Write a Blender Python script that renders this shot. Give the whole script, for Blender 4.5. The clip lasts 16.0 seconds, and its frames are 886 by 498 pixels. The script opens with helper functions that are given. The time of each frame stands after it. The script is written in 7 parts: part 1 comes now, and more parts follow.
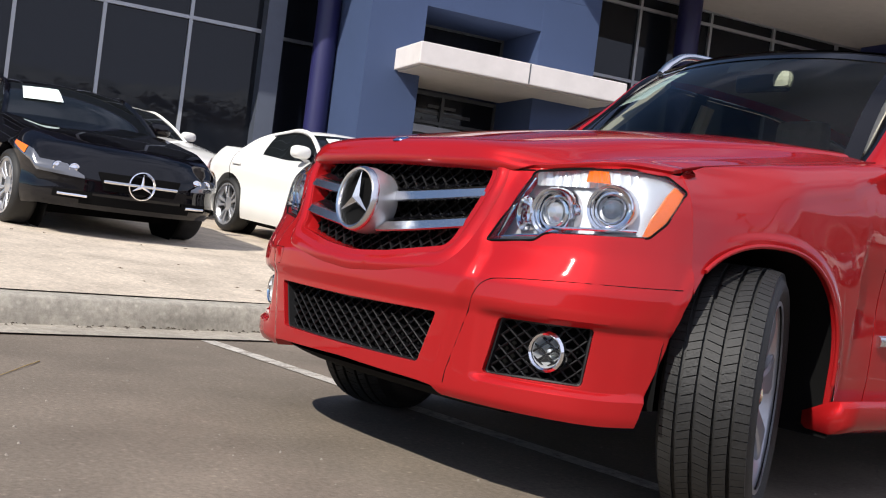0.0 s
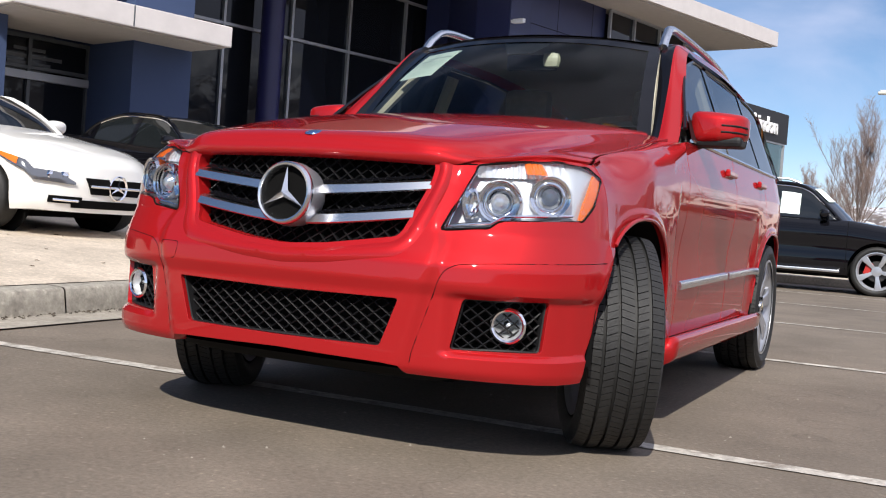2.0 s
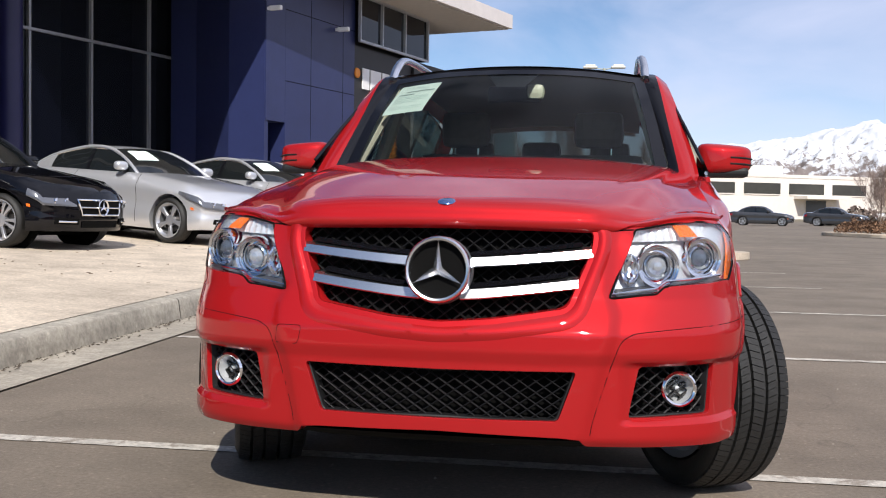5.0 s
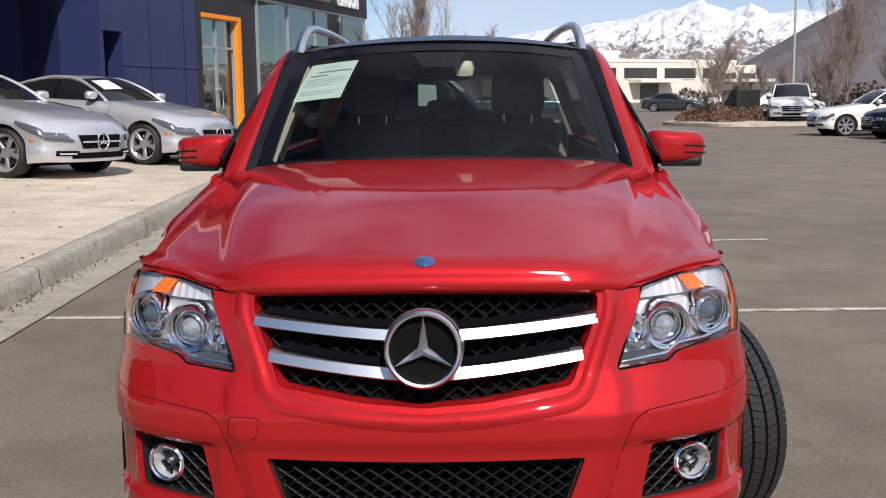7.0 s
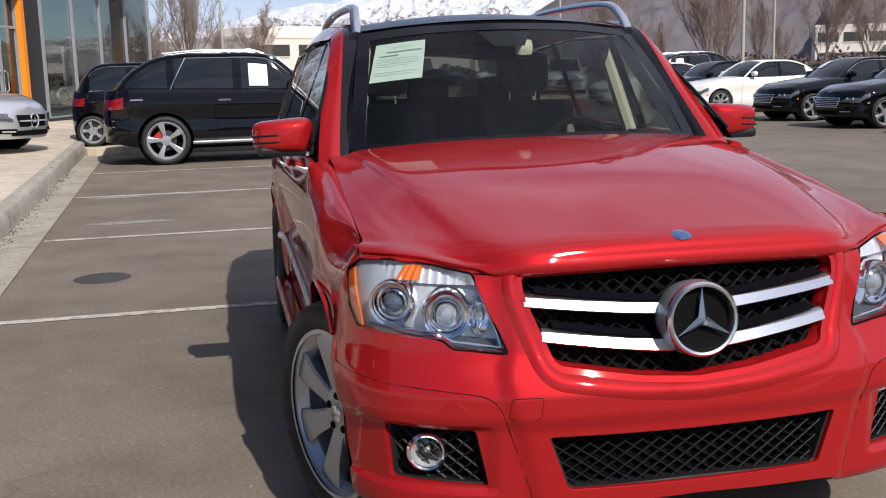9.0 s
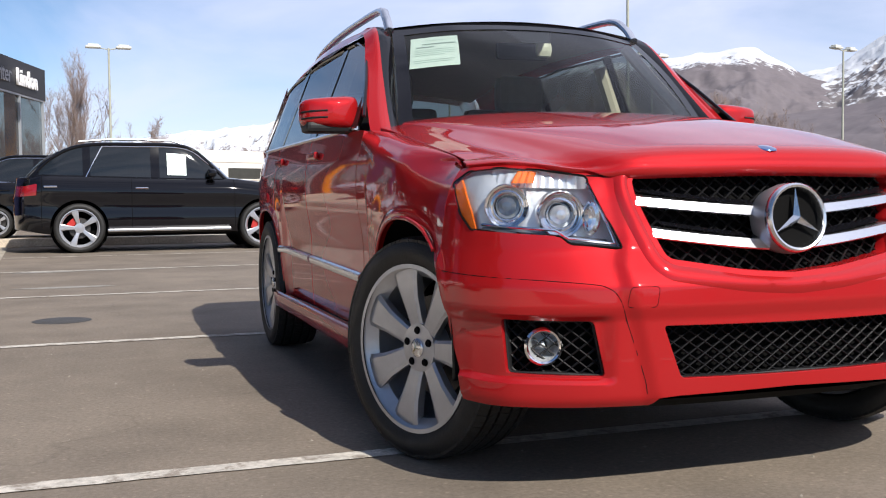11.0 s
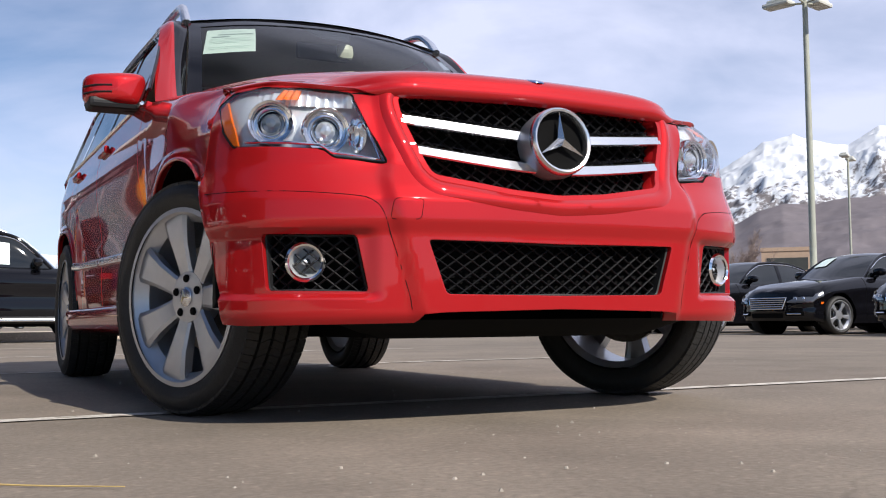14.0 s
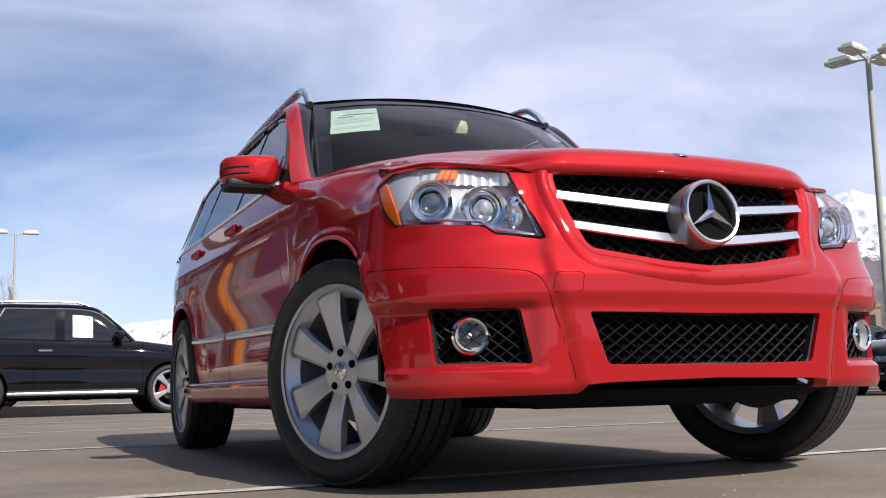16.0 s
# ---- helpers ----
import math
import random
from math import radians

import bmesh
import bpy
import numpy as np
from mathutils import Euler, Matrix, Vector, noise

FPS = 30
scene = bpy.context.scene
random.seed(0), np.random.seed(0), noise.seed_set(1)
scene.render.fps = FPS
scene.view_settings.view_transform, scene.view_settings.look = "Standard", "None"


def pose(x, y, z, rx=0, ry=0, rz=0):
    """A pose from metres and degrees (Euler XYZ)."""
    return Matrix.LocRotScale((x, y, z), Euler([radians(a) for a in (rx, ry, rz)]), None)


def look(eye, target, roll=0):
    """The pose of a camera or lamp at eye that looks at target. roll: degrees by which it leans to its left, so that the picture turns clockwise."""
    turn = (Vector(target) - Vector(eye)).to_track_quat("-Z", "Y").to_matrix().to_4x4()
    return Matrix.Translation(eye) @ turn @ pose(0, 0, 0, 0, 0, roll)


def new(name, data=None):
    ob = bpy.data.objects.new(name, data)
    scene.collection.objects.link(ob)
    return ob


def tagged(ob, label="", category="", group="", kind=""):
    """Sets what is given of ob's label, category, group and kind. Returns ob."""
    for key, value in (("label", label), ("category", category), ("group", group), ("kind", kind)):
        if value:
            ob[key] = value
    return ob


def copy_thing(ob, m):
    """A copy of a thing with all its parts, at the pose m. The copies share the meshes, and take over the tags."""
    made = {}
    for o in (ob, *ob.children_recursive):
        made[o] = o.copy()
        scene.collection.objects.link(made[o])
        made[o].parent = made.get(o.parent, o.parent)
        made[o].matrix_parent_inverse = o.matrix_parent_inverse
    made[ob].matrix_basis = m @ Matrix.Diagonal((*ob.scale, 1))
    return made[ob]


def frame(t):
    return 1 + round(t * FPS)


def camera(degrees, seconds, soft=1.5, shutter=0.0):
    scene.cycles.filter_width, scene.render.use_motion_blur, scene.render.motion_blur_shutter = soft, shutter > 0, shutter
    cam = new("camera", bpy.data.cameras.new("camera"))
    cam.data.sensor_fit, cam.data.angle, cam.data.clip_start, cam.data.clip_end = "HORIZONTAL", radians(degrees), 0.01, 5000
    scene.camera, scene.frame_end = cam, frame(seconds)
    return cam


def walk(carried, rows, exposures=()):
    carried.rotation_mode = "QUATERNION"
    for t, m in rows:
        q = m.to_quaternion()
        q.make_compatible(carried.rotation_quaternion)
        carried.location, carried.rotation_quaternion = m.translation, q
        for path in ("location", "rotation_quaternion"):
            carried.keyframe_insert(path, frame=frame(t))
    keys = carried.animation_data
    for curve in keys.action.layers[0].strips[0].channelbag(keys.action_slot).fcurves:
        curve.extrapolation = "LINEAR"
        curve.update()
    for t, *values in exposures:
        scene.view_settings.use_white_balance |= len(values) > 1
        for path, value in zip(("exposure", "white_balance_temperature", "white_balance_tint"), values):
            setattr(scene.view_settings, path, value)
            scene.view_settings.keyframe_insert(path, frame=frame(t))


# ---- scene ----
cam = camera(46.4, 16.0, soft=1.1)
PATH = [
    (0, (2.501, -2.569, 0.682), (0.978, -1.273, 0.667), 7.1),
    (0.5, (2.389, -2.855, 0.679), (1.089, -1.336, 0.631), 7.0),
    (1, (2.197, -3.043, 0.702), (1.036, -1.417, 0.624), 5.0),
    (1.5, (1.973, -3.22, 0.716), (0.964, -1.495, 0.626), 4.6),
    (2, (1.758, -3.439, 0.73), (0.921, -1.624, 0.673), 4.1),
    (2.5, (1.511, -3.593, 0.751), (0.754, -1.743, 0.663), 2.4),
    (3, (1.286, -3.683, 0.768), (0.641, -1.792, 0.677), 2.9),
    (3.5, (1.078, -3.801, 0.787), (0.588, -1.863, 0.713), 1.6),
    (4, (0.87, -3.808, 0.816), (0.469, -1.851, 0.718), 0.6),
    (4.2, (0.771, -3.804, 0.833), (0.400, -1.840, 0.763), 0.8),
    (6.3, (0.240, -3.428, 1.260), (0.077, -1.450, 1.016), -1.9),
    (6.5, (0.214, -3.366, 1.307), (0.102, -1.391, 1.013), -2.4),
    (7, (0.057, -3.257, 1.39), (0.05, -1.279, 1.098), -0.7),
    (7.5, (-0.205, -3.195, 1.429), (-0.063, -1.221, 1.136), -1.7),
    (8, (-0.459, -3.109, 1.439), (-0.179, -1.137, 1.252), -0.7),
    (8.5, (-0.816, -3.096, 1.46), (-0.47, -1.135, 1.269), -0.2),
    (9, (-1.216, -3.141, 1.422), (-0.774, -1.221, 1.079), -1.5),
    (9.2, (-1.346, -3.136, 1.413), (-0.878, -1.221, 1.078), -1.6),
    (11.3, (-1.901, -3.157, 0.749), (-1.199, -1.285, 0.707), -0.2),
    (11.5, (-1.836, -3.135, 0.693), (-1.133, -1.263, 0.692), 0.4),
    (12, (-1.816, -3.12, 0.544), (-1.095, -1.255, 0.585), 0.4),
    (12.5, (-1.688, -3.129, 0.503), (-0.839, -1.322, 0.614), 1.2),
    (13, (-1.606, -3.171, 0.461), (-0.665, -1.41, 0.578), 0.1),
    (13.5, (-1.597, -3.189, 0.362), (-0.64, -1.436, 0.474), -0.3),
    (14, (-1.633, -3.168, 0.278), (-0.701, -1.404, 0.418), -0.5),
    (14.5, (-1.704, -3.151, 0.236), (-0.769, -1.389, 0.387), -1.7),
    (15, (-1.781, -3.126, 0.22), (-0.894, -1.339, 0.366), -1.2),
    (15.5, (-1.861, -3.116, 0.262), (-1.02, -1.317, 0.497), -2.2),
    (16, (-1.925, -3.12, 0.299), (-1.093, -1.321, 0.565), -1.4),
]
walk(cam, [(t, look(eye, target, roll)) for t, eye, target, roll in PATH], exposures=[(0.0, 0.22), (4.2, 0.22), (6.3, 0.00), (8.0, -0.06), (9.0, -0.04), (11.5, 0.36), (12.5, 0.33), (14.0, 0.25), (15.0, 0.32), (16.0, 0.22)])

# ---- world, sun, exposure ----
SUN_DIR = Vector((0.30, -1.22, 1.08)).normalized()
world = bpy.data.worlds.new("sky")
scene.world = world
world.use_nodes = True
wn, wl = world.node_tree.nodes, world.node_tree.links
wn.clear()
sky = wn.new("ShaderNodeTexSky")
sky.sky_type, sky.sun_disc = "NISHITA", False
sky.sun_elevation = math.asin(SUN_DIR.z)
sky.sun_rotation = math.atan2(SUN_DIR.x, SUN_DIR.y)
sky.altitude, sky.air_density, sky.dust_density, sky.ozone_density = 1400, 0.85, 0.0, 3.0
geo = wn.new("ShaderNodeTexCoord")
stretch = wn.new("ShaderNodeMapping")
stretch.inputs["Scale"].default_value = (1.3, 1.0, 3.4)
stretch.inputs["Rotation"].default_value = (0.25, 0.18, 0.5)
wisps = wn.new("ShaderNodeTexNoise")
wisps.inputs["Scale"].default_value, wisps.inputs["Detail"].default_value = 2.1, 7
wisps.inputs["Roughness"].default_value, wisps.inputs["Distortion"].default_value = 0.52, 0.5
ramp = wn.new("ShaderNodeMapRange")
ramp.inputs["From Min"].default_value, ramp.inputs["From Max"].default_value = 0.44, 0.86
ramp.inputs["To Min"].default_value, ramp.inputs["To Max"].default_value = 0.0, 0.92
cloud = wn.new("ShaderNodeMix")
cloud.data_type = "RGBA"
cloud.inputs["B"].default_value = (7.0, 7.4, 9.5, 1)
backg = wn.new("ShaderNodeBackground")
backg.inputs["Strength"].default_value = 0.10
wout = wn.new("ShaderNodeOutputWorld")
wl.new(geo.outputs["Generated"], stretch.inputs["Vector"])
wl.new(stretch.outputs["Vector"], wisps.inputs["Vector"])
apart = wn.new("ShaderNodeSeparateXYZ")
drift = wn.new("ShaderNodeMath")
drift.operation = "MULTIPLY_ADD"
drift.inputs[1].default_value = 0.45
wl.new(geo.outputs["Generated"], apart.inputs["Vector"])
wl.new(apart.outputs["X"], drift.inputs[0])
wl.new(wisps.outputs["Fac"], drift.inputs[2])
rise = wn.new("ShaderNodeMath")
rise.operation = "MULTIPLY_ADD"
rise.inputs[1].default_value = 0.20
wl.new(apart.outputs["Z"], rise.inputs[0])
wl.new(drift.outputs["Value"], rise.inputs[2])
wl.new(rise.outputs["Value"], ramp.inputs["Value"])
wl.new(ramp.outputs["Result"], cloud.inputs["Factor"])
wl.new(sky.outputs["Color"], cloud.inputs["A"])
wl.new(cloud.outputs["Result"], backg.inputs["Color"])
wl.new(backg.outputs["Background"], wout.inputs["Surface"])

sun = new("sun", bpy.data.lights.new("sun", "SUN"))
sun.data.energy, sun.data.angle, sun.data.color = 4.9, radians(0.55), (1.0, 0.945, 0.87)
sun.matrix_world = look((0, 0, 30), Vector((0, 0, 30)) - SUN_DIR)


# ---- materials ----
def mat(name, base, rough=0.5, metal=0.0, grain=None, bump=0.0, coat=0.0, spec=0.5, bevel=0.0, emit=None, spread=0.18, bump_scale=None, stain=None, coat_rough=0.03):
    """A principled surface: grain is the size of its fine variation in 1/m, stain that of its broad variation."""
    m = bpy.data.materials.new(name)
    m.use_nodes = True
    n, l = m.node_tree.nodes, m.node_tree.links
    p = n["Principled BSDF"]
    p.inputs["Base Color"].default_value = (*base, 1)
    p.inputs["Roughness"].default_value, p.inputs["Metallic"].default_value = rough, metal
    p.inputs["Coat Weight"].default_value, p.inputs["Coat Roughness"].default_value = coat, coat_rough
    p.inputs["Specular IOR Level"].default_value, p.inputs["Coat IOR"].default_value = spec, 1.44
    if emit:
        p.inputs["Emission Color"].default_value, p.inputs["Emission Strength"].default_value = (*emit[0], 1), emit[1]
    co = n.new("ShaderNodeTexCoord")
    colour = None
    for size, amount, detail in ((grain, spread, 6), (stain, spread * 0.9, 4)):
        if not size:
            continue
        t = n.new("ShaderNodeTexNoise")
        t.inputs["Scale"].default_value, t.inputs["Detail"].default_value, t.inputs["Roughness"].default_value = size, detail, 0.62
        l.new(co.outputs["Object"], t.inputs["Vector"])
        r = n.new("ShaderNodeMapRange")
        r.inputs["From Min"].default_value, r.inputs["From Max"].default_value = 0.3, 0.7
        r.inputs["To Min"].default_value, r.inputs["To Max"].default_value = 1 - amount, 1 + amount
        l.new(t.outputs["Fac"], r.inputs["Value"])
        mul = n.new("ShaderNodeMix")
        mul.data_type, mul.blend_type = "RGBA", "MULTIPLY"
        mul.inputs["Factor"].default_value = 1
        if colour:
            l.new(colour, mul.inputs["A"])
        else:
            mul.inputs["A"].default_value = (*base, 1)
        l.new(r.outputs["Result"], mul.inputs["B"])
        colour = mul.outputs["Result"]
    if colour:
        l.new(colour, p.inputs["Base Color"])
    normal = None
    if bevel:
        b = n.new("ShaderNodeBevel")
        b.samples, b.inputs["Radius"].default_value = 4, bevel
        normal = b.outputs["Normal"]
        l.new(normal, p.inputs["Normal"])
        l.new(normal, p.inputs["Coat Normal"])
    if bump:
        t = n.new("ShaderNodeTexNoise")
        t.inputs["Scale"].default_value, t.inputs["Detail"].default_value = bump_scale or (grain or 40) * 2, 5
        l.new(co.outputs["Object"], t.inputs["Vector"])
        b = n.new("ShaderNodeBump")
        b.inputs["Strength"].default_value, b.inputs["Distance"].default_value = bump, 0.01
        l.new(t.outputs["Fac"], b.inputs["Height"])
        if normal:
            l.new(normal, b.inputs["Normal"])
        l.new(b.outputs["Normal"], p.inputs["Normal"])
    return m


def clear_glass(name, tint, shine=0.04, rough=0.0):
    """A thin pane: tinted see-through, with the gloss of glass on it."""
    m = bpy.data.materials.new(name)
    m.use_nodes = True
    n, l = m.node_tree.nodes, m.node_tree.links
    n.clear()
    clear, gloss, mix, side, power, scale, out = (n.new("ShaderNode" + k) for k in ("BsdfTransparent", "BsdfGlossy", "MixShader", "LayerWeight", "Math", "Math", "OutputMaterial"))
    clear.inputs["Color"].default_value = (*tint, 1)
    gloss.inputs["Roughness"].default_value = rough
    side.inputs["Blend"].default_value = 0.5
    power.operation, scale.operation = "POWER", "MULTIPLY_ADD"
    power.inputs[1].default_value = 5.0
    scale.inputs[1].default_value, scale.inputs[2].default_value = 1 - shine, shine
    l.new(side.outputs["Facing"], power.inputs[0])
    l.new(power.outputs["Value"], scale.inputs[0])
    l.new(scale.outputs["Value"], mix.inputs["Fac"])
    l.new(clear.outputs["BSDF"], mix.inputs[1])
    l.new(gloss.outputs["BSDF"], mix.inputs[2])
    l.new(mix.outputs["Shader"], out.inputs["Surface"])
    return m


RED = mat("red_paint", (0.360, 0.0098, 0.0118), 0.45, metal=0.25, coat=1.0, spec=0.0, bevel=0.004, stain=0.9, spread=0.03)
BLACK_GLOSS = mat("black_gloss", (0.006, 0.006, 0.008), 0.06, spec=0.3)
BLACK_TRIM = mat("black_plastic", (0.011, 0.011, 0.012), 0.55, grain=60, bump=0.05, spec=0.28)
MESH_BLACK = mat("grille_black", (0.006, 0.006, 0.007), 0.5, spec=0.22)
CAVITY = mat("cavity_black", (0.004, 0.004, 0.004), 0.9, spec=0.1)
CHROME = mat("chrome", (0.9, 0.9, 0.92), 0.07, metal=1.0)
SATIN = mat("satin_silver", (0.72, 0.73, 0.75), 0.25, metal=1.0)
ALLOY = mat("alloy_silver", (0.44, 0.45, 0.48), 0.34, metal=0.65, grain=30, spread=0.05, coat=0.35)
ALLOY_BRIGHT = mat("bright_alloy", (0.48, 0.49, 0.52), 0.30, metal=0.7, grain=30, spread=0.05, coat=0.4)
RED_CALIPER = mat("caliper_red", (0.40, 0.02, 0.015), 0.45, grain=20, spread=0.1)
RUBBER = mat("tyre_rubber", (0.012, 0.0118, 0.0115), 0.62, grain=45, stain=5, spread=0.3, bump=0.25, bump_scale=160)
AMBER = mat("amber_plastic", (0.85, 0.16, 0.01), 0.18, coat=0.6)
REDLENS = mat("red_lens", (0.22, 0.006, 0.010), 0.12, coat=0.8)
HOUSING = mat("lamp_housing", (0.66, 0.67, 0.68), 0.38, metal=0.55)
BULB = mat("bulb_glass", (0.62, 0.64, 0.66), 0.10, metal=0.6, coat=1.0, spec=0.9)
BLUE_BADGE = mat("badge_blue", (0.05, 0.1, 0.25), 0.25, metal=0.4, coat=0.8)
WINDSCREEN = clear_glass("windscreen_glass", (0.47, 0.51, 0.49), 0.028)
SIDE_GLASS = clear_glass("tinted_glass", (0.26, 0.29, 0.29), 0.06)
LENS = clear_glass("lens_clear", (0.95, 0.96, 0.97), 0.035)
LEATHER = mat("grey_leather", (0.20, 0.185, 0.165), 0.55, grain=25, spread=0.12, bump=0.1)
CABIN = mat("cabin_black", (0.015, 0.015, 0.016), 0.55, grain=40, bump=0.06)
CREAM = mat("cream_trim", (0.62, 0.58, 0.46), 0.6, grain=30, spread=0.08)
PAPER = mat("window_sheet", (0.78, 0.92, 0.86), 0.55, grain=14, spread=0.03)
INK = mat("ink", (0.30, 0.38, 0.37), 0.6)
INK_SOFT = mat("ink_soft", (0.58, 0.71, 0.67), 0.6)


# ---- mesh helpers ----
def shape(verts, faces, smooth=True, sharp=35):
    me = bpy.data.meshes.new("m")
    me.from_pydata([tuple(v) for v in verts], [], faces)
    me.update()
    if smooth:
        me.polygons.foreach_set("use_smooth", [True] * len(me.polygons))
        me.set_sharp_from_angle(angle=radians(sharp))
    return me


def part(name, me, material, parent=None, label="", m=None):
    """Links a mesh as one object under a thing or under a part."""
    if isinstance(me, bmesh.types.BMesh):
        bm, me = me, bpy.data.meshes.new(name)
        bm.to_mesh(me)
        bm.free()
    if material and not me.materials:
        me.materials.append(material)
    ob = new(name, me)
    ob.parent = parent
    if m is not None:
        ob.matrix_basis = m
    if label:
        ob["label"] = label
    return ob


def thing(name, label, category, group="", m=None, kind=""):
    ob = new(name)
    ob.empty_display_size = 0.2
    if m is not None:
        ob.matrix_basis = m
    return tagged(ob, label, category, group, kind)


def joined(*meshes):
    """One mesh out of (mesh, pose) pairs or meshes; keeps the first one's material slot list."""
    bm = bmesh.new()
    for item in meshes:
        me, m = item if isinstance(item, tuple) else (item, None)
        n = len(bm.verts)
        bm.from_mesh(me)
        if m is not None:
            bm.verts.ensure_lookup_table()
            bmesh.ops.transform(bm, matrix=m, verts=bm.verts[n:])
    out = bpy.data.meshes.new("m")
    bm.to_mesh(out)
    bm.free()
    return out


def cr(p0, p1, p2, p3, t):
    return 0.5 * (2 * p1 + (p2 - p0) * t + (2 * p0 - 5 * p1 + 4 * p2 - p3) * t * t + (3 * p1 - p0 - 3 * p2 + p3) * t * t * t)


def spline(pts, t):
    """A point at t (0 to 1) on the smooth curve through pts."""
    pts = [Vector(p) for p in pts]
    f = min(max(t, 0.0), 1.0) * (len(pts) - 1)
    i = min(int(f), len(pts) - 2)
    a, b = pts[i], pts[i + 1]
    return cr(pts[i - 1] if i else 2 * a - b, a, b, pts[i + 2] if i + 2 < len(pts) else 2 * b - a, f - i)


def lerp_table(table, x):
    return float(np.interp(x, [a for a, _ in table], [b for _, b in table]))


def grid(fn, nu, nv, flip=False):
    """Vertices and faces of the sheet fn(u, v), u and v from 0 to 1."""
    verts = [Vector(fn(i / nu, j / nv)) for i in range(nu + 1) for j in range(nv + 1)]
    w = nv + 1
    faces = []
    for i in range(nu):
        for j in range(nv):
            q = (i * w + j, (i + 1) * w + j, (i + 1) * w + j + 1, i * w + j + 1)
            faces.append(q[::-1] if flip else q)
    return verts, faces


def net(rows, nu, nv, flip=False, thick=0.0, sharp=35):
    """A smooth sheet through a control net; rows run in u, their points in v."""
    def at(u, v):
        return spline([spline(r, v) for r in rows], u)
    return sheet(at, nu, nv, flip, thick, sharp)


def sheet(fn, nu, nv, flip=False, thick=0.0, sharp=35):
    verts, faces = grid(fn, nu, nv, flip)
    if thick:
        normals = [Vector((0, 0, 0)) for _ in verts]
        for f in faces:
            a, b, c = (verts[k] for k in f[:3])
            nn = (b - a).cross(c - a)
            d = verts[f[3]]
            nn = nn + (c - a).cross(d - a)
            for k in f:
                normals[k] += nn
        n0 = len(verts)
        back = [v - thick * n.normalized() for v, n in zip(verts, normals)]
        faces2 = [tuple(k + n0 for k in f[::-1]) for f in faces]
        count = {}
        for f in faces:
            for a, b in zip(f, f[1:] + f[:1]):
                count[(a, b)] = 1
        rim = [(a, b) for a, b in count if (b, a) not in count]
        faces = faces + faces2 + [(b, a, a + n0, b + n0) for a, b in rim]
        verts = verts + back
    return shape(verts, faces, sharp=sharp)


def mirrored(me):
    out = me.copy()
    out.transform(Matrix.Diagonal((-1, 1, 1, 1)))
    out.flip_normals()
    return out


def tube(pts, r, n=8, closed=False, flat=1.0, smooth=True):
    """A round bar along a polyline."""
    pts = [Vector(p) for p in pts]
    verts, faces, k = [], [], len(pts)
    up = Vector((0, 0, 1))
    for i, p in enumerate(pts):
        a = pts[i - 1] if i or closed else p
        b = pts[(i + 1) % k] if i + 1 < k or closed else p
        d = (b - a).normalized()
        side = d.cross(up if abs(d.z) < 0.95 else Vector((0, 1, 0))).normalized()
        top = side.cross(d)
        rad = r[i] if isinstance(r, (list, tuple)) else r
        for j in range(n):
            c = 2 * math.pi * j / n
            verts.append(p + rad * (math.cos(c) * side + flat * math.sin(c) * top))
    for i in range(k if closed else k - 1):
        for j in range(n):
            a, b = i * n, ((i + 1) % k) * n
            faces.append((a + j, a + (j + 1) % n, b + (j + 1) % n, b + j))
    if not closed:
        faces += [tuple(range(n))[::-1], tuple((k - 1) * n + j for j in range(n))]
    return shape(verts, faces, smooth)


def lathe(profile, n=48, axis="x", sharp=30, closed=False):
    """A turned shape: profile of (radius, place along the axis)."""
    verts, faces, k = [], [], len(profile)
    for i in range(n):
        c = 2 * math.pi * i / n
        for r, h in profile:
            a, b = r * math.cos(c), r * math.sin(c)
            verts.append({"x": (h, a, b), "y": (a, h, b), "z": (a, b, h)}[axis])
    for i in range(n):
        for j in range(k if closed else k - 1):
            a, b = i * k, ((i + 1) % n) * k
            q = (a + j, b + j, b + (j + 1) % k, a + (j + 1) % k)
            faces.append(q if axis != "y" else q[::-1])
    return shape(verts, faces, sharp=sharp)


def box(sx, sy, sz, x=0, y=0, z=0, bevel=0.0):
    """A block, its base's middle at x, y, z."""
    bm = bmesh.new()
    bmesh.ops.create_cube(bm, size=1, matrix=Matrix.Translation((x, y, z + sz / 2)) @ Matrix.Diagonal((sx, sy, sz, 1)))
    if bevel:
        bmesh.ops.bevel(bm, geom=bm.edges[:], offset=bevel, segments=2, affect="EDGES", profile=0.6)
    me = bpy.data.meshes.new("m")
    bm.to_mesh(me)
    bm.free()
    return me


def prism(poly, d0, d1, plane="xz", bevel=0.0):
    """A polygon in a plane, drawn out from d0 to d1 along the third axis."""
    def put(a, b, d):
        return {"xz": (a, d, b), "xy": (a, b, d), "yz": (d, a, b)}[plane]
    n = len(poly)
    verts = [put(a, b, d0) for a, b in poly] + [put(a, b, d1) for a, b in poly]
    faces = [tuple(range(n)), tuple(range(2 * n - 1, n - 1, -1))] + [(i, i + n, (i + 1) % n + n, (i + 1) % n) for i in range(n)]
    me = bpy.data.meshes.new("m")
    me.from_pydata(verts, [], faces)
    bm = bmesh.new()
    bm.from_mesh(me)
    bmesh.ops.recalc_face_normals(bm, faces=bm.faces)
    if bevel:
        bmesh.ops.bevel(bm, geom=bm.edges[:], offset=bevel, segments=2, affect="EDGES")
    bm.to_mesh(me)
    bm.free()
    return me


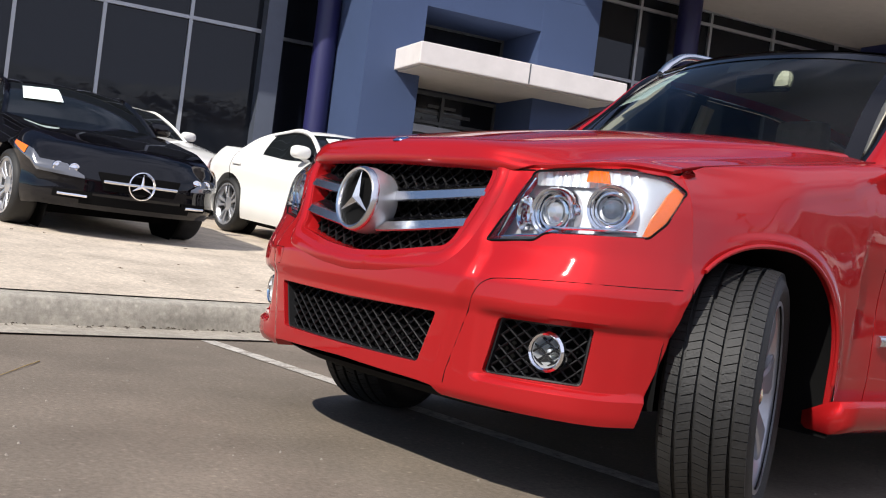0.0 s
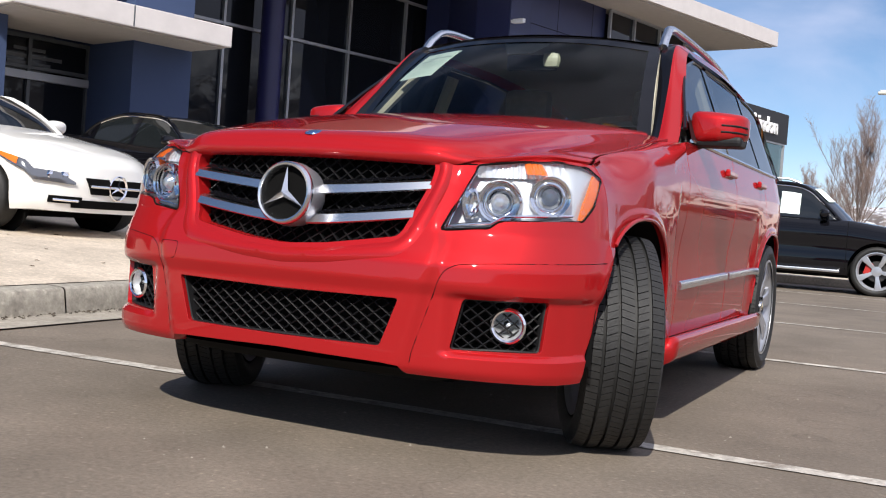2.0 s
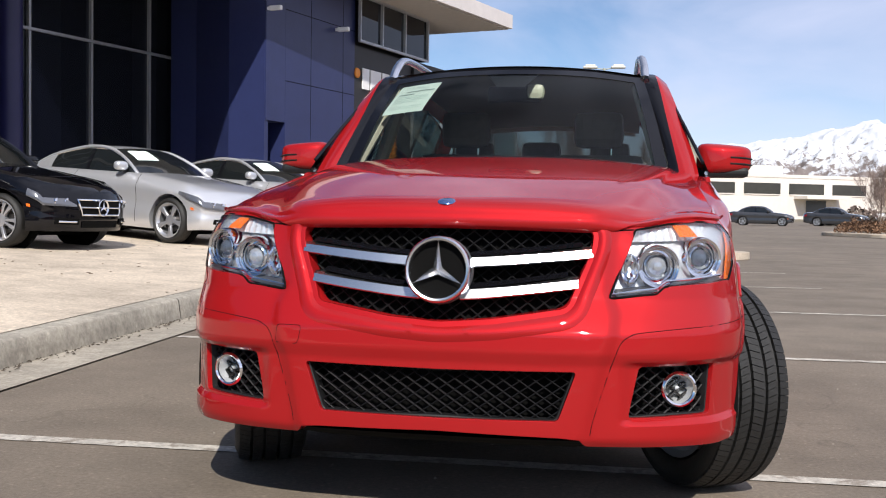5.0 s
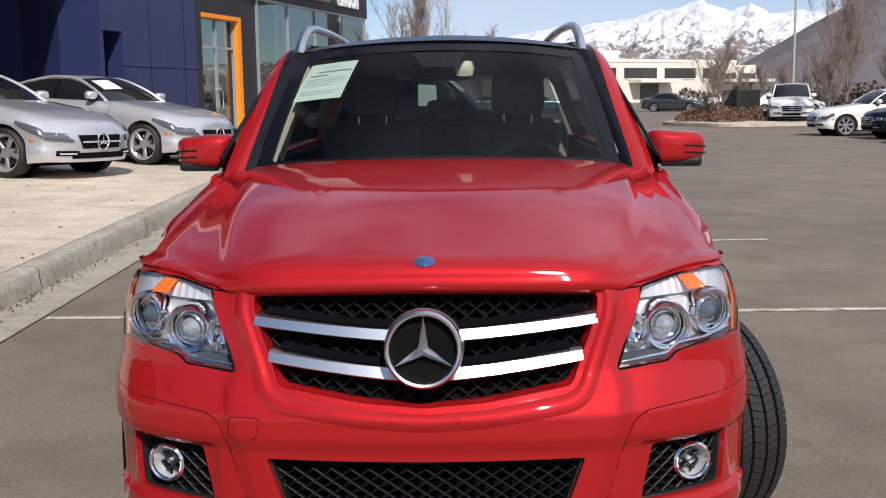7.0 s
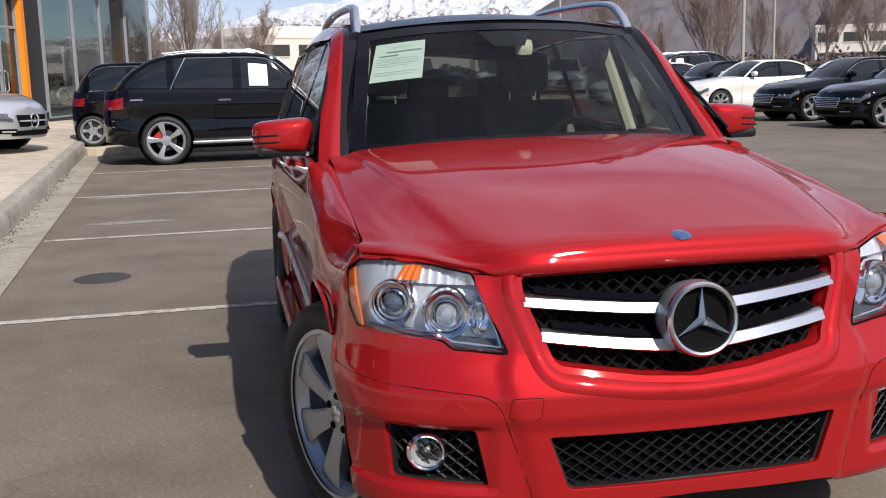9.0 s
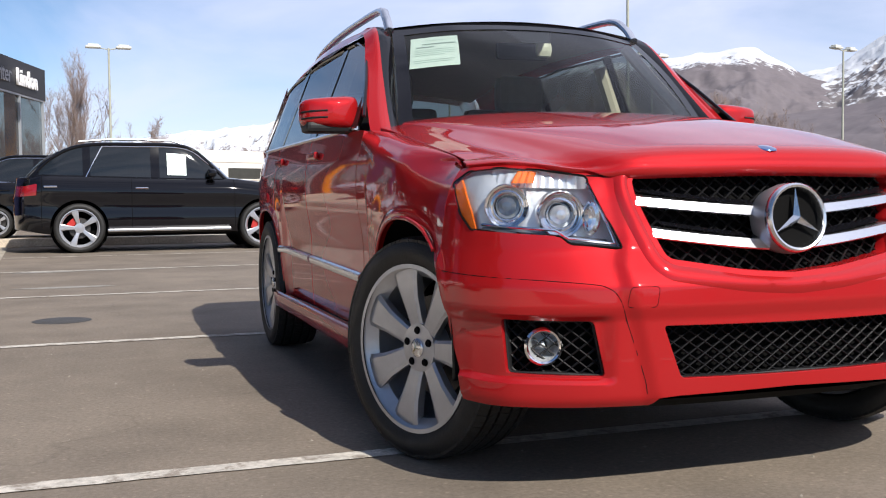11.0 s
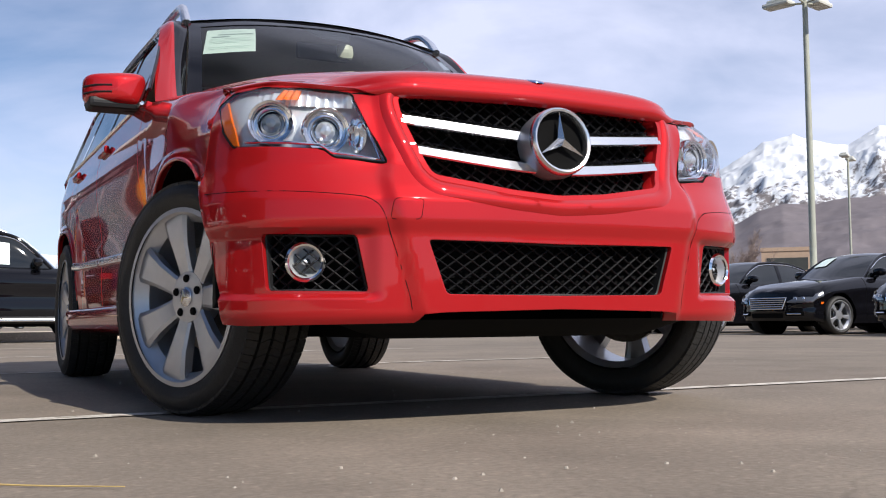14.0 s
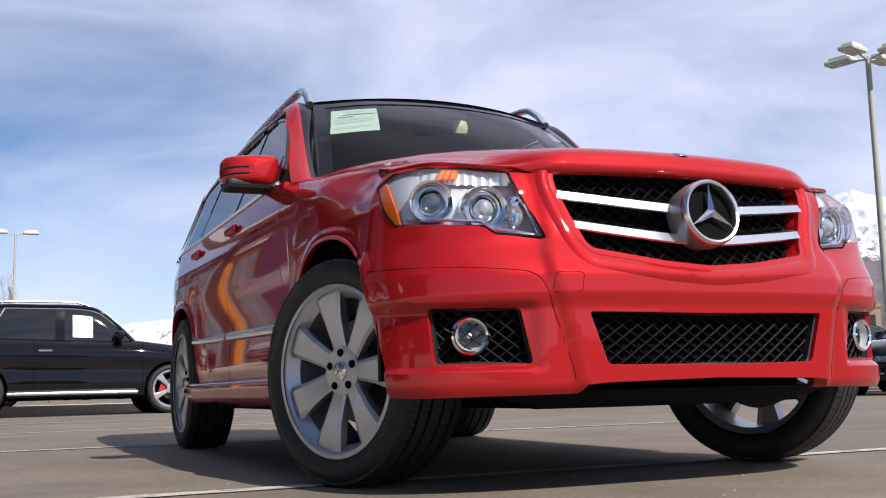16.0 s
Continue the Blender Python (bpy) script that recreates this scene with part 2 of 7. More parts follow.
def cut(me, cutters):
    """The mesh with the cutters' shapes taken out of it."""
    a = new("cut_body", me)
    tools = []
    for c in cutters:
        t = new("cut_tool", c)
        tools.append(t)
        mod = a.modifiers.new("cut", "BOOLEAN")
        mod.operation, mod.object, mod.solver = "DIFFERENCE", t, "EXACT"
    bpy.context.view_layer.update()
    deps = bpy.context.evaluated_depsgraph_get()
    out = bpy.data.meshes.new_from_object(a.evaluated_get(deps))
    for o in (a, *tools):
        bpy.data.objects.remove(o)
    return out


def rounded(poly, r=0.02, n=4):
    """A polygon with its corners rounded."""
    out, k = [], len(poly)
    for i in range(k):
        p, a, b = Vector(poly[i]), Vector(poly[i - 1]), Vector(poly[(i + 1) % k])
        da, db = (a - p), (b - p)
        ra, rb = min(r, da.length * 0.4), min(r, db.length * 0.4)
        s, e = p + da.normalized() * ra, p + db.normalized() * rb
        for j in range(n + 1):
            t = j / n
            out.append(tuple((1 - t) ** 2 * s + 2 * t * (1 - t) * p + t * t * e))
    return out


def inside(p, poly):
    hit, n = False, len(poly)
    for i in range(n):
        (x1, y1), (x2, y2) = poly[i - 1], poly[i]
        if (y1 > p[1]) != (y2 > p[1]) and p[0] < (x2 - x1) * (p[1] - y1) / (y2 - y1) + x1:
            hit = not hit
    return hit


def hatch(poly, step, slope, phase=0.0):
    """Segments of parallel lines of that slope, clipped to a polygon."""
    d = Vector((1, slope)).normalized()
    nrm = Vector((-d.y, d.x))
    offs = [Vector(p) @ nrm for p in poly]
    out, o = [], math.floor(min(offs) / step) * step + phase
    while o < max(offs):
        cuts = []
        for i in range(len(poly)):
            a, b = Vector(poly[i - 1]), Vector(poly[i])
            fa, fb = a @ nrm - o, b @ nrm - o
            if fa * fb < 0:
                cuts.append((a + (b - a) * fa / (fa - fb)) @ d)
        cuts.sort()
        for s, e in zip(cuts[::2], cuts[1::2]):
            if e - s > step * 0.3:
                out.append((nrm * o + d * s, nrm * o + d * e))
        o += step
    return out

# ---- ground, kerb, apron ----
def textured_ground(name, base, grain, fleck, patch, rough=0.85, bump=0.35, crack=False):
    """Paving with fine aggregate, flecks and broad stains, by place in metres."""
    m = bpy.data.materials.new(name)
    m.use_nodes = True
    n, l = m.node_tree.nodes, m.node_tree.links
    p = n["Principled BSDF"]
    p.inputs["Roughness"].default_value, p.inputs["Specular IOR Level"].default_value = rough, 0.3
    g = n.new("ShaderNodeNewGeometry")

    def noise_at(scale, detail=5, rough_=0.6):
        t = n.new("ShaderNodeTexNoise")
        t.inputs["Scale"].default_value, t.inputs["Detail"].default_value, t.inputs["Roughness"].default_value = scale, detail, rough_
        l.new(g.outputs["Position"], t.inputs["Vector"])
        return t.outputs["Fac"]

    def ranged(v, a, b, c, d):
        r = n.new("ShaderNodeMapRange")
        for k, val in zip(("From Min", "From Max", "To Min", "To Max"), (a, b, c, d)):
            r.inputs[k].default_value = val
        l.new(v, r.inputs["Value"])
        return r.outputs["Result"]

    def times(a, b):
        x = n.new("ShaderNodeMath")
        x.operation = "MULTIPLY"
        l.new(a, x.inputs[0])
        l.new(b, x.inputs[1])
        return x.outputs["Value"]
    tone = times(ranged(noise_at(grain, 8, 0.75), 0.25, 0.75, 0.62, 1.38), ranged(noise_at(patch, 4), 0.3, 0.7, 0.82, 1.15))
    tone = times(tone, ranged(noise_at(patch * 7, 5), 0.25, 0.6, 0.74, 1.08))
    vor = n.new("ShaderNodeTexVoronoi")
    vor.inputs["Scale"].default_value = fleck
    l.new(g.outputs["Position"], vor.inputs["Vector"])
    tone = times(tone, ranged(vor.outputs["Distance"], 0.05, 0.22, 1.35, 1.0))
    if crack:
        vc = n.new("ShaderNodeTexVoronoi")
        vc.feature = "DISTANCE_TO_EDGE"
        vc.inputs["Scale"].default_value = 0.23
        wob = n.new("ShaderNodeTexNoise")
        wob.inputs["Scale"].default_value = 1.4
        l.new(g.outputs["Position"], wob.inputs["Vector"])
        add = n.new("ShaderNodeVectorMath")
        add.operation = "ADD"
        l.new(g.outputs["Position"], add.inputs[0])
        l.new(wob.outputs["Color"], add.inputs[1])
        l.new(add.outputs["Vector"], vc.inputs["Vector"])
        tone = times(tone, ranged(vc.outputs["Distance"], 0.0006, 0.002, 0.86, 1.0))
    mul = n.new("ShaderNodeMix")
    mul.data_type, mul.blend_type = "RGBA", "MULTIPLY"
    mul.inputs["Factor"].default_value = 1
    mul.inputs["A"].default_value = (*base, 1)
    l.new(tone, mul.inputs["B"])
    l.new(mul.outputs["Result"], p.inputs["Base Color"])
    b = n.new("ShaderNodeBump")
    b.inputs["Strength"].default_value, b.inputs["Distance"].default_value = bump, 0.006
    l.new(noise_at(grain * 1.3, 8, 0.8), b.inputs["Height"])
    l.new(b.outputs["Normal"], p.inputs["Normal"])
    return m


ASPHALT = textured_ground("asphalt", (0.186, 0.154, 0.121), 55, 22, 0.22, crack=True)
CONCRETE = textured_ground("concrete", (0.54, 0.46, 0.365), 30, 14, 0.35, bump=0.15)
KERB_MAT = textured_ground("kerb_concrete", (0.365, 0.335, 0.28), 28, 16, 1.2, bump=0.4)
GUTTER = textured_ground("gutter_concrete", (0.35, 0.315, 0.26), 35, 16, 0.8, bump=0.3)


def worn_paint():
    """White line paint, rubbed through to the asphalt in flecks."""
    m = textured_ground("worn_line_paint", (0.50, 0.465, 0.41), 24, 30, 2.2, bump=0.2)
    n, l = m.node_tree.nodes, m.node_tree.links
    p = n["Principled BSDF"]
    was = p.inputs["Base Color"].links[0].from_socket
    co = n.new("ShaderNodeTexCoord")
    t = n.new("ShaderNodeTexNoise")
    t.inputs["Scale"].default_value, t.inputs["Detail"].default_value, t.inputs["Roughness"].default_value = 9, 9, 0.72
    r = n.new("ShaderNodeMapRange")
    r.inputs["From Min"].default_value, r.inputs["From Max"].default_value = 0.50, 0.60
    r.inputs["To Max"].default_value = 0.85
    mix = n.new("ShaderNodeMix")
    mix.data_type = "RGBA"
    mix.inputs["B"].default_value = (0.21, 0.175, 0.14, 1)
    l.new(co.outputs["Object"], t.inputs["Vector"])
    l.new(t.outputs["Fac"], r.inputs["Value"])
    l.new(r.outputs["Result"], mix.inputs["Factor"])
    l.new(was, mix.inputs["A"])
    l.new(mix.outputs["Result"], p.inputs["Base Color"])
    return m


WORN_PAINT = worn_paint()
DRY = textured_ground("dry_grass", (0.20, 0.17, 0.11), 3, 2, 0.03)
IRON = mat("cast_iron", (0.05, 0.047, 0.045), 0.7, grain=40, bump=0.3)

KX = lambda y: -2.84 - 0.030 * y      # kerb's front edge
APRON = lambda x, y: 0.155 + 0.055 * max(0.0, KX(y) - x) + 0.006 * max(0.0, y)


def flat(name, poly, z, material, label, cat, kind="structure"):
    me = shape([(a, b, z) for a, b in poly], [tuple(range(len(poly)))], False)
    if me.polygons[0].normal.z < 0:
        me.flip_normals()
    ob = part(name, me, material)
    return tagged(ob, label, cat, kind=kind)


tagged(part("ground", shape(*grid(lambda u, v: (-4500 + 9000 * u, -4500 + 9000 * v, -0.02), 8, 8), smooth=False), DRY), "dry winter grassland reaching the horizon", "ground", kind="structure")
flat("parking_lot", [(-60, -60), (90, -60), (90, 118), (-60, 118)], 0.0, ASPHALT, "worn grey asphalt of the sales lot with cracks and stains", "asphalt")

KY0, KY1 = -14.0, 15.2
apron = shape(*grid(lambda u, v: ((KX(KY0 + 74 * v) - 0.15) * (1 - u) + (-40) * u, KY0 + 74 * v, APRON((KX(KY0 + 74 * v) - 0.15) * (1 - u) + (-40) * u, KY0 + 74 * v)), 24, 30))
if apron.polygons[0].normal.z < 0:
    apron.flip_normals()
tagged(part("pavement", apron, CONCRETE), "pale tan concrete display apron sloping up to the showroom", "pavement", kind="structure")

kerb = thing("kerb", "weathered concrete kerb with chipped edge along the apron", "kerb", kind="structure")
y, k = KY0, 0
kprof = [(-0.16, 0.158), (-0.02, 0.152), (0.0, 0.138), (0.022, 0.0), (-0.16, -0.02)]
while y < KY1 + 12:
    y1 = y + 3.05
    def stone(u, v, a=(y, y1 - 0.012)):
        yy = a[0] + (a[1] - a[0]) * u
        f = v * (len(kprof) - 1)
        i = min(int(f), len(kprof) - 2)
        q = Vector(kprof[i]).lerp(Vector(kprof[i + 1]), f - i)
        chip = 0.010 * noise.noise((yy * 6, q.x * 9, 3)) * (1 if 0 < i < 3 else 0.2)
        zz = 0.006 * max(0, yy)
        return (KX(yy) + q.x + chip, yy, q.y * (1 + zz / 0.15 if q.y > 0 else 1) + chip * 0.5)
    part("kerb_stone", sheet(stone, 26, 8, sharp=60), KERB_MAT, kerb)
    y, k = y1, k + 1
gut = shape(*grid(lambda u, v: (KX(KY0 + 42 * v) + 0.02 + 0.36 * u, KY0 + 42 * v, 0.006 + 0.004 * u), 3, 40))
if gut.polygons[0].normal.z < 0:
    gut.flip_normals()
tagged(part("gutter", gut, GUTTER), "stained concrete gutter strip at the kerb's foot", "gutter", kind="structure")
dirt = mat("kerb_dirt", (0.07, 0.055, 0.04), 0.95, grain=30, bump=0.4)
verts, faces = [], []
rng = random.Random(5)
for _ in range(620):
    yy = rng.uniform(-4, 14)
    xx = KX(yy) + 0.03 + abs(rng.gauss(0, 0.05))
    r = rng.uniform(0.004, 0.014)
    o = len(verts)
    a = rng.uniform(0, 6)
    verts += [(xx + r * math.cos(a + c), yy + r * 1.6 * math.sin(a + c), 0.011 + (0.004 if c else 0)) for c in (0, 2.1, 4.2)] + [(xx, yy, 0.016 + r * 0.5)]
    faces += [(o, o + 1, o + 3), (o + 1, o + 2, o + 3), (o + 2, o, o + 3)]
tagged(part("gutter_litter", shape(verts, faces, False), dirt), "dry leaves and grit gathered in the gutter", "litter", kind="stuff")

# painted bay lines, worn
for i, (yl, xe) in enumerate(((0.09, 3.02), (3.28, 3.06), (6.52, 3.12), (9.95, 3.2), (13.2, 3.3), (-3.2, 3.0), (-6.5, 3.0))):
    x0 = KX(yl) + 0.40
    rng = random.Random(i)
    def line(u, v, a=(x0, xe, yl)):
        x = a[0] + (a[1] - a[0]) * u
        wob = 0.006 * noise.noise((x * 9, a[2], v * 3))
        return (x, a[2] + (v - 0.5) * 0.088 + wob, 0.004)
    me = shape(*grid(line, 90, 1))
    if me.polygons[0].normal.z < 0:
        me.flip_normals()
    tagged(part("bay_line", me, WORN_PAINT), "worn white painted parking bay line", "road marking", group="parking bay lines", kind="structure")
tagged(part("manhole_cover", lathe([(0.0, 0.006), (0.15, 0.007), (0.16, 0.004), (0.19, 0.004), (0.2, 0.001)], 36, "z"), IRON, m=Matrix.Translation((-1.97, 4.54, 0.001))), "round dark iron cover set in the asphalt", "manhole cover")
pal = mat("patch_pale", (0.25, 0.235, 0.21), 0.9, grain=16, spread=0.3, bump=0.3)
for i, (px, py, sx, sy) in enumerate(((-1.95, 7.46, 0.45, 0.10), (-2.2, 9.81, 0.35, 0.12), (-1.4, 9.9, 0.6, 0.10))):
    ring = [(px + sx * math.cos(c) * (1 + 0.3 * noise.noise((i, c * 2, 1))), py + sy * math.sin(c) * (1 + 0.4 * noise.noise((i, c * 2, 5)))) for c in np.linspace(0, 2 * math.pi, 28, endpoint=False)]
    flat("asphalt_patch", ring, 0.003, pal, "pale scuffed patch worn into the asphalt", "patch")
# grit and pebbles strewn on the asphalt
verts, faces = [], []
rng = random.Random(11)
for _ in range(380):
    xx, yy = rng.uniform(-2.4, 3.4), rng.uniform(-3.6, 4.0)
    r = rng.choice((0.002, 0.003, 0.003, 0.004, 0.006))
    o, a = len(verts), rng.uniform(0, 6)
    verts += [(xx + r * math.cos(a + c), yy + r * math.sin(a + c), 0.0) for c in (0, 1.6, 3.1, 4.7)] + [(xx, yy, r * 0.9)]
    faces += [(o + k, o + (k + 1) % 4, o + 4) for k in range(4)]
tagged(part("grit", shape(verts, faces, False), mat("pebble_grit", (0.27, 0.24, 0.20), 0.9, grain=20)), "small pale pebbles and grit on the asphalt", "grit", kind="stuff")
verts, faces = [], []
rng = random.Random(23)
for _ in range(70):
    xx, yy = rng.uniform(-1.9, 0.6), rng.uniform(-2.7, -0.9)
    r = rng.choice((0.0015, 0.002, 0.002, 0.003, 0.005))
    o, a = len(verts), rng.uniform(0, 6)
    verts += [(xx + r * rng.uniform(0.8, 1.4) * math.cos(a + c), yy + r * math.sin(a + c), 0.0) for c in (0, 1.0, 2.1, 3.2, 4.2, 5.2)]
    verts += [(xx + 0.6 * r * math.cos(a + c), yy + 0.6 * r * math.sin(a + c), r * 0.8) for c in (0, 1.0, 2.1, 3.2, 4.2, 5.2)]
    faces += [(o + k, o + (k + 1) % 6, o + 6 + (k + 1) % 6, o + 6 + k) for k in range(6)] + [tuple(o + 6 + k for k in range(6))]
tagged(part("pebbles", shape(verts, faces, False), mat("pale_pebble", (0.33, 0.295, 0.25), 0.9, grain=30)), "pale pebbles lying on the asphalt before the car", "pebbles", kind="stuff")
stalk = [(-1.66, -1.066, 0.004), (-1.55, -1.150, 0.006), (-1.42, -1.252, 0.004), (-1.285, -1.354, 0.005)]
tagged(part("straw", tube([spline(stalk, k / 16) for k in range(17)], [0.0028 - 0.0001 * k for k in range(17)], 6), mat("dry_straw", (0.42, 0.30, 0.12), 0.8, grain=20)), "long dry yellow straw lying on the asphalt", "straw")
leafm = mat("dry_leaf", (0.10, 0.055, 0.02), 0.85)
verts, faces = [], []
for _ in range(110):
    xx, yy = rng.uniform(-6.5, -3.2), rng.uniform(0, 14)
    r, a, o = rng.uniform(0.015, 0.035), rng.uniform(0, 6), len(verts)
    zz = APRON(xx, yy) + 0.004
    verts += [(xx + r * math.cos(a), yy + r * math.sin(a), zz), (xx + 0.5 * r * math.cos(a + 1.5), yy + 0.5 * r * math.sin(a + 1.5), zz + 0.006), (xx - r * math.cos(a), yy - r * math.sin(a), zz), (xx - 0.5 * r * math.cos(a + 1.5), yy - 0.5 * r * math.sin(a + 1.5), zz + 0.004)]
    faces.append((o, o + 1, o + 2, o + 3))
tagged(part("dry_leaves", shape(verts, faces, False), leafm), "few brown dry leaves lying on the apron", "leaves", kind="stuff")

# island of concrete past the last bay
isl = [(-3.4, 16.9), (1.6, 16.9), (2.9, 17.2), (3.5, 18.0), (3.1, 18.9), (1.6, 19.2), (-3.4, 19.2)]
isl = [(a, b) for a, b in rounded(isl, 0.5)]
me = prism(isl, 0.0, 0.15, "xy", 0.012)
tagged(part("kerb_island", me, CONCRETE), "raised pale concrete island past the last parking bay", "kerb", kind="structure")

# ---- showroom ----
TH = radians(16)
BM = Matrix(((math.sin(TH), -math.cos(TH), 0, 0), (math.cos(TH), math.sin(TH), 0, 0), (0, 0, 1, 0), (0, 0, 0, 1)))
STEEL_BLUE = mat("blue_grey_stucco", (0.040, 0.066, 0.145), 0.75, grain=60, stain=0.8, spread=0.06, bump=0.08)
NAVY = mat("navy_panel", (0.022, 0.030, 0.098), 0.42, grain=3, spread=0.08)
PURPLE = mat("violet_column", (0.020, 0.020, 0.085), 0.4, grain=4, spread=0.06)
WHITE_FASCIA = mat("off_white_fascia", (0.66, 0.62, 0.60), 0.6, grain=4, stain=0.7, spread=0.05)
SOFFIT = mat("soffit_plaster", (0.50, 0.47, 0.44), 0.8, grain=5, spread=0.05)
BLACK_PANEL = mat("black_cladding", (0.016, 0.016, 0.018), 0.5, grain=3, spread=0.1)
ORANGE = mat("orange_frame", (0.80, 0.26, 0.015), 0.45, grain=5, spread=0.05)
FRAME = mat("mullion_silver", (0.42, 0.44, 0.47), 0.4, metal=0.5)
FRAME_BLUE = mat("column_cover_paint", (0.10, 0.115, 0.15), 0.45, metal=0.3, grain=4, spread=0.06)
FRAME_DARK = mat("mullion_dark", (0.10, 0.11, 0.12), 0.4, metal=0.3)
TINT = mat("dark_window_glass", (0.009, 0.011, 0.015), 0.012, spec=0.34)
CLEAR_SHOP = clear_glass("shop_glass", (0.52, 0.56, 0.54), 0.10)
INTERIOR = mat("room_dark", (0.05, 0.05, 0.055), 0.8, grain=2, spread=0.2)
LETTER_WHITE = mat("sign_white", (0.85, 0.85, 0.85), 0.5)
LETTER_GREY = mat("sign_grey", (0.30, 0.30, 0.31), 0.45, metal=0.3)


def slab(name, s0, s1, y0, y1, z0, z1, material, parent, label="", bevel=0.0):
    me = box(s1 - s0, y1 - y0, z1 - z0, (s0 + s1) / 2, (y0 + y1) / 2, z0, bevel)
    return part(name, me, material, parent, label)


show = thing("showroom", "glass-fronted car showroom with blue portal, navy tower and black shop block", "building", m=BM)
G = 14.9


def glazing(s_list, z_list, y, z_bot, bar=0.06, dark=False, glass=None):
    """Panes and mullions of one stretch of curtain wall."""
    for a, b in zip(s_list, s_list[1:]):
        for c, d in zip(z_list, z_list[1:]):
            w = slab("window", a, b, y + 0.02, y + 0.05, c, d, glass or TINT, show)
    for a in s_list:
        slab("mullion", a - bar / 2, a + bar / 2, y - 0.05, y + 0.02, z_bot, z_list[-1], FRAME_DARK if dark else FRAME, show)
    for c in z_list:
        slab("transom", s_list[0], s_list[-1], y - 0.045, y + 0.02, c - bar / 2, c + bar / 2, FRAME_DARK if dark else FRAME, show)


glazing([-9.0, -7.4, -5.8, -4.3, -2.95, -1.58, -0.22, 1.18, 2.45], [0.3, 3.93, 6.8], G, 0.3)
slab("column_cover", 2.40, 2.72, G - 0.35, G + 0.1, 0.3, 6.23, FRAME_BLUE, show, "blue-grey column cover")
glazing([2.72, 3.7, 4.5], [0.3, 1.9, 3.93, 6.8], G + 0.3, 0.3, dark=True)
part("round_column", lathe([(0.2, 0.3), (0.2, 7.0)], 28, "z"), PURPLE, show, "violet round column", m=Matrix.Translation((3.35, G - 0.75, 0)))
# blue portal with canopy and doors
PY = 12.5
slab("portal_pier", 3.55, 4.50, PY, PY + 2.6, 0.2, 5.05, STEEL_BLUE, show)
slab("portal_pier", 6.62, 7.76, PY, PY + 2.6, 0.2, 5.05, STEEL_BLUE, show)
slab("portal_head", 3.55, 7.76, PY, PY + 2.6, 5.054, 6.23, STEEL_BLUE, show)
slab("portal_lintel", 4.5, 6.62, PY + 0.003, PY + 2.6, 4.45, 5.05, STEEL_BLUE, show)
slab("entrance_canopy", 4.05, 7.80, 11.45, PY + 1.3, 3.32, 3.66, WHITE_FASCIA, show, "off-white entrance canopy", 0.02)
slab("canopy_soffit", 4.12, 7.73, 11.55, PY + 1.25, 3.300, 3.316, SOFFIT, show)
slab("canopy_joint", 5.94, 5.96, 11.445, 11.452, 3.33, 3.65, FRAME_DARK, show)
glazing([4.5, 5.56, 6.62], [0.3, 2.75, 3.25], PY + 1.4, 0.3, dark=True)
glazing([4.5, 6.62], [3.7, 4.45], PY + 1.4, 3.7, dark=True)
slab("door_header", 4.5, 6.62, PY + 1.32, PY + 1.42, 2.55, 2.68, FRAME, show)
for s in (5.44, 5.68):
    part("door_pull", tube([(s, PY + 1.28, 1.05), (s, PY + 1.28, 1.85)], 0.018, 8), CHROME, show)
for z, s0, s1, h in ((3.02, 5.3, 5.85, 0.055), (2.90, 4.95, 6.15, 0.06), (2.79, 5.2, 5.95, 0.05)):
    slab("sign_bar", s0, s1, PY + 1.40, PY + 1.418, z, z + h, FRAME_DARK, show)
# middle glass under the roof
glazing([7.8, 8.5, 10.15, 11.95, 13.66, 15.5, 16.75], [0.3, 4.42, 5.95, 6.23], G, 0.3)
part("round_column", lathe([(0.24, 0.3), (0.24, 6.23)], 32, "z"), PURPLE, show, "violet round column", m=Matrix.Translation((11.03, G - 0.5, 0)))
slab("showroom_back", -9, 17, G + 4.5, G + 4.7, 0.2, 6.23, INTERIOR, show)
# navy tower
NY = 11.5
slab("tower_wall", 16.05, 19.12, NY, NY + 3.2, 0.2, 6.23, NAVY, show)
part("tower_side", prism([(15.28, NY + 0.02), (15.42, NY + 0.02), (15.42, NY + 0.94), (16.72, G + 0.1), (16.58, G + 0.1), (15.28, NY + 0.96)], 0.2, 6.23, "xy"), NAVY, show)
part("door_pull", tube([(14.95, G - 0.10, 1.1), (14.95, G - 0.10, 2.1)], 0.02, 8), CHROME, show)
part("door_pull", tube([(15.20, G - 0.10, 1.1), (15.20, G - 0.10, 2.1)], 0.02, 8), CHROME, show)
slab("tower_reveal", 15.42, 16.05, NY + 0.95, NY + 1.1, 0.2, 6.23, NAVY, show)
slab("tower_lintel", 15.3, 16.047, NY, NY + 0.94, 2.80, 6.23, NAVY, show)
slab("tower_window", 15.43, 16.04, NY + 0.9, NY + 0.95, 0.3, 2.8, TINT, show)
for z in (2.08, 3.72, 5.3):
    slab("panel_joint", 16.05, 19.12, NY - 0.003, NY, z, z + 0.015, CAVITY, show)
for s in (17.1, 18.55):
    slab("panel_joint", s, s + 0.012, NY - 0.003, NY, 0.3, 6.23, CAVITY, show)
for s in (15.35, 18.2):
    part("security_camera", joined(box(0.10, 0.30, 0.10, 0, -0.22, -0.05, 0.02), box(0.06, 0.1, 0.06, 0, -0.03, -0.03)), LETTER_WHITE, show, m=Matrix.Translation((s, NY if s > 15.5 else NY + 0.02, 5.2)))
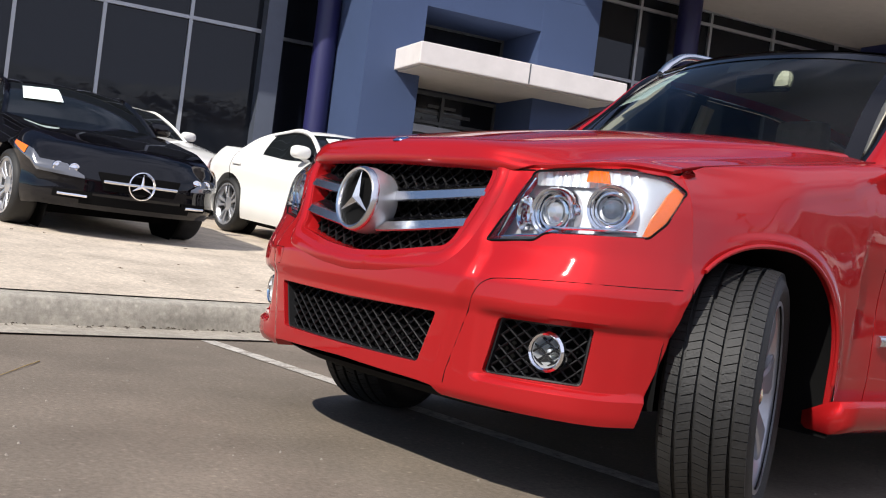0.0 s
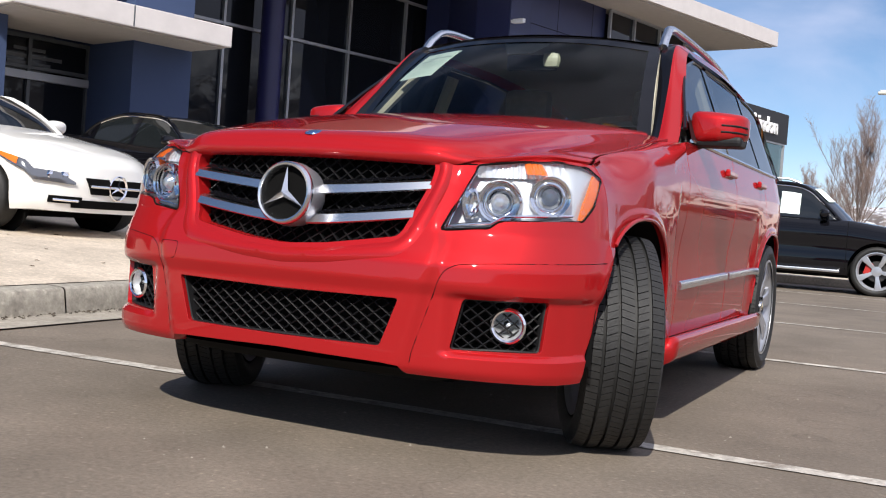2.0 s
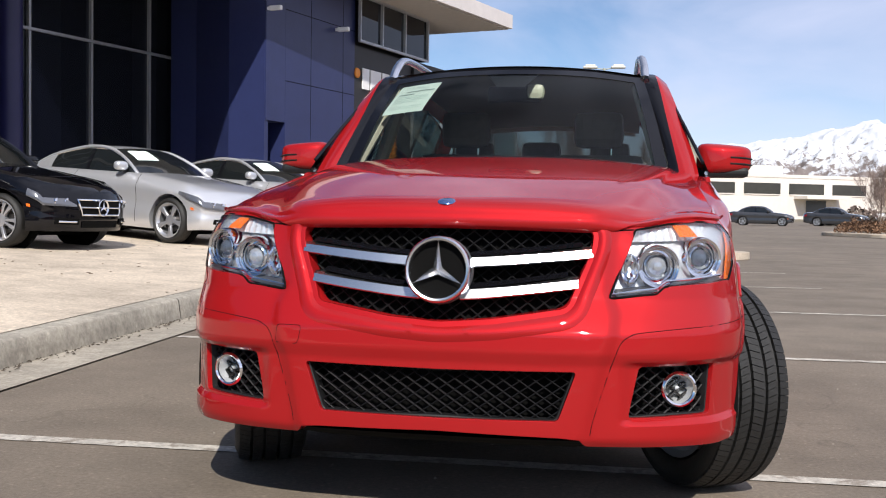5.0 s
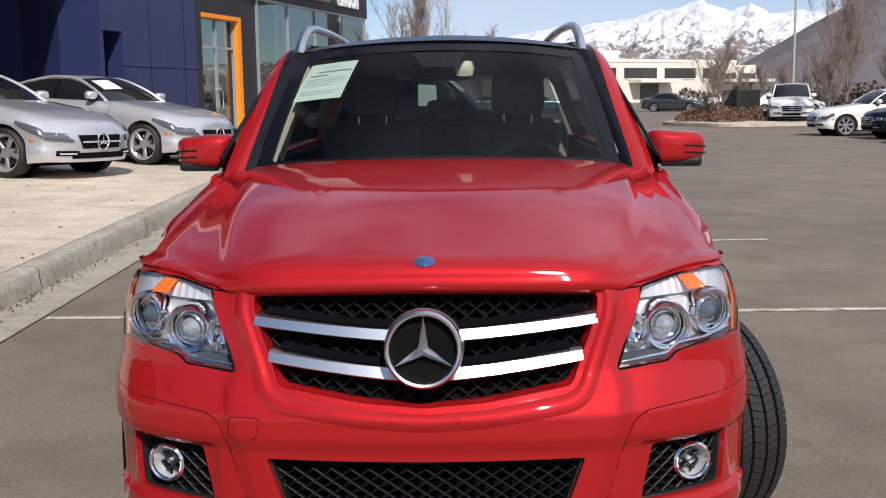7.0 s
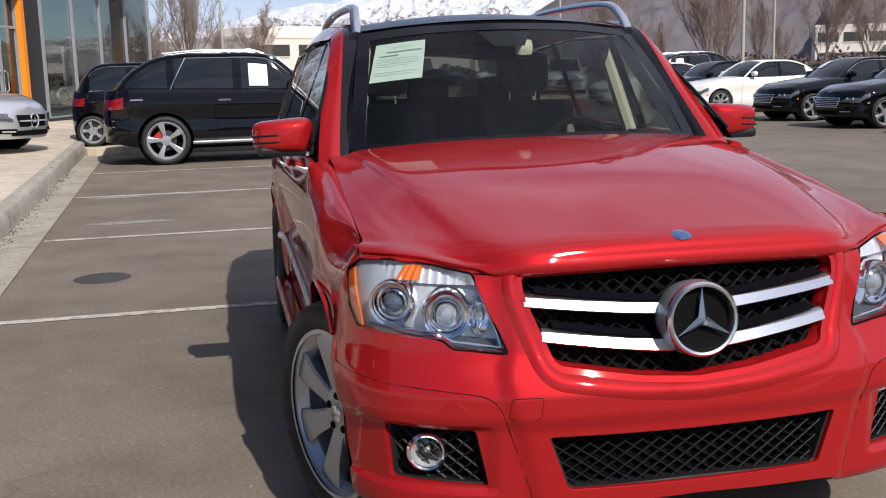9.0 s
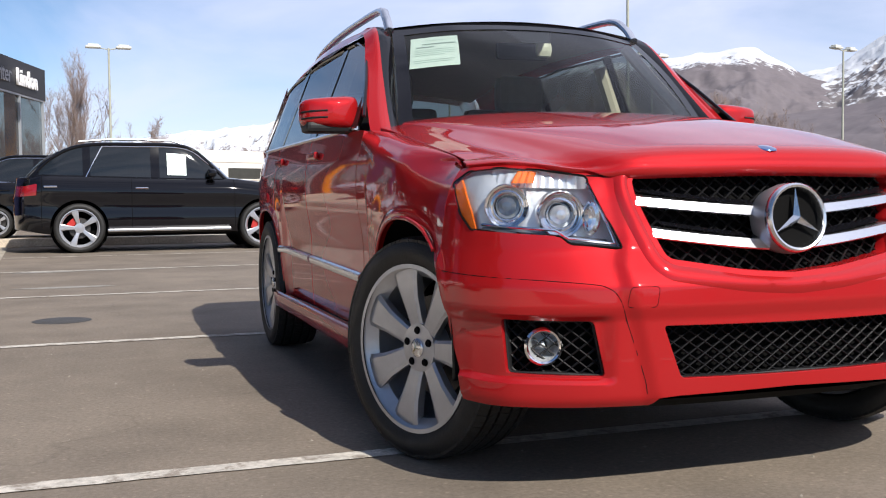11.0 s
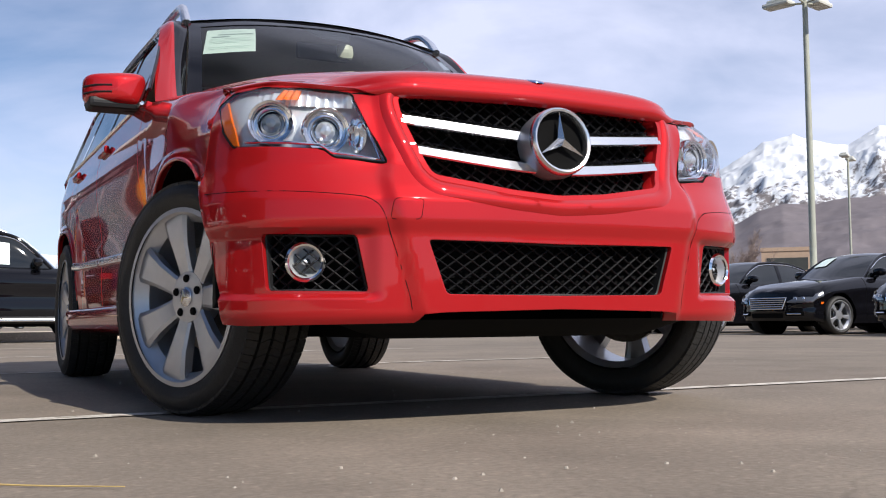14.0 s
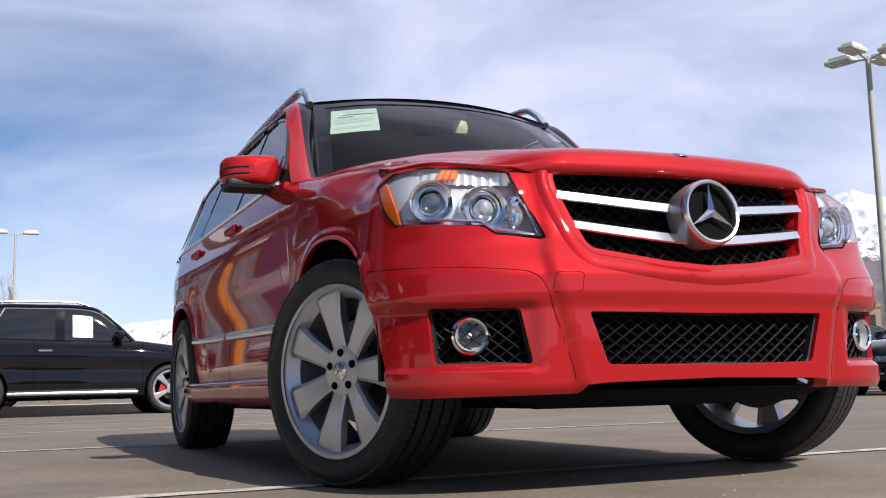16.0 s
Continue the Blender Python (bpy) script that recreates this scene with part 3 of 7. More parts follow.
# big roof
part("roof_slab", prism([(6.23, 11.0), (25.3, 9.7), (25.3, 18.0), (6.23, 18.0)], 6.27, 6.67, "xy"), WHITE_FASCIA, show, "wide off-white roof with plaster soffit")
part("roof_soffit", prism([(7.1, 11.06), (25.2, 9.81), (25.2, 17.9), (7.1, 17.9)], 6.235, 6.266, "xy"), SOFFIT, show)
slab("roof_slab", -10, 6.99, 12.2, 20, 6.9, 7.3, NAVY, show)
slab("upper_wall", 19.13, 22.9, NY + 0.3, NY + 3, 4.99, 6.23, BLACK_PANEL, show)
glazing([19.14, 20.3, 21.6, 23.0], [5.08, 6.2], NY - 0.12, 5.05)
slab("upper_side", 22.9, 23.0, NY - 0.1, NY + 3, 5.05, 6.2, TINT, show)
# black shop block with orange portal
slab("shop_wall", 19.13, 19.42, NY + 0.02, NY + 0.4, 0.2, 4.98, BLACK_PANEL, show)
slab("shop_wall", 21.40, 22.30, NY + 0.02, NY + 0.4, 0.2, 4.98, BLACK_PANEL, show)
slab("shop_fascia", 19.13, 22.30, NY + 0.015, NY + 0.4, 3.45, 4.98, BLACK_PANEL, show)
slab("orange_jamb", 21.22, 21.40, NY - 0.02, NY + 0.14, 0.25, 3.44, ORANGE, show, "orange door portal")
slab("orange_head", 19.42, 21.22, NY - 0.02, NY + 0.14, 3.34, 3.44, ORANGE, show)
glazing([19.42, 20.3, 21.22], [0.3, 2.65, 3.34], NY + 0.16, 0.3, glass=CLEAR_SHOP)
for s in (20.2, 20.4):
    part("door_pull", tube([(s, NY + 0.12, 1.15), (s, NY + 0.04, 1.2), (s, NY + 0.04, 1.6), (s, NY + 0.12, 1.65)], 0.02, 8), CHROME, show)
glazing([22.32, 24.25, 26.2, 28.25, 30.45], [0.45, 4.0], NY, 0.45, glass=CLEAR_SHOP)
slab("shop_plinth", 22.32, 30.5, NY - 0.05, NY + 0.1, 0.2, 0.45, BLACK_PANEL, show)
slab("shop_fascia", 22.32, 30.62, NY - 0.06, NY + 0.3, 4.02, 5.0, BLACK_PANEL, show)
slab("shop_roof", 19.2, 30.5, NY + 0.3, NY + 8, 4.6, 4.9, BLACK_PANEL, show)
slab("shop_floor", 19.4, 30.4, NY + 0.1, NY + 8, 0.2, 0.42, mat("shop_tile", (0.35, 0.34, 0.32), 0.3, grain=2), show)
slab("shop_back", 19.4, 30.4, NY + 7.8, NY + 8, 0.4, 4.6, mat("shop_wall_paint", (0.45, 0.46, 0.44), 0.7, grain=2), show)
slab("shop_pillar", 28.45, 28.85, NY + 0.14, NY + 0.5, 0.4, 4.1, ORANGE, show)
for s in (23.5, 26.8):
    slab("shop_counter", s, s + 1.2, NY + 2.5, NY + 3.1, 0.42, 1.4, INTERIOR, show)


def lettering(text, size, material, parent, m, bold=0.0):
    cu = bpy.data.curves.new("text", "FONT")
    cu.body, cu.size, cu.extrude, cu.offset = text, size, 0.03, bold
    cu.space_character = 0.95
    tmp = new("text", cu)
    bpy.context.view_layer.update()
    me = bpy.data.meshes.new_from_object(tmp.evaluated_get(bpy.context.evaluated_depsgraph_get()))
    bpy.data.objects.remove(tmp)
    me.materials.clear()
    return part("sign_letters", me, material, parent, m=m)


def on_wall(s, y, z):
    return Matrix.Translation((s, y, z)) @ Matrix.Rotation(math.pi / 2, 4, "X")


def word_blocks(s, y, z, h, widths, material):
    """A brand word on the fascia, as plain blocks."""
    for w in widths:
        slab("sign_block", s, s + w, y - 0.03, y, z, z + h, material, show)
        s += w + 0.10 * h + 0.03


word_blocks(19.50, NY - 0.002, 3.93, 0.52, (0.34, 0.55, 0.34, 0.22, 0.24), LETTER_WHITE)
word_blocks(23.7, NY - 0.062, 4.27, 0.36, (0.24, 0.40, 0.24, 0.15, 0.16), LETTER_GREY)
lettering("center", 0.68, LETTER_GREY, show, on_wall(25.65, NY - 0.10, 4.27), 0.008)
lettering("Lindon", 0.70, LETTER_WHITE, show, on_wall(27.85, NY - 0.10, 4.27), 0.012)
part("sign_disc", lathe([(0.0, -0.03), (0.12, -0.03), (0.13, 0.0)], 24, "y"), ORANGE, show, m=Matrix.Translation((19.25, NY, 4.3)))

# ---- mountains, far buildings, lamps, trees ----
def mountain_mat(name, snow_at, soft, rock, rise=1.0):
    m = bpy.data.materials.new(name)
    m.use_nodes = True
    n, l = m.node_tree.nodes, m.node_tree.links
    p = n["Principled BSDF"]
    p.inputs["Roughness"].default_value, p.inputs["Specular IOR Level"].default_value = 0.95, 0.1
    g = n.new("ShaderNodeNewGeometry")
    sep = n.new("ShaderNodeSeparateXYZ")
    l.new(g.outputs["Position"], sep.inputs["Vector"])
    sepn = n.new("ShaderNodeSeparateXYZ")
    l.new(g.outputs["Normal"], sepn.inputs["Vector"])
    t = n.new("ShaderNodeTexNoise")
    t.inputs["Scale"].default_value, t.inputs["Detail"].default_value, t.inputs["Roughness"].default_value = 0.006, 9, 0.68
    l.new(g.outputs["Position"], t.inputs["Vector"])
    t2 = n.new("ShaderNodeTexNoise")
    t2.inputs["Scale"].default_value, t2.inputs["Detail"].default_value, t2.inputs["Roughness"].default_value = 0.042, 10, 0.72
    l.new(g.outputs["Position"], t2.inputs["Vector"])

    def math_(op, a, b):
        x = n.new("ShaderNodeMath")
        x.operation = op
        for k, v in enumerate((a, b)):
            if isinstance(v, (int, float)):
                x.inputs[k].default_value = v
            else:
                l.new(v, x.inputs[k])
        return x.outputs["Value"]
    h = math_("ADD", math_("MULTIPLY", sep.outputs["Z"], rise), math_("MULTIPLY", math_("SUBTRACT", t.outputs["Fac"], 0.5), soft * 2.4))
    h = math_("ADD", h, math_("MULTIPLY", math_("SUBTRACT", t2.outputs["Fac"], 0.5), soft * 3.4))
    h = math_("ADD", h, math_("MULTIPLY", math_("SUBTRACT", sepn.outputs["Z"], 0.55), soft * 1.0))
    r = n.new("ShaderNodeMapRange")
    r.inputs["From Min"].default_value, r.inputs["From Max"].default_value = snow_at - soft * 0.16, snow_at + soft * 0.16
    l.new(h, r.inputs["Value"])
    # rock tones kept close together: distance haze is put into the colour
    rk = n.new("ShaderNodeMix")
    rk.data_type = "RGBA"
    rk.inputs["A"].default_value, rk.inputs["B"].default_value = (*[c * 0.66 for c in rock], 1), (*[c * 1.3 for c in rock], 1)
    l.new(t2.outputs["Fac"], rk.inputs["Factor"])
    mix = n.new("ShaderNodeMix")
    mix.data_type = "RGBA"
    mix.inputs["B"].default_value = (0.60, 0.62, 0.66, 1)
    l.new(r.outputs["Result"], mix.inputs["Factor"])
    l.new(rk.outputs["Result"], mix.inputs["A"])
    l.new(mix.outputs["Result"], p.inputs["Base Color"])
    return m


def ridge(name, label, profile, near, far, material, a0, a1, rough, seed, n=420, k=60):
    """A mountain front: its skyline's height in degrees by bearing, its foot at near metres, its crest at far."""
    def at(u, v):
        b = a0 + (a1 - a0) * u
        e = lerp_table(profile, b)
        r = near + (far - near) * v
        top = far * math.tan(radians(max(e, 0.05)))
        p = Vector((r * math.sin(radians(b)), r * math.cos(radians(b)), 0))
        f = noise.fractal(p * (0.0016), 0.9, 2.1, 7)
        g = noise.fractal(p * 0.011, 0.8, 2.1, 3)
        rdg = noise.ridged_multi_fractal(Vector((p.x * 0.0058 + 0.25 * f + 0.10 * g, p.y * 0.0042 + 0.12 * g, seed)), 0.75, 2.1, 4, 1.0, 2.0) - 1.0
        swell = math.sin(math.pi * min(1, v * 0.97))
        z = top * (v**1.05) + rough * top * ((rdg * 0.42 + f * 0.30) * swell * 0.8 + g * 0.09 * min(1, v * 3))
        return (p.x, p.y, max(z, -2 + 0 * v))
    me = shape(*grid(at, n, k), smooth=True, sharp=180)
    return tagged(part(name, me, material), label, "mountain", kind="structure")


SNOWY = mountain_mat("snow_mountain", 70, 62, (0.20, 0.17, 0.16), 0.35)
BARE = mountain_mat("brown_mountain", 322, 42, (0.158, 0.140, 0.150))
BIG = mountain_mat("high_mountain", 122, 75, (0.17, 0.155, 0.16), 0.4)
ridge("snow_range", "distant snow-covered mountain range", [(-60, 1.5), (-20, 1.6), (0, 2.3), (3.7, 3.2), (6.0, 3.62), (7.2, 3.6), (8.7, 4.0), (10.2, 4.1), (11.6, 4.48), (13.0, 4.6), (13.8, 4.82), (14.6, 4.5), (15.2, 4.28), (16.2, 4.58), (17.1, 4.1), (20, 4.2), (26, 3.8), (34, 3.0)], 3000, 4200, SNOWY, -14, 36, 0.45, 4.0, 620, 70)
ridge("brown_ridge", "dark brown mountain slope dusted with snow", [(13, 0.4), (16, 1.6), (20, 3.9), (24.6, 6.1), (28.5, 7.2), (31, 7.0), (33.4, 7.5), (36.6, 7.6), (39.2, 6.0), (43, 4.8), (48, 3.5)], 1500, 2700, BARE, 13, 48, 0.20, 9.0)
ridge("high_peaks", "high snow-capped peaks above a dark slope", [(36, 4.8), (38.5, 6.0), (40.6, 6.5), (42, 7.35), (43.4, 8.1), (45.3, 9.3), (46.8, 9.5), (48.5, 9.0), (49.5, 8.9), (51, 9.7), (54, 9.8), (60, 9.0), (63, 8.7)], 1500, 3000, BIG, 36, 63, 0.20, 2.0, 480, 140)
ridge("far_peaks", "high snow-capped peaks carrying on along the valley", [(62.8, 8.7), (70, 8.2), (85, 7.4), (100, 6.2), (120, 6.8), (140, 5.0), (160, 3.0)], 1500, 3000, BIG, 62.8, 160, 0.42, 2.0, 240, 40)
ridge("dark_slope", "dark bare foothill below the snowy peaks", [(34, 3.6), (38, 4.1), (40.5, 4.35), (42, 4.6), (43.9, 5.1), (45.0, 5.75), (46.2, 6.1), (47.7, 5.9), (49.4, 6.2), (52, 6.3), (58, 5.6), (66, 4.0), (80, 2.5)], 1000, 1700, BARE, 34, 80, 0.16, 5.0, 420, 60)
ridge("low_hills", "low brown hills on the far side of the valley", [(160, 2.5), (200, 1.6), (240, 1.2), (300, 1.6)], 2200, 3000, BARE, 158, 302, 0.2, 7.0, 160, 20)

OFFICE_GLASS = mat("office_glass", (0.05, 0.05, 0.045), 0.25, grain=0.5, spread=0.15)
OFFICE = mat("office_stucco", (0.72, 0.66, 0.60), 0.8, grain=1.5, spread=0.05)
TAN_WALL = mat("tan_wall", (0.42, 0.30, 0.22), 0.85, grain=1.5, spread=0.06)
LAMP_STEEL = mat("lamp_pole_paint", (0.36, 0.37, 0.31), 0.55, grain=6, spread=0.08)
LAMP_HEAD = mat("lamp_head_paint", (0.55, 0.55, 0.50), 0.5)


def polar(bear, dist, eye=(-0.46, -3.1)):
    return eye[0] + dist * math.sin(radians(bear)), eye[1] + dist * math.cos(radians(bear))


def office(m, w, d, h, bays, label, wall, step=None):
    b = thing("office_building", label, "building", m=m)
    part("wall", box(w, d, h), wall, b)
    part("parapet", box(w + 0.2, d + 0.2, 0.5, 0, 0, h), wall, b)
    if step:
        part("upper_block", box(step[0], d * 0.8, step[1], step[2], 0, h + 0.5), wall, b)
    k = w / bays
    for i in range(bays):
        for z in (h - 2.6, h - 6.2):
            if z < 0.6:
                continue
            x = -w / 2 + (i + 0.5) * k
            win = part("window", box(k * 0.80, 0.2, 1.7, x, -d / 2, z), OFFICE_GLASS, b)
            part("sill", box(k * 0.76, 0.3, 0.15, x, -d / 2, z - 0.16), wall, win)
    part("door", box(4, 0.3, 3, w * 0.12, -d / 2, 0), FRAME_DARK, b)
    part("porch", box(9, 3, 0.5, w * 0.12, -d / 2 - 1.5, 3.2), wall, b)
    return b


def at_ground(x, y, rz=0, z=0):
    return pose(x, y, z, 0, 0, rz)


office(at_ground(24, 172, 32), 53, 16, 6.5, 6, "long white two-storey office building with dark window bands", OFFICE, (22, 1.4, -10))
bx, by = polar(14.9, 190)
office(at_ground(bx, by, 20), 8, 10, 5.6, 2, "small white office wing with dark windows", OFFICE)
bx, by = polar(46.3, 150, (-1.7, -3.15))
office(at_ground(bx, by, -46), 6.5, 12, 9.2, 1, "low tan stucco building beyond the lot", TAN_WALL)
bx, by = polar(36, 210)
office(at_ground(bx, by, -30), 26, 14, 7, 6, "pale office building half hidden by bare trees", OFFICE)


def street_lamp(x, y, h=9.0, rz=0, heads=2, r=0.075):
    lamp = thing("street_lamp", "tall galvanised lot lamp with %s flat heads" % ("two" if heads == 2 else "four"), "lamp post", "lot lamps", at_ground(x, y, rz))
    part("pole", tube([(0, 0, 0.5), (0, 0, h - 0.05)], [r, r * 0.72], 14), LAMP_STEEL, lamp)
    part("base", lathe([(0.0, 0.75), (0.26, 0.75), (0.28, 0.70), (0.28, 0.0)], 20, "z"), KERB_MAT, lamp)
    for k in range(heads):
        a = 2 * math.pi * k / heads
        mm = Matrix.Rotation(a, 4, "Z")
        part("arm", tube([(0.05, 0, h - 0.12), (0.42, 0, h - 0.06)], 0.03, 8), LAMP_STEEL, lamp, m=mm)
        hd = part("lamp_head", joined(box(0.80, 0.46, 0.13, 0.78, 0, h - 0.07, 0.055), box(0.58, 0.34, 0.12, 0.78, 0, h + 0.03, 0.05)), LAMP_HEAD, lamp, m=mm)
        part("lamp_glass", box(0.55, 0.32, 0.02, 0.78, 0, h - 0.082), LENS, hd)
    return lamp


street_lamp(0.25, 55.5)
street_lamp(18.6, 52.5, rz=5)
street_lamp(19.1, 33.3, rz=20)
street_lamp(30.6, 50.5, rz=10)
street_lamp(39.8, 45.0, rz=20)
street_lamp(44.0, 35.9, rz=30)
street_lamp(20.12, 16.70, rz=15, heads=4, r=0.10)

BARK = mat("bark", (0.17, 0.13, 0.110), 0.9, grain=18, spread=0.3, bump=0.5)
TWIG = mat("twig", (0.27, 0.205, 0.18), 0.9, grain=6, spread=0.2)


def bare_tree(seed, h=8.0, upright=0.85, lean=0.0):
    """A leafless tree: tapered trunk with limbs, and a crown of many fine twigs."""
    rng = random.Random(seed)
    trunk, twigs_v, twigs_f = [], [], []

    def twig(p, d, length, r):
        o = len(twigs_v)
        q = p + d * length
        side = d.cross(Vector((rng.uniform(-1, 1), rng.uniform(-1, 1), 0.3))).normalized() * r
        s2 = d.cross(side).normalized() * r
        for c in (side, s2 * 0.8 - side * 0.5, -s2 * 0.8 - side * 0.5):
            twigs_v.append(p + c)
        twigs_v.append(q)
        twigs_f.extend([(o, o + 1, o + 3), (o + 1, o + 2, o + 3), (o + 2, o, o + 3)])
        return q

    def limb(p, d, length, r, depth):
        pts, q, rad = [p], p, [r]
        for k in range(5):
            d = (d + Vector((rng.gauss(0, 0.10), rng.gauss(0, 0.10), 0.10 * upright))).normalized()
            q = q + d * length / 5
            pts.append(q)
            rad.append(r * (1 - 0.15 * (k + 1)))
        trunk.append(tube(pts, rad, 6 if depth < 2 else 4))
        if depth < 2:
            for k in range(8 if depth == 0 else 5):
                a = pts[1 + k % 5]
                ang = rng.uniform(0, 2 * math.pi)
                out = Vector((math.cos(ang), math.sin(ang), 0)) * (1.2 - upright) + Vector((0, 0, upright)) + d * 0.2
                limb(a, out.normalized(), length * rng.uniform(0.45, 0.68), r * 0.36, depth + 1)
        if depth >= 1:
            for k in range(40 if depth == 1 else 34):
                i = rng.randrange(1, 5)
                a = pts[i].lerp(pts[i + 1], rng.random())
                ang = rng.uniform(0, 2 * math.pi)
                out = (Vector((math.cos(ang), math.sin(ang), 0)) * rng.uniform(0.3, 1.0) * (1.35 - upright) + d * 0.4 + Vector((0, 0, 0.35 * upright))).normalized()
                e = twig(a, out, rng.uniform(0.3, 0.85) * h / 8, 0.0075)
                for _ in range(3):
                    o2 = (out + Vector((rng.gauss(0, 0.5), rng.gauss(0, 0.5), rng.gauss(0.1, 0.3)))).normalized()
                    twig(a.lerp(e, rng.uniform(0.3, 0.9)), o2, rng.uniform(0.15, 0.45) * h / 8, 0.0055)
    base = Vector((0, 0, 0))
    tr = [base, Vector((0.05, 0, h * 0.10)), Vector((0.03, 0.04, h * 0.2))]
    trunk.append(tube(tr, [0.15 * h / 8, 0.11 * h / 8, 0.10 * h / 8], 8))
    limb(tr[-1], Vector((0, 0, 1)), h * 0.50, 0.09 * h / 8, 0)
    for k in range(6):
        ang = k * 1.05 + rng.uniform(-0.3, 0.3)
        limb(tr[-1] - Vector((0, 0, h * 0.02 * k * 0.5)), Vector((math.cos(ang) * (1.1 - upright) * 1.3, math.sin(ang) * (1.1 - upright) * 1.3, 0.8)).normalized(), h * rng.uniform(0.40, 0.60), 0.042 * h / 8, 1)
    return joined(*trunk), shape(twigs_v, twigs_f, False)


TREES = [(bare_tree(3, 7.4, 0.82), "tall upright bare tree with dense fine twigs"), (bare_tree(8, 6.8, 0.74), "bare winter tree with brownish twigs"), (bare_tree(14, 6.0, 0.68), "small spreading bare tree")]


def plant(kind, x, y, scale=1.0, rz=0):
    (tk, cw), label = TREES[kind]
    t = thing("tree", label, "tree", "bare trees", at_ground(x, y, rz) @ Matrix.Diagonal((scale, scale, scale, 1)))
    part("trunk", tk, BARK, t)
    part("crown", cw, TWIG, t)


for kind, b, d, s, rz in ((0, -1.1, 62, 1.05, 0), (1, 0.9, 74, 0.7, 40), (2, 2.6, 60, 0.8, 80), (1, -2.8, 76, 0.8, 10), (0, -4.2, 82, 0.8, 30),
                          (2, 15.3, 47, 0.58, 10), (2, 20.9, 45, 0.62, 60), (0, 21.5, 62, 0.98, 20), (1, 26.8, 60, 0.92, 140), (0, 27.6, 66, 0.95, 200), (1, 32.6, 64, 0.95, 240), (1, 34.8, 70, 1.0, 10), (1, 37.5, 75, 0.9, 60),
                          (1, 16.2, 120, 0.62, 30), (1, 17.3, 126, 0.7, 70), (1, 18.4, 118, 0.66, 120), (0, 19.3, 130, 0.6, 160), (1, 23.5, 110, 0.8, 150), (0, 24.6, 118, 0.75, 40), (0, 29.6, 105, 0.95, 220), (1, 30.8, 98, 0.7, 20),
                          (2, 43.4, 66, 0.85, 0), (1, 41.4, 115, 0.8, 50), (1, 48.5, 120, 0.8, 90)):
    plant(kind, *polar(b, d), s, rz)

BUSH = mat("bush_foliage", (0.17, 0.095, 0.055), 0.9, grain=9, spread=0.4)
HEDGE = mat("hedge_foliage", (0.050, 0.045, 0.035), 0.9, grain=6, spread=0.4)


def leafy(n, sx, sy, sz, seed, leaf=0.06):
    """A clump of many small leaves in a rough mound."""
    rng = random.Random(seed)
    verts, faces = [], []
    for _ in range(n):
        a, r = rng.uniform(0, 2 * math.pi), math.sqrt(rng.random())
        hgt = math.sqrt(max(0, 1 - r * r)) * (0.75 + 0.5 * noise.noise((a * 1.5, r * 2, seed)))
        p = Vector((sx * r * math.cos(a), sy * r * math.sin(a), sz * hgt * rng.random() ** 0.35))
        d1 = Vector((rng.gauss(0, 1), rng.gauss(0, 1), rng.gauss(0, 1))).normalized() * leaf
        d2 = d1.cross(Vector((rng.gauss(0, 1), rng.gauss(0, 1), rng.gauss(0, 1)))).normalized() * leaf * 0.6
        o = len(verts)
        verts += [p - d1, p + d2, p + d1, p - d2]
        faces.append((o, o + 1, o + 2, o + 3))
    return shape(verts, faces, False)


island = prism(rounded([(9.6, 43.5), (11.5, 38.8), (22, 40.2), (22, 47), (12, 48)], 1.2), 0.0, 0.15, "xy", 0.02)
tagged(part("kerb_island", island, CONCRETE), "planted traffic island with a pale concrete kerb", "kerb", kind="structure")
for k, (x, y, s) in enumerate(((11.2, 43.2, 1.0), (12.2, 42.0, 0.9), (12.6, 44.0, 1.1), (13.8, 43.4, 1.0), (11.9, 44.8, 0.9))):
    tagged(part("bush", leafy(900, 0.9 * s, 0.9 * s, 0.75 * s, k), BUSH, m=at_ground(x, y, 0, 0.14)), "low reddish-brown winter shrub on the island", "bush", group="island shrubs")
tagged(part("transformer_box", joined(box(1.3, 1.2, 1.4, 0, 0, 0, 0.06), box(1.4, 1.3, 0.12, 0, 0, 0)), mat("cabinet_green", (0.012, 0.014, 0.013), 0.6, grain=5), m=at_ground(13.9, 45.6, 20, 0.14)), "dark green utility cabinet on the island", "utility box")
strip = []
for k in range(26):
    b = 14 + k * 1.6
    x, y = polar(b, 88 + 14 * math.sin(k * 1.7))
    strip.append((leafy(420, 3.2, 1.6, 0.9 + 0.7 * abs(math.sin(k * 2.3)), 40 + k, 0.28), at_ground(x, y, -b)))
tagged(part("far_hedges", joined(*strip), HEDGE), "dark evergreen hedges along the lot's far edge", "hedge", kind="stuff")
strip = []
for k in range(46):
    b = -14 + k * 1.5
    x, y = polar(b, 210 + 30 * math.sin(k * 1.3))
    strip.append((leafy(260, 6.5, 3, 2.2 + 1.6 * abs(math.sin(k * 1.9)), 90 + k, 0.5), at_ground(x, y, -b)))
tagged(part("far_brush", joined(*strip), mat("far_brush_twigs", (0.15, 0.115, 0.10), 0.95, grain=0.6, spread=0.25)), "brown leafless brush on the horizon", "trees", kind="stuff")

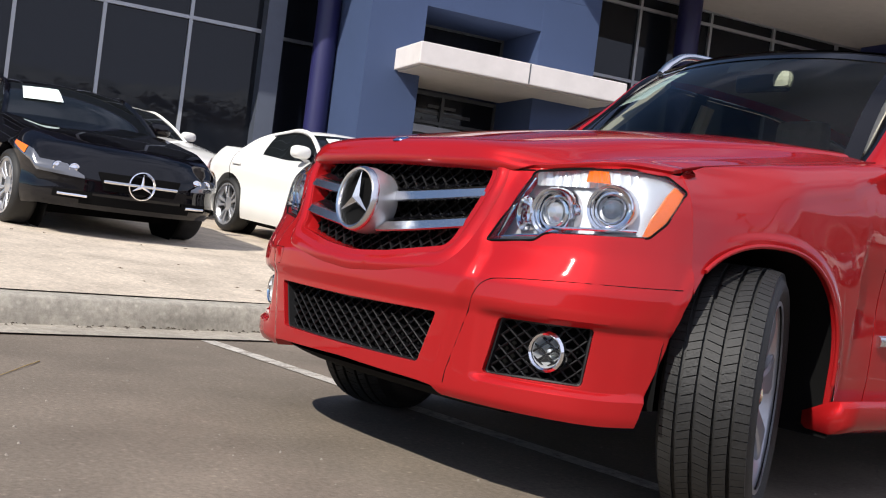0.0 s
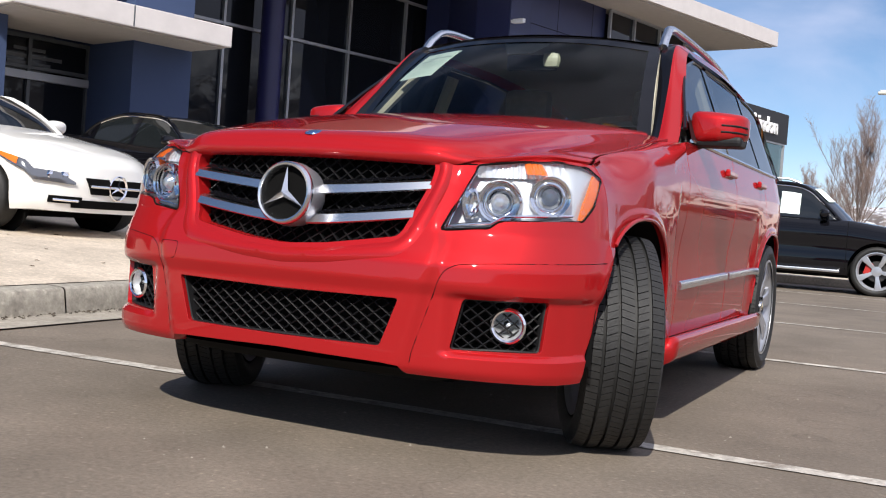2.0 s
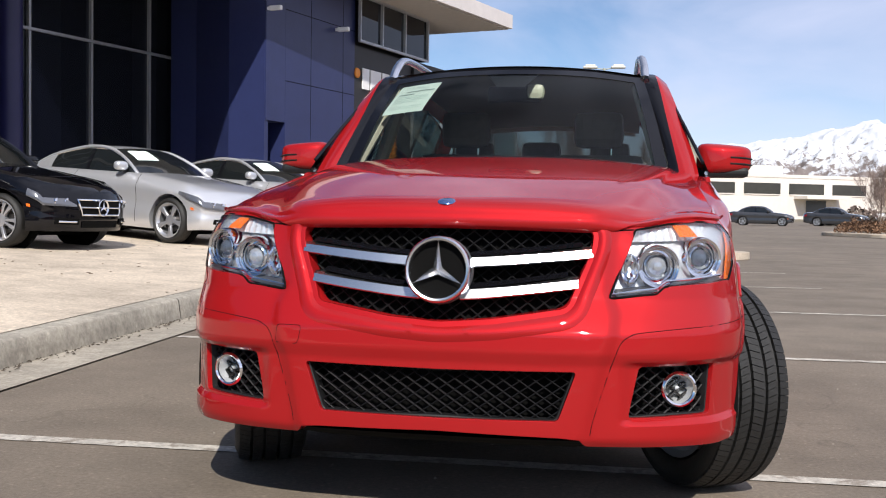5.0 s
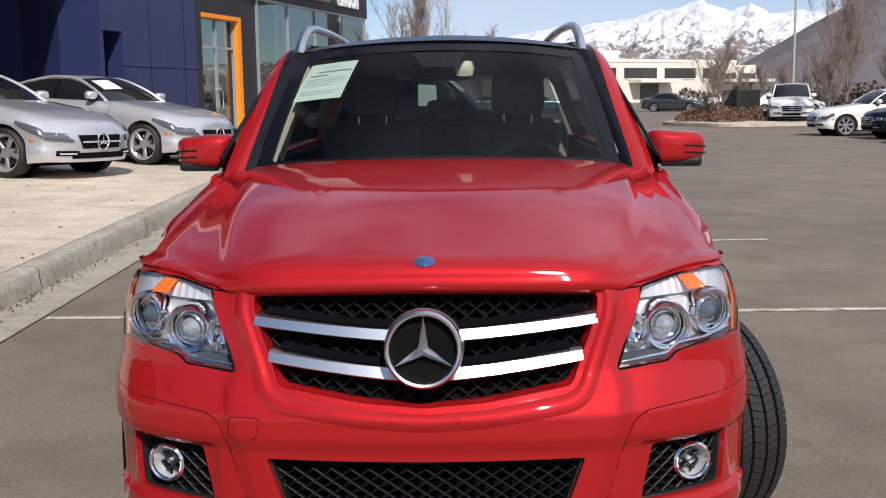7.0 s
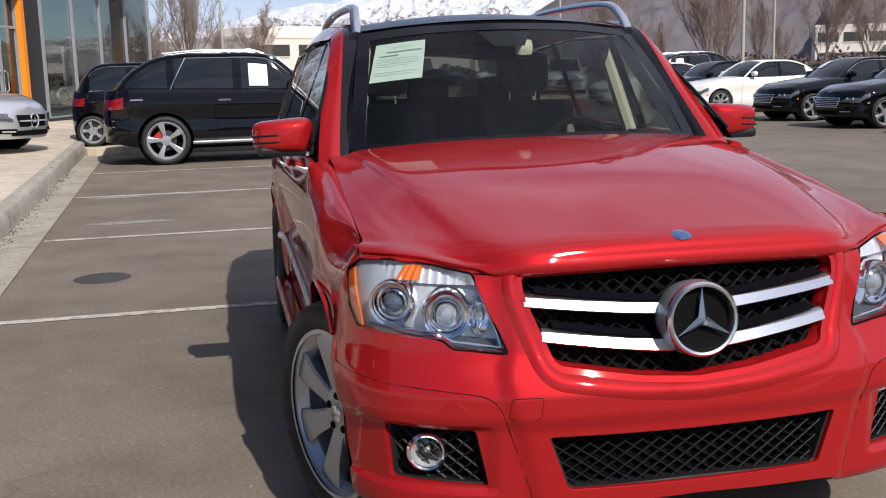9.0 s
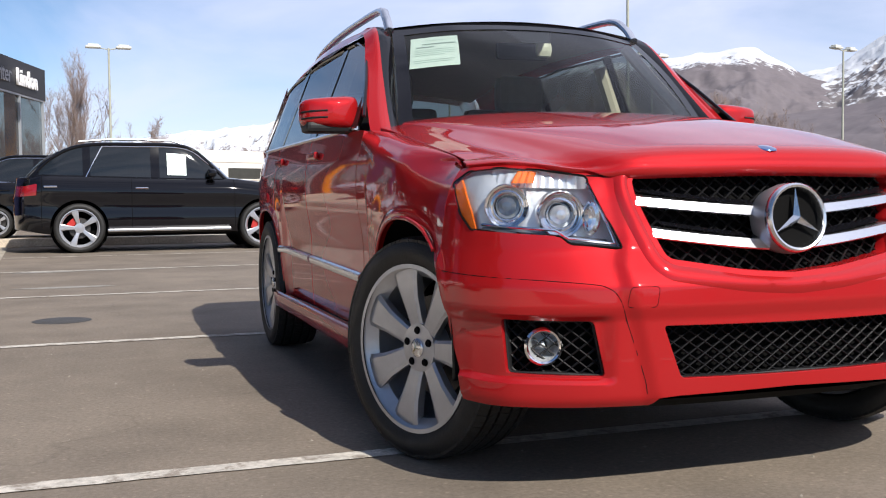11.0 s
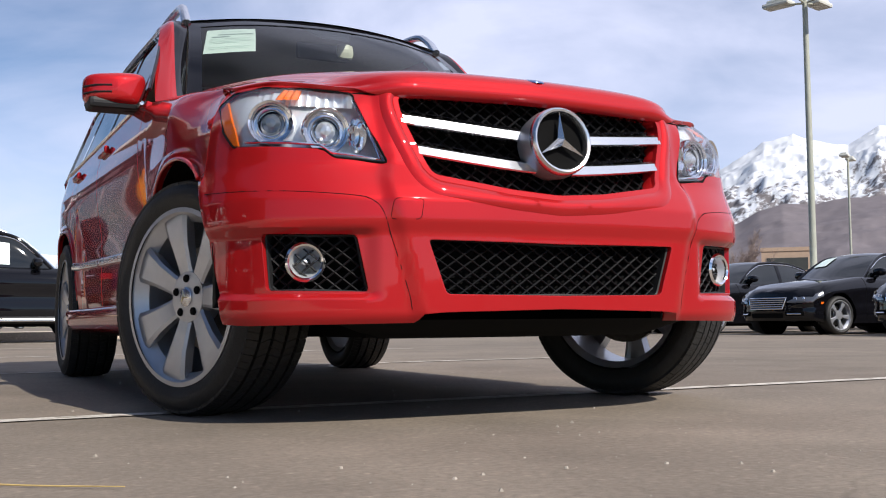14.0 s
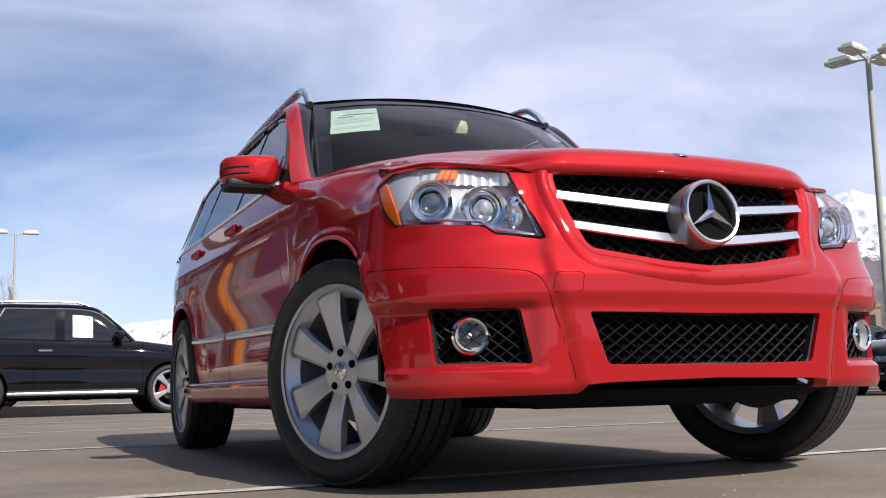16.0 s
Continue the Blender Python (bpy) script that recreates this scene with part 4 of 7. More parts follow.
# ---- the red compact SUV ----
NOSE = [(0, -0.790), (0.2, -0.787), (0.4, -0.770), (0.55, -0.742), (0.68, -0.690), (0.79, -0.615), (0.855, -0.520), (0.887, -0.430), (0.900, -0.346)]
INSET = [(0.25, 0.030), (0.272, 0.016), (0.288, 0.004), (0.300, 0.0), (0.51, 0.0), (0.545, -0.010), (0.60, -0.006), (0.635, 0.012), (0.70, 0.050), (0.76, 0.070), (0.84, 0.088), (0.94, 0.118)]
ARCH_R, WB = 0.415, 2.755


def arch_d(y, z):
    """Distance from the nearer wheel's middle, measured so that the arch has a flattened top."""
    dy = min(abs(y), abs(y - WB))
    return (dy**2.35 + abs(z - 0.36) ** 2.35) ** (1 / 2.35)


def flare(y, z):
    """How far the arch's band stands proud of the side."""
    d = arch_d(y, z)
    a, b = (min(1.0, max(0.0, (e - d) / w)) for e, w in ((0.456, 0.020), (0.62, 0.20)))
    return 0.008 * a * a * (3 - 2 * a) + 0.009 * b * b * (3 - 2 * b)


_walk = [Vector(spline([(a, b, 0) for a, b in NOSE], k / 200)) for k in range(201)]
_arc = np.r_[0, np.cumsum([(_walk[k + 1] - _walk[k]).length for k in range(200)])]
NOSE_LEN = float(_arc[-1])


def nose(s, z, depth=0.0):
    """A place on the front skin: s along it from the middle, height z, depth behind the skin."""
    sign, s = (1 if s >= 0 else -1), min(abs(s), NOSE_LEN)
    k = int(np.clip(np.searchsorted(_arc, s), 1, 200))
    f = (s - _arc[k - 1]) / (_arc[k] - _arc[k - 1])
    p = _walk[k - 1].lerp(_walk[k], f)
    d = (_walk[k] - _walk[k - 1]).normalized()
    out = Vector((-d.y, d.x, 0)) * -1
    turn = lerp_table([(0, 1.0), (0.55, 1.0), (0.9, 0.5), (1.1, 0.34)], s)
    corner = min(1.0, max(0.0, (s - 0.80) / 0.25))
    corner = corner * corner * (3 - 2 * corner)
    over = min(1.0, max(0.0, (s - 0.50) / 0.22))
    over = over * over * (3 - 2 * over)
    crown = lerp_table([(0.82, 0.0), (0.86, 0.010), (0.89, 0.030), (0.915, 0.056), (0.935, 0.084), (0.95, 0.105)], z) * over * lerp_table([(0.86, 1.0), (1.04, 0.56), (1.13, 0.52)], s)
    # the middle section stands proud of the corner panels, from the hood's corner down to the lower edge
    step = (s - lerp_table([(0.28, 0.428), (0.40, 0.452), (0.50, 0.476), (0.58, 0.502), (0.66, 0.516), (0.72, 0.497), (0.90, 0.520)], z)) / 0.016
    step = 0.013 * min(1.0, max(0.0, 0.5 + 0.5 * step)) * lerp_table([(0.68, 1.0), (0.76, 0.45), (0.90, 0.5)], z)
    step *= lerp_table([(0.52, 1.0), (0.95, 0.3)], s)
    shelf = 0.017 * lerp_table([(0.340, 0.0), (0.352, 1.0), (0.506, 1.0), (0.524, 0.0)], z) * lerp_table([(0.53, 0.0), (0.57, 1.0), (0.93, 1.0), (1.06, 0.35)], s)
    p = p - out * (lerp_table(INSET, z) * turn + crown + step + shelf + depth)
    p.x += flare(p.y, z) * corner * max(0.0, 1 - depth / 0.05) * lerp_table([(0.30, 0.15), (0.50, 0.25), (0.64, 0.8), (0.72, 1.0)], z)
    return Vector((sign * p.x, p.y, z))


def wrapped(me, lift=0.0):
    """Takes a flat shape (s, depth, z) onto the front skin."""
    for v in me.vertices:
        v.co = nose(v.co.x, v.co.z, v.co.y - lift)
    me.update()
    me.polygons.foreach_set("use_smooth", [True] * len(me.polygons))
    me.set_sharp_from_angle(angle=radians(32))
    return me


GRILLE = [(-0.458, 0.893), (-0.452, 0.845), (-0.375, 0.672), (-0.15, 0.637), (0, 0.626), (0.15, 0.637), (0.375, 0.672), (0.452, 0.845), (0.458, 0.893), (0, 0.905)]
LOWER = [(-0.402, 0.493), (-0.352, 0.350), (0, 0.346), (0.352, 0.350), (0.402, 0.493), (0, 0.489)]
FOG = [(0.592, 0.506), (0.862, 0.510), (0.845, 0.362), (0.560, 0.357)]
LAMP = [(0.500, 0.700), (0.655, 0.713), (0.685, 0.735), (0.985, 0.752), (1.035, 0.793), (1.114, 0.884), (1.066, 0.916), (0.94, 0.925), (0.76, 0.917), (0.605, 0.898)]


def crest(s):
    """Upper edge of the front skin, where the hood begins."""
    return lerp_table([(0, 0.914), (0.46, 0.908), (0.52, 0.903), (0.605, 0.906), (0.76, 0.924), (0.93, 0.932), (1.045, 0.929), (1.13, 0.926)], abs(s))


def hem(s):
    """Lower edge of the front skin: raised in the middle, lower on the corner panels."""
    return lerp_table([(0, 0.309), (0.36, 0.302), (0.415, 0.297), (0.432, 0.275), (0.9, 0.270), (1.12, 0.280)], abs(s))


def flip(poly):
    return [(-a, b) for a, b in poly][::-1]


def wheel(parent, tyre_r=0.36, rim_r=0.270, width=0.235, spokes=7, m=None, tread=True, alloy=None, name="wheel", fine=True, twin=False, caliper=None):
    """A wheel whose outer face looks along -x, its hub at the origin."""
    alloy = alloy or ALLOY
    w = width / 2
    root = new(name)
    root.empty_display_size = 0.1
    root.parent = parent
    if m is not None:
        root.matrix_basis = m
    r = tyre_r
    prof = [(rim_r - 0.004, -w + 0.012), (rim_r + 0.006, -w + 0.004), (rim_r + 0.03, -w - 0.006), (r - 0.045, -w - 0.008), (r - 0.018, -w + 0.006), (r - 0.006, -w + 0.022)]
    prof2 = prof + [(r - (0.015 if tread else 0), -w * 0.6), (r - (0.015 if tread else 0), w * 0.6)] + [(a, -b) for a, b in prof[::-1]]
    n = 64 if fine else 36
    part("tyre", lathe(prof2, n, sharp=50), RUBBER, root)
    if tread:
        verts, faces = [], []
        bands = [(-0.112, -0.076), (-0.065, -0.031), (-0.020, 0.020), (0.031, 0.065), (0.076, 0.112)]
        for b, (h0, h1) in enumerate(bands):
            h0, h1 = h0 * width / 0.235, h1 * width / 0.235
            k = 96
            for i in range(k):
                c0, c1 = 2 * math.pi * (i + 0.03 + 0.4 * (b % 2)) / k, 2 * math.pi * (i + (0.955 if i % 2 else 0.90) + 0.4 * (b % 2)) / k
                lean = 0.034 * (-1 if b % 2 else 1) if 0 < b < 4 else 0.01
                o = len(verts)
                for rr in (r - 0.012, r):
                    for h, c in ((h0, c0), (h1, c0 + lean), (h1, c1 + lean), (h0, c1)):
                        drop = 0.010 * max(0, (abs(h) - 0.085) / 0.03) if rr == r else 0.006
                        q = rr - drop
                        verts.append((h, q * math.cos(c), q * math.sin(c)))
                faces += [(o + 4, o + 5, o + 6, o + 7), (o, o + 1, o + 5, o + 4), (o + 1, o + 2, o + 6, o + 5), (o + 2, o + 3, o + 7, o + 6), (o + 3, o, o + 4, o + 7)]
        tr = part("tread", shape(verts, faces, False), RUBBER, root)
        tr["kind"] = "stuff"
    # rim: barrel, flange, spokes, hub
    barrel = lathe([(rim_r - 0.012, w - 0.01), (rim_r - 0.035, w - 0.03), (rim_r - 0.04, -w + 0.05), (rim_r - 0.016, -w + 0.022), (rim_r, -w + 0.010), (rim_r + 0.002, -w + 0.003), (rim_r - 0.012, -w + 0.002)], n)
    rim = part("rim", barrel, alloy, root)
    part("brake_disc", lathe([(0.03, -0.01), (0.165, -0.01), (0.165, 0.012), (0.03, 0.012)], 32), mat_cache("disc"), root)
    face = -w + 0.03
    one_v, one_f = [], []
    for a, half, h, lip in ((0.045, 0.030, face + 0.012, 0.03), (0.09, 0.031, face + 0.004, 0.035), (0.16, 0.040, face - 0.006, 0.04), (0.215, 0.054, face - 0.010, 0.04), (rim_r - 0.014, 0.066, face - 0.008, 0.03)):
        a, half = a * rim_r / 0.262, half * (7 / spokes if fine else 0.46 if twin else 0.80) * rim_r / 0.262
        one_v += [(h + lip, -half * 0.8, a), (h + 0.006, -half, a), (h, -half * 0.72, a), (h, half * 0.72, a), (h + 0.006, half, a), (h + lip, half * 0.8, a)]
    for k in range(4):
        for j in range(5):
            a = k * 6 + j
            one_f.append((a, a + 1, a + 7, a + 6))
    spoke = shape(one_v, one_f, sharp=14)
    if caliper:
        part("brake_caliper", joined(box(0.05, 0.10, 0.20, 0, 0, 0, 0.015)), caliper, root, "red brake caliper", m=Matrix.Translation((-0.02, 0.135, -0.10)))
    for k in [q + d for q in range(spokes) for d in ((-0.17, 0.17) if twin else (0.0,))]:
        part("spoke", spoke, alloy, rim, m=Matrix.Rotation(2 * math.pi * (k + 0.15) / spokes, 4, "X"))
    part("hub", lathe([(0.0, face + 0.002), (0.05, face + 0.003), (0.078, face + 0.006), (0.082, face + 0.03), (0.06, w)], 32), alloy, rim)
    if fine:
        nut = lathe([(0.0, -0.004), (0.010, -0.004), (0.013, 0.0), (0.013, 0.02)], 8)
        for k in range(5):
            c = 2 * math.pi * (k + 0.5) / 5
            part("wheel_bolt", nut, CAVITY, rim, m=Matrix.Translation((face + 0.001, 0.056 * math.cos(c), 0.056 * math.sin(c))))
        capm = lathe([(0.0, -0.006), (0.022, -0.005), (0.030, 0.0), (0.031, 0.01)], 24)
        cc = part("centre_cap", capm, SATIN, rim, "pale metal centre cap with a three-pointed emblem", m=Matrix.Translation((face - 0.002, 0, 0)))
        part("cap_emblem", star_mesh(0.024, 0.005), mat_cache("gold"), cc, m=Matrix.Translation((-0.006, 0, 0)) @ Matrix.Rotation(math.pi / 2, 4, "Z") @ Matrix.Rotation(math.pi, 4, "Z"))
    return root


_made = {}


def mat_cache(key):
    if key not in _made:
        _made[key] = {
            "disc": lambda: mat("brake_steel", (0.09, 0.085, 0.08), 0.4, metal=0.9, grain=60),
            "gold": lambda: mat("pale_gold", (0.72, 0.6, 0.36), 0.3, metal=0.8),
        }[key]()
    return _made[key]


def star_mesh(r, depth):
    """A three-pointed emblem of radius r in the xz plane, its ridge towards -y."""
    verts, faces = [(0, -depth, 0), (0, depth, 0)], []
    for k in range(3):
        c = math.pi / 2 + 2 * math.pi * k / 3
        for a, rr in ((c, r), (c + math.pi / 3, r * 0.17)):
            verts.append((rr * math.cos(a), 0.0, rr * math.sin(a)))
    for k in range(6):
        a, b = 2 + k, 2 + (k + 1) % 6
        faces += [(0, a, b), (1, b, a)]
    return shape(verts, faces, False)


def lattice(poly, step, slopes, depth, r, lift=0.0):
    """Crossing thin bars clipped to a polygon of the front skin."""
    verts, faces = [], []
    for sl, ph in slopes:
        for a, b in hatch(poly, step, sl, ph):
            n = max(2, int((b - a).length / 0.05))
            rings = []
            d = (b - a).normalized()
            nr = Vector((-d.y, d.x)) * r
            for k in range(n + 1):
                q = a + (b - a) * k / n
                o = len(verts)
                for sx, dd in ((1, 0.0), (0, -r * 0.9), (-1, 0.0), (0, 0.018)):
                    e = q + nr * sx
                    verts.append(nose(e.x, e.y, depth + dd))
                rings.append(o)
            for o, p in zip(rings, rings[1:]):
                for j in range(4):
                    faces.append((o + j, o + (j + 1) % 4, p + (j + 1) % 4, p + j))
    return shape(verts, faces, False)


def skin_patch(poly, depth, n=26):
    """A sheet on the front skin over a polygon, at a depth behind it."""
    xs, zs = [a for a, _ in poly], [b for _, b in poly]
    x0, x1, z0, z1 = min(xs), max(xs), min(zs), max(zs)
    flat = shape(*grid(lambda u, v: (x0 - 0.01 + (x1 - x0 + 0.02) * u, 0.0, z0 - 0.01 + (z1 - z0 + 0.02) * v), n, max(6, n // 2)))
    return wrapped(flat, -depth)


def clipped_patch(poly, depth, thick=0.004, n=30):
    """The same, cut to the polygon's outline, with a thickness."""
    xs, zs = [a for a, _ in poly], [b for _, b in poly]
    x0, x1, z0, z1 = min(xs) - 0.01, max(xs) + 0.01, min(zs) - 0.01, max(zs) + 0.01
    slab = sheet(lambda u, v: (x0 + (x1 - x0) * u, 0.0, z0 + (z1 - z0) * v), n, max(6, n // 2), thick=thick)
    keep = prism(poly, -0.5, 0.5)
    a = new("cut_body", slab)
    t = new("cut_tool", keep)
    mod = a.modifiers.new("cut", "BOOLEAN")
    mod.operation, mod.object, mod.solver = "INTERSECT", t, "EXACT"
    bpy.context.view_layer.update()
    out = bpy.data.meshes.new_from_object(a.evaluated_get(bpy.context.evaluated_depsgraph_get()))
    bpy.data.objects.remove(a)
    bpy.data.objects.remove(t)
    return wrapped(out, -depth)


def side_x(y, z):
    """Half width of the body's side."""
    x = 0.897 - lerp_table([(0.30, 0.040), (0.42, 0.028), (0.60, 0.014), (0.80, 0.0), (0.90, -0.002), (0.97, 0.003), (1.03, 0.018), (1.12, 0.040)], z)
    x += flare(y, z)
    x -= 0.016 * math.exp(-(((z - 0.66) / 0.14) ** 2)) * (1 if 0.5 < y < 2.3 else 0)
    x -= 0.10 * max(0, (y - 2.9) / 0.7) ** 2
    front_end = min(1.0, max(0.0, -y / 0.35)) ** 1.5
    x -= front_end * lerp_table(INSET, z) * 0.34 - front_end * 0.003
    return x


def side_bottom(y, low=0.335):
    for cy in (0.0, WB):
        d = abs(y - cy)
        if d < ARCH_R:
            return max(low, 0.36 + (ARCH_R**2.35 - d**2.35) ** (1 / 2.35))
    return low


def belt(y):
    return 1.105 + 0.028 * (y - 0.7) / 2.4 if y > 0.7 else lerp_table([(-0.35, 0.929), (-0.235, 0.966), (0.05, 1.013), (0.46, 1.077), (0.7, 1.105)], y)


def build_suv(m):
    car = thing("compact_suv", "glossy red compact SUV with chrome grille bars and turned front wheels", "car", m=m)
    # front skin with its openings
    L = NOSE_LEN
    flat = sheet(lambda u, v: (-L + 2 * L * u, 0.0, hem(-L + 2 * L * u) + (crest(-L + 2 * L * u) - hem(-L + 2 * L * u)) * v), 190, 80, thick=0.055)
    # thickness must lie behind the skin
    ys = [v.co.y for v in flat.vertices]
    if min(ys) < -0.01:
        flat.transform(Matrix.Diagonal((1, -1, 1, 1)))
        flat.flip_normals()
    holes = [rounded(GRILLE, 0.02), rounded(LOWER, 0.012), rounded(FOG, 0.014), flip(rounded(FOG, 0.014)), rounded(LAMP, 0.010), flip(rounded(LAMP, 0.010))]
    # the corners follow the wheel arch
    bite = [(1.20, 0.20)]
    for k in range(19):
        z = 0.20 + (0.70 - 0.20) * k / 18
        back = 0.30 * max(0.0, 0.47 - z) + (max(0.0, ARCH_R**2.35 - abs(z - 0.36) ** 2.35)) ** (1 / 2.35)
        near = min(range(201), key=lambda q: abs(_walk[q].y + max(back, 0.20)))
        bite.append((max(float(_arc[near]), 0.95), z))
    bite.append((1.20, 0.70))
    holes += [bite, flip(bite)]
    body = cut(flat, [prism(h, -0.3, 0.3) for h in holes])
    part("front_bumper", wrapped(body), RED, car)
    # raised frame round the grille
    ring = []
    corners = [Vector(q) for q in rounded(GRILLE, 0.03, 5)]
    for q0, q1 in zip(corners, corners[1:] + corners[:1]):
        k = max(1, math.ceil((q1 - q0).length / 0.014))
        ring += [q0.lerp(q1, i / k) for i in range(k)]
    verts, faces = [], []
    prof = [(0.0, 0.05), (0.0, 0.016), (0.010, 0.004), (0.022, -0.005), (0.032, -0.0085), (0.044, -0.0065), (0.058, -0.001), (0.070, 0.006), (0.082, 0.018)]
    for k, q0 in enumerate(ring):
        d = (ring[(k + 1) % len(ring)] - ring[k - 1]).normalized()
        off = Vector((-d.y, d.x))
        if off @ (q0 - Vector((0, 0.78))) < 0:
            off = -off
        for a, d in prof:
            q = q0 + off * a
            verts.append(nose(q.x, min(q.y, 0.910), d))
    n = len(prof)
    for i in range(len(ring)):
        for j in range(n - 1):
            a, b = i * n, ((i + 1) % len(ring)) * n
            faces.append((a + j, b + j, b + j + 1, a + j + 1))
    part("grille_surround", shape(verts, faces, sharp=45), RED, car)
    # grille mesh, bars, emblem
    gr = part("grille", skin_patch(GRILLE, 0.075), CAVITY, car, "black honeycomb grille behind two chrome bars")
    part("grille_mesh", lattice([(a * 0.995, b) for a, b in GRILLE], 0.030, ((0.75, 0), (-0.75, 0.01)), 0.045, 0.0026), MESH_BLACK, gr)
    for z_out, z_in, half in ((0.826, 0.792, 0.452), (0.738, 0.700, 0.408)):
        for sgn in (1, -1):
            def bar(u, v, sgn=sgn, z_out=z_out, z_in=z_in, half=half):
                s = 0.06 + (half - 0.06) * u
                z = z_in + (z_out - z_in) * (u**1.25)
                tall = 0.026 + 0.004 * (1 - u)
                prof = [(0.034, 0.060), (0.034, 0.006), (tall, -0.004), (0.004, -0.008), (0.0, -0.002), (0.0, 0.06)]
                f = v * (len(prof) - 1)
                i = min(int(f), len(prof) - 2)
                h, d = (Vector(prof[i]).lerp(Vector(prof[i + 1]), f - i))
                d -= 0.012 * (1 - u) - 0.006
                return nose(sgn * s, z + h - 0.012, d)
            me = sheet(bar, 24, 5, flip=sgn < 0, thick=0.0, sharp=25)
            part("grille_bar", me, SATIN, gr, "bright silver grille bar")
            def shelf(u, v, sgn=sgn, z_out=z_out, z_in=z_in, half=half):
                s = 0.08 + (half - 0.11) * u
                z = z_in + (z_out - z_in) * (u**1.25)
                return nose(sgn * s, z + 0.0235 + 0.012 * v, 0.004 + 0.03 * v - 0.012 * (1 - u))
            part("bar_inlay", sheet(shelf, 16, 2, flip=sgn < 0), BLACK_GLOSS, gr)
    em = new("emblem")
    em.parent = car
    em["label"] = "chrome three-pointed emblem in a ring"
    em.matrix_basis = Matrix.Translation((0, -0.797, 0.778)) @ Matrix.Rotation(radians(-6), 4, "X") @ Matrix.Scale(0.95, 4)
    part("ring", lathe([(0.084, 0.06), (0.100, 0.055), (0.103, 0.01), (0.101, -0.004), (0.095, -0.010), (0.089, -0.008), (0.085, 0.0), (0.084, 0.02)], 64, "y", 40), SATIN, em)
    part("emblem_back", lathe([(0.0, 0.02), (0.085, 0.02)], 48, "y"), CAVITY, em)
    part("star", star_mesh(0.087, 0.016), SATIN, em)
    part("emblem_collar", lathe([(0.095, 0.02), (0.103, 0.012), (0.105, 0.045), (0.098, 0.09), (0.08, 0.10)], 48, "y"), ALLOY, em)
    # dark linings of the lower openings
    for poly in (LOWER, FOG, flip(FOG)):
        pts = [Vector(q) for q in rounded(poly, 0.012)]
        mid = sum(pts, Vector((0, 0))) / len(pts)
        lining = []
        for q0, q1 in zip(pts, pts[1:] + pts[:1]):
            k = max(1, math.ceil((q1 - q0).length / 0.03))
            lining += [q0.lerp(q1, i / k) for i in range(k)]
        verts, faces, n = [], [], len(lining)
        for q in lining:
            inward = (mid - q).normalized()
            for a, d in ((0.0012, 0.014), (0.0060, 0.016), (0.0060, 0.058)):
                verts.append(nose(q.x + inward.x * a, q.y + inward.y * a, d))
        for k in range(n):
            a, b = 3 * k, 3 * ((k + 1) % n)
            faces += [(a, a + 1, b + 1, b), (a + 1, a + 2, b + 2, b + 1)]
        part("opening_lining", shape(verts, faces), BLACK_TRIM, car)
    # lower grille and fog lamps
    lg = part("lower_grille", skin_patch(LOWER, 0.085), CAVITY, car)
    part("grille_mesh", lattice(LOWER, 0.0270, ((0.68, 0), (-0.68, 0.0)), 0.035, 0.0023), MESH_BLACK, lg)
    for sgn in (1, -1):
        fp = FOG if sgn > 0 else flip(FOG)
        fg = part("fog_lamp_grille", skin_patch(fp, 0.06, 16), CAVITY, car)
        part("grille_mesh", lattice(fp, 0.0275, ((0.72, 0), (-0.72, 0.004)), 0.030, 0.0030), MESH_BLACK, fg)
        p, q = nose(sgn * 0.730, 0.436, 0.0), nose(sgn * 0.730, 0.436, 0.1)
        d = (q - p).normalized()
        d = (d * 0.5 + Vector((0, 1, 0)) * 0.5).normalized()
        fl = new("fog_lamp")
        fl.parent = car
        fl["label"] = "round fog lamp with a chrome bezel"
        fl.matrix_basis = Matrix.Translation(p + d * 0.018) @ Vector((0, 1, 0)).rotation_difference(d).to_matrix().to_4x4()
        part("bezel", lathe([(0.041, 0.03), (0.042, -0.006), (0.047, -0.010), (0.053, -0.004), (0.054, 0.05)], 32, "y"), CHROME, fl)
        part("reflector", lathe([(0.0, 0.045), (0.015, 0.042), (0.030, 0.028), (0.042, 0.0)], 32, "y"), HOUSING, fl)
        part("bulb_shield", lathe([(0.0, 0.012), (0.007, 0.014), (0.008, 0.04)], 16, "y"), HOUSING, fl)
        part("lens", lathe([(0.0, -0.010), (0.02, -0.009), (0.042, -0.002)], 32, "y"), LENS, fl)
    # headlamps
    for sgn in (1, -1):
        lp = LAMP if sgn > 0 else flip(LAMP)
        hl = part("headlamp", sheet(lambda u, v: nose(sgn * (0.49 + 0.61 * u), 0.69 + 0.24 * v, lerp_table([(0.49, 0.07), (0.90, 0.06), (1.0, 0.022), (1.1, 0.014)], 0.49 + 0.61 * u)), 30, 14, flip=sgn < 0), HOUSING, car, "clear headlamp with two round projectors and an amber corner")
        part("cover", clipped_patch(rounded(lp, 0.011), -0.001, 0.003), LENS, hl)
        # dark lower edge of the housing and bright inner trim
        def band(z0, z1, s0, s1, d0, d1):
            return sheet(lambda u, v: nose(sgn * (s0 + (s1 - s0) * u), z0(u) + (z1(u) - z0(u)) * v, d0 + (d1 - d0) * v), 20, 3, flip=sgn < 0)
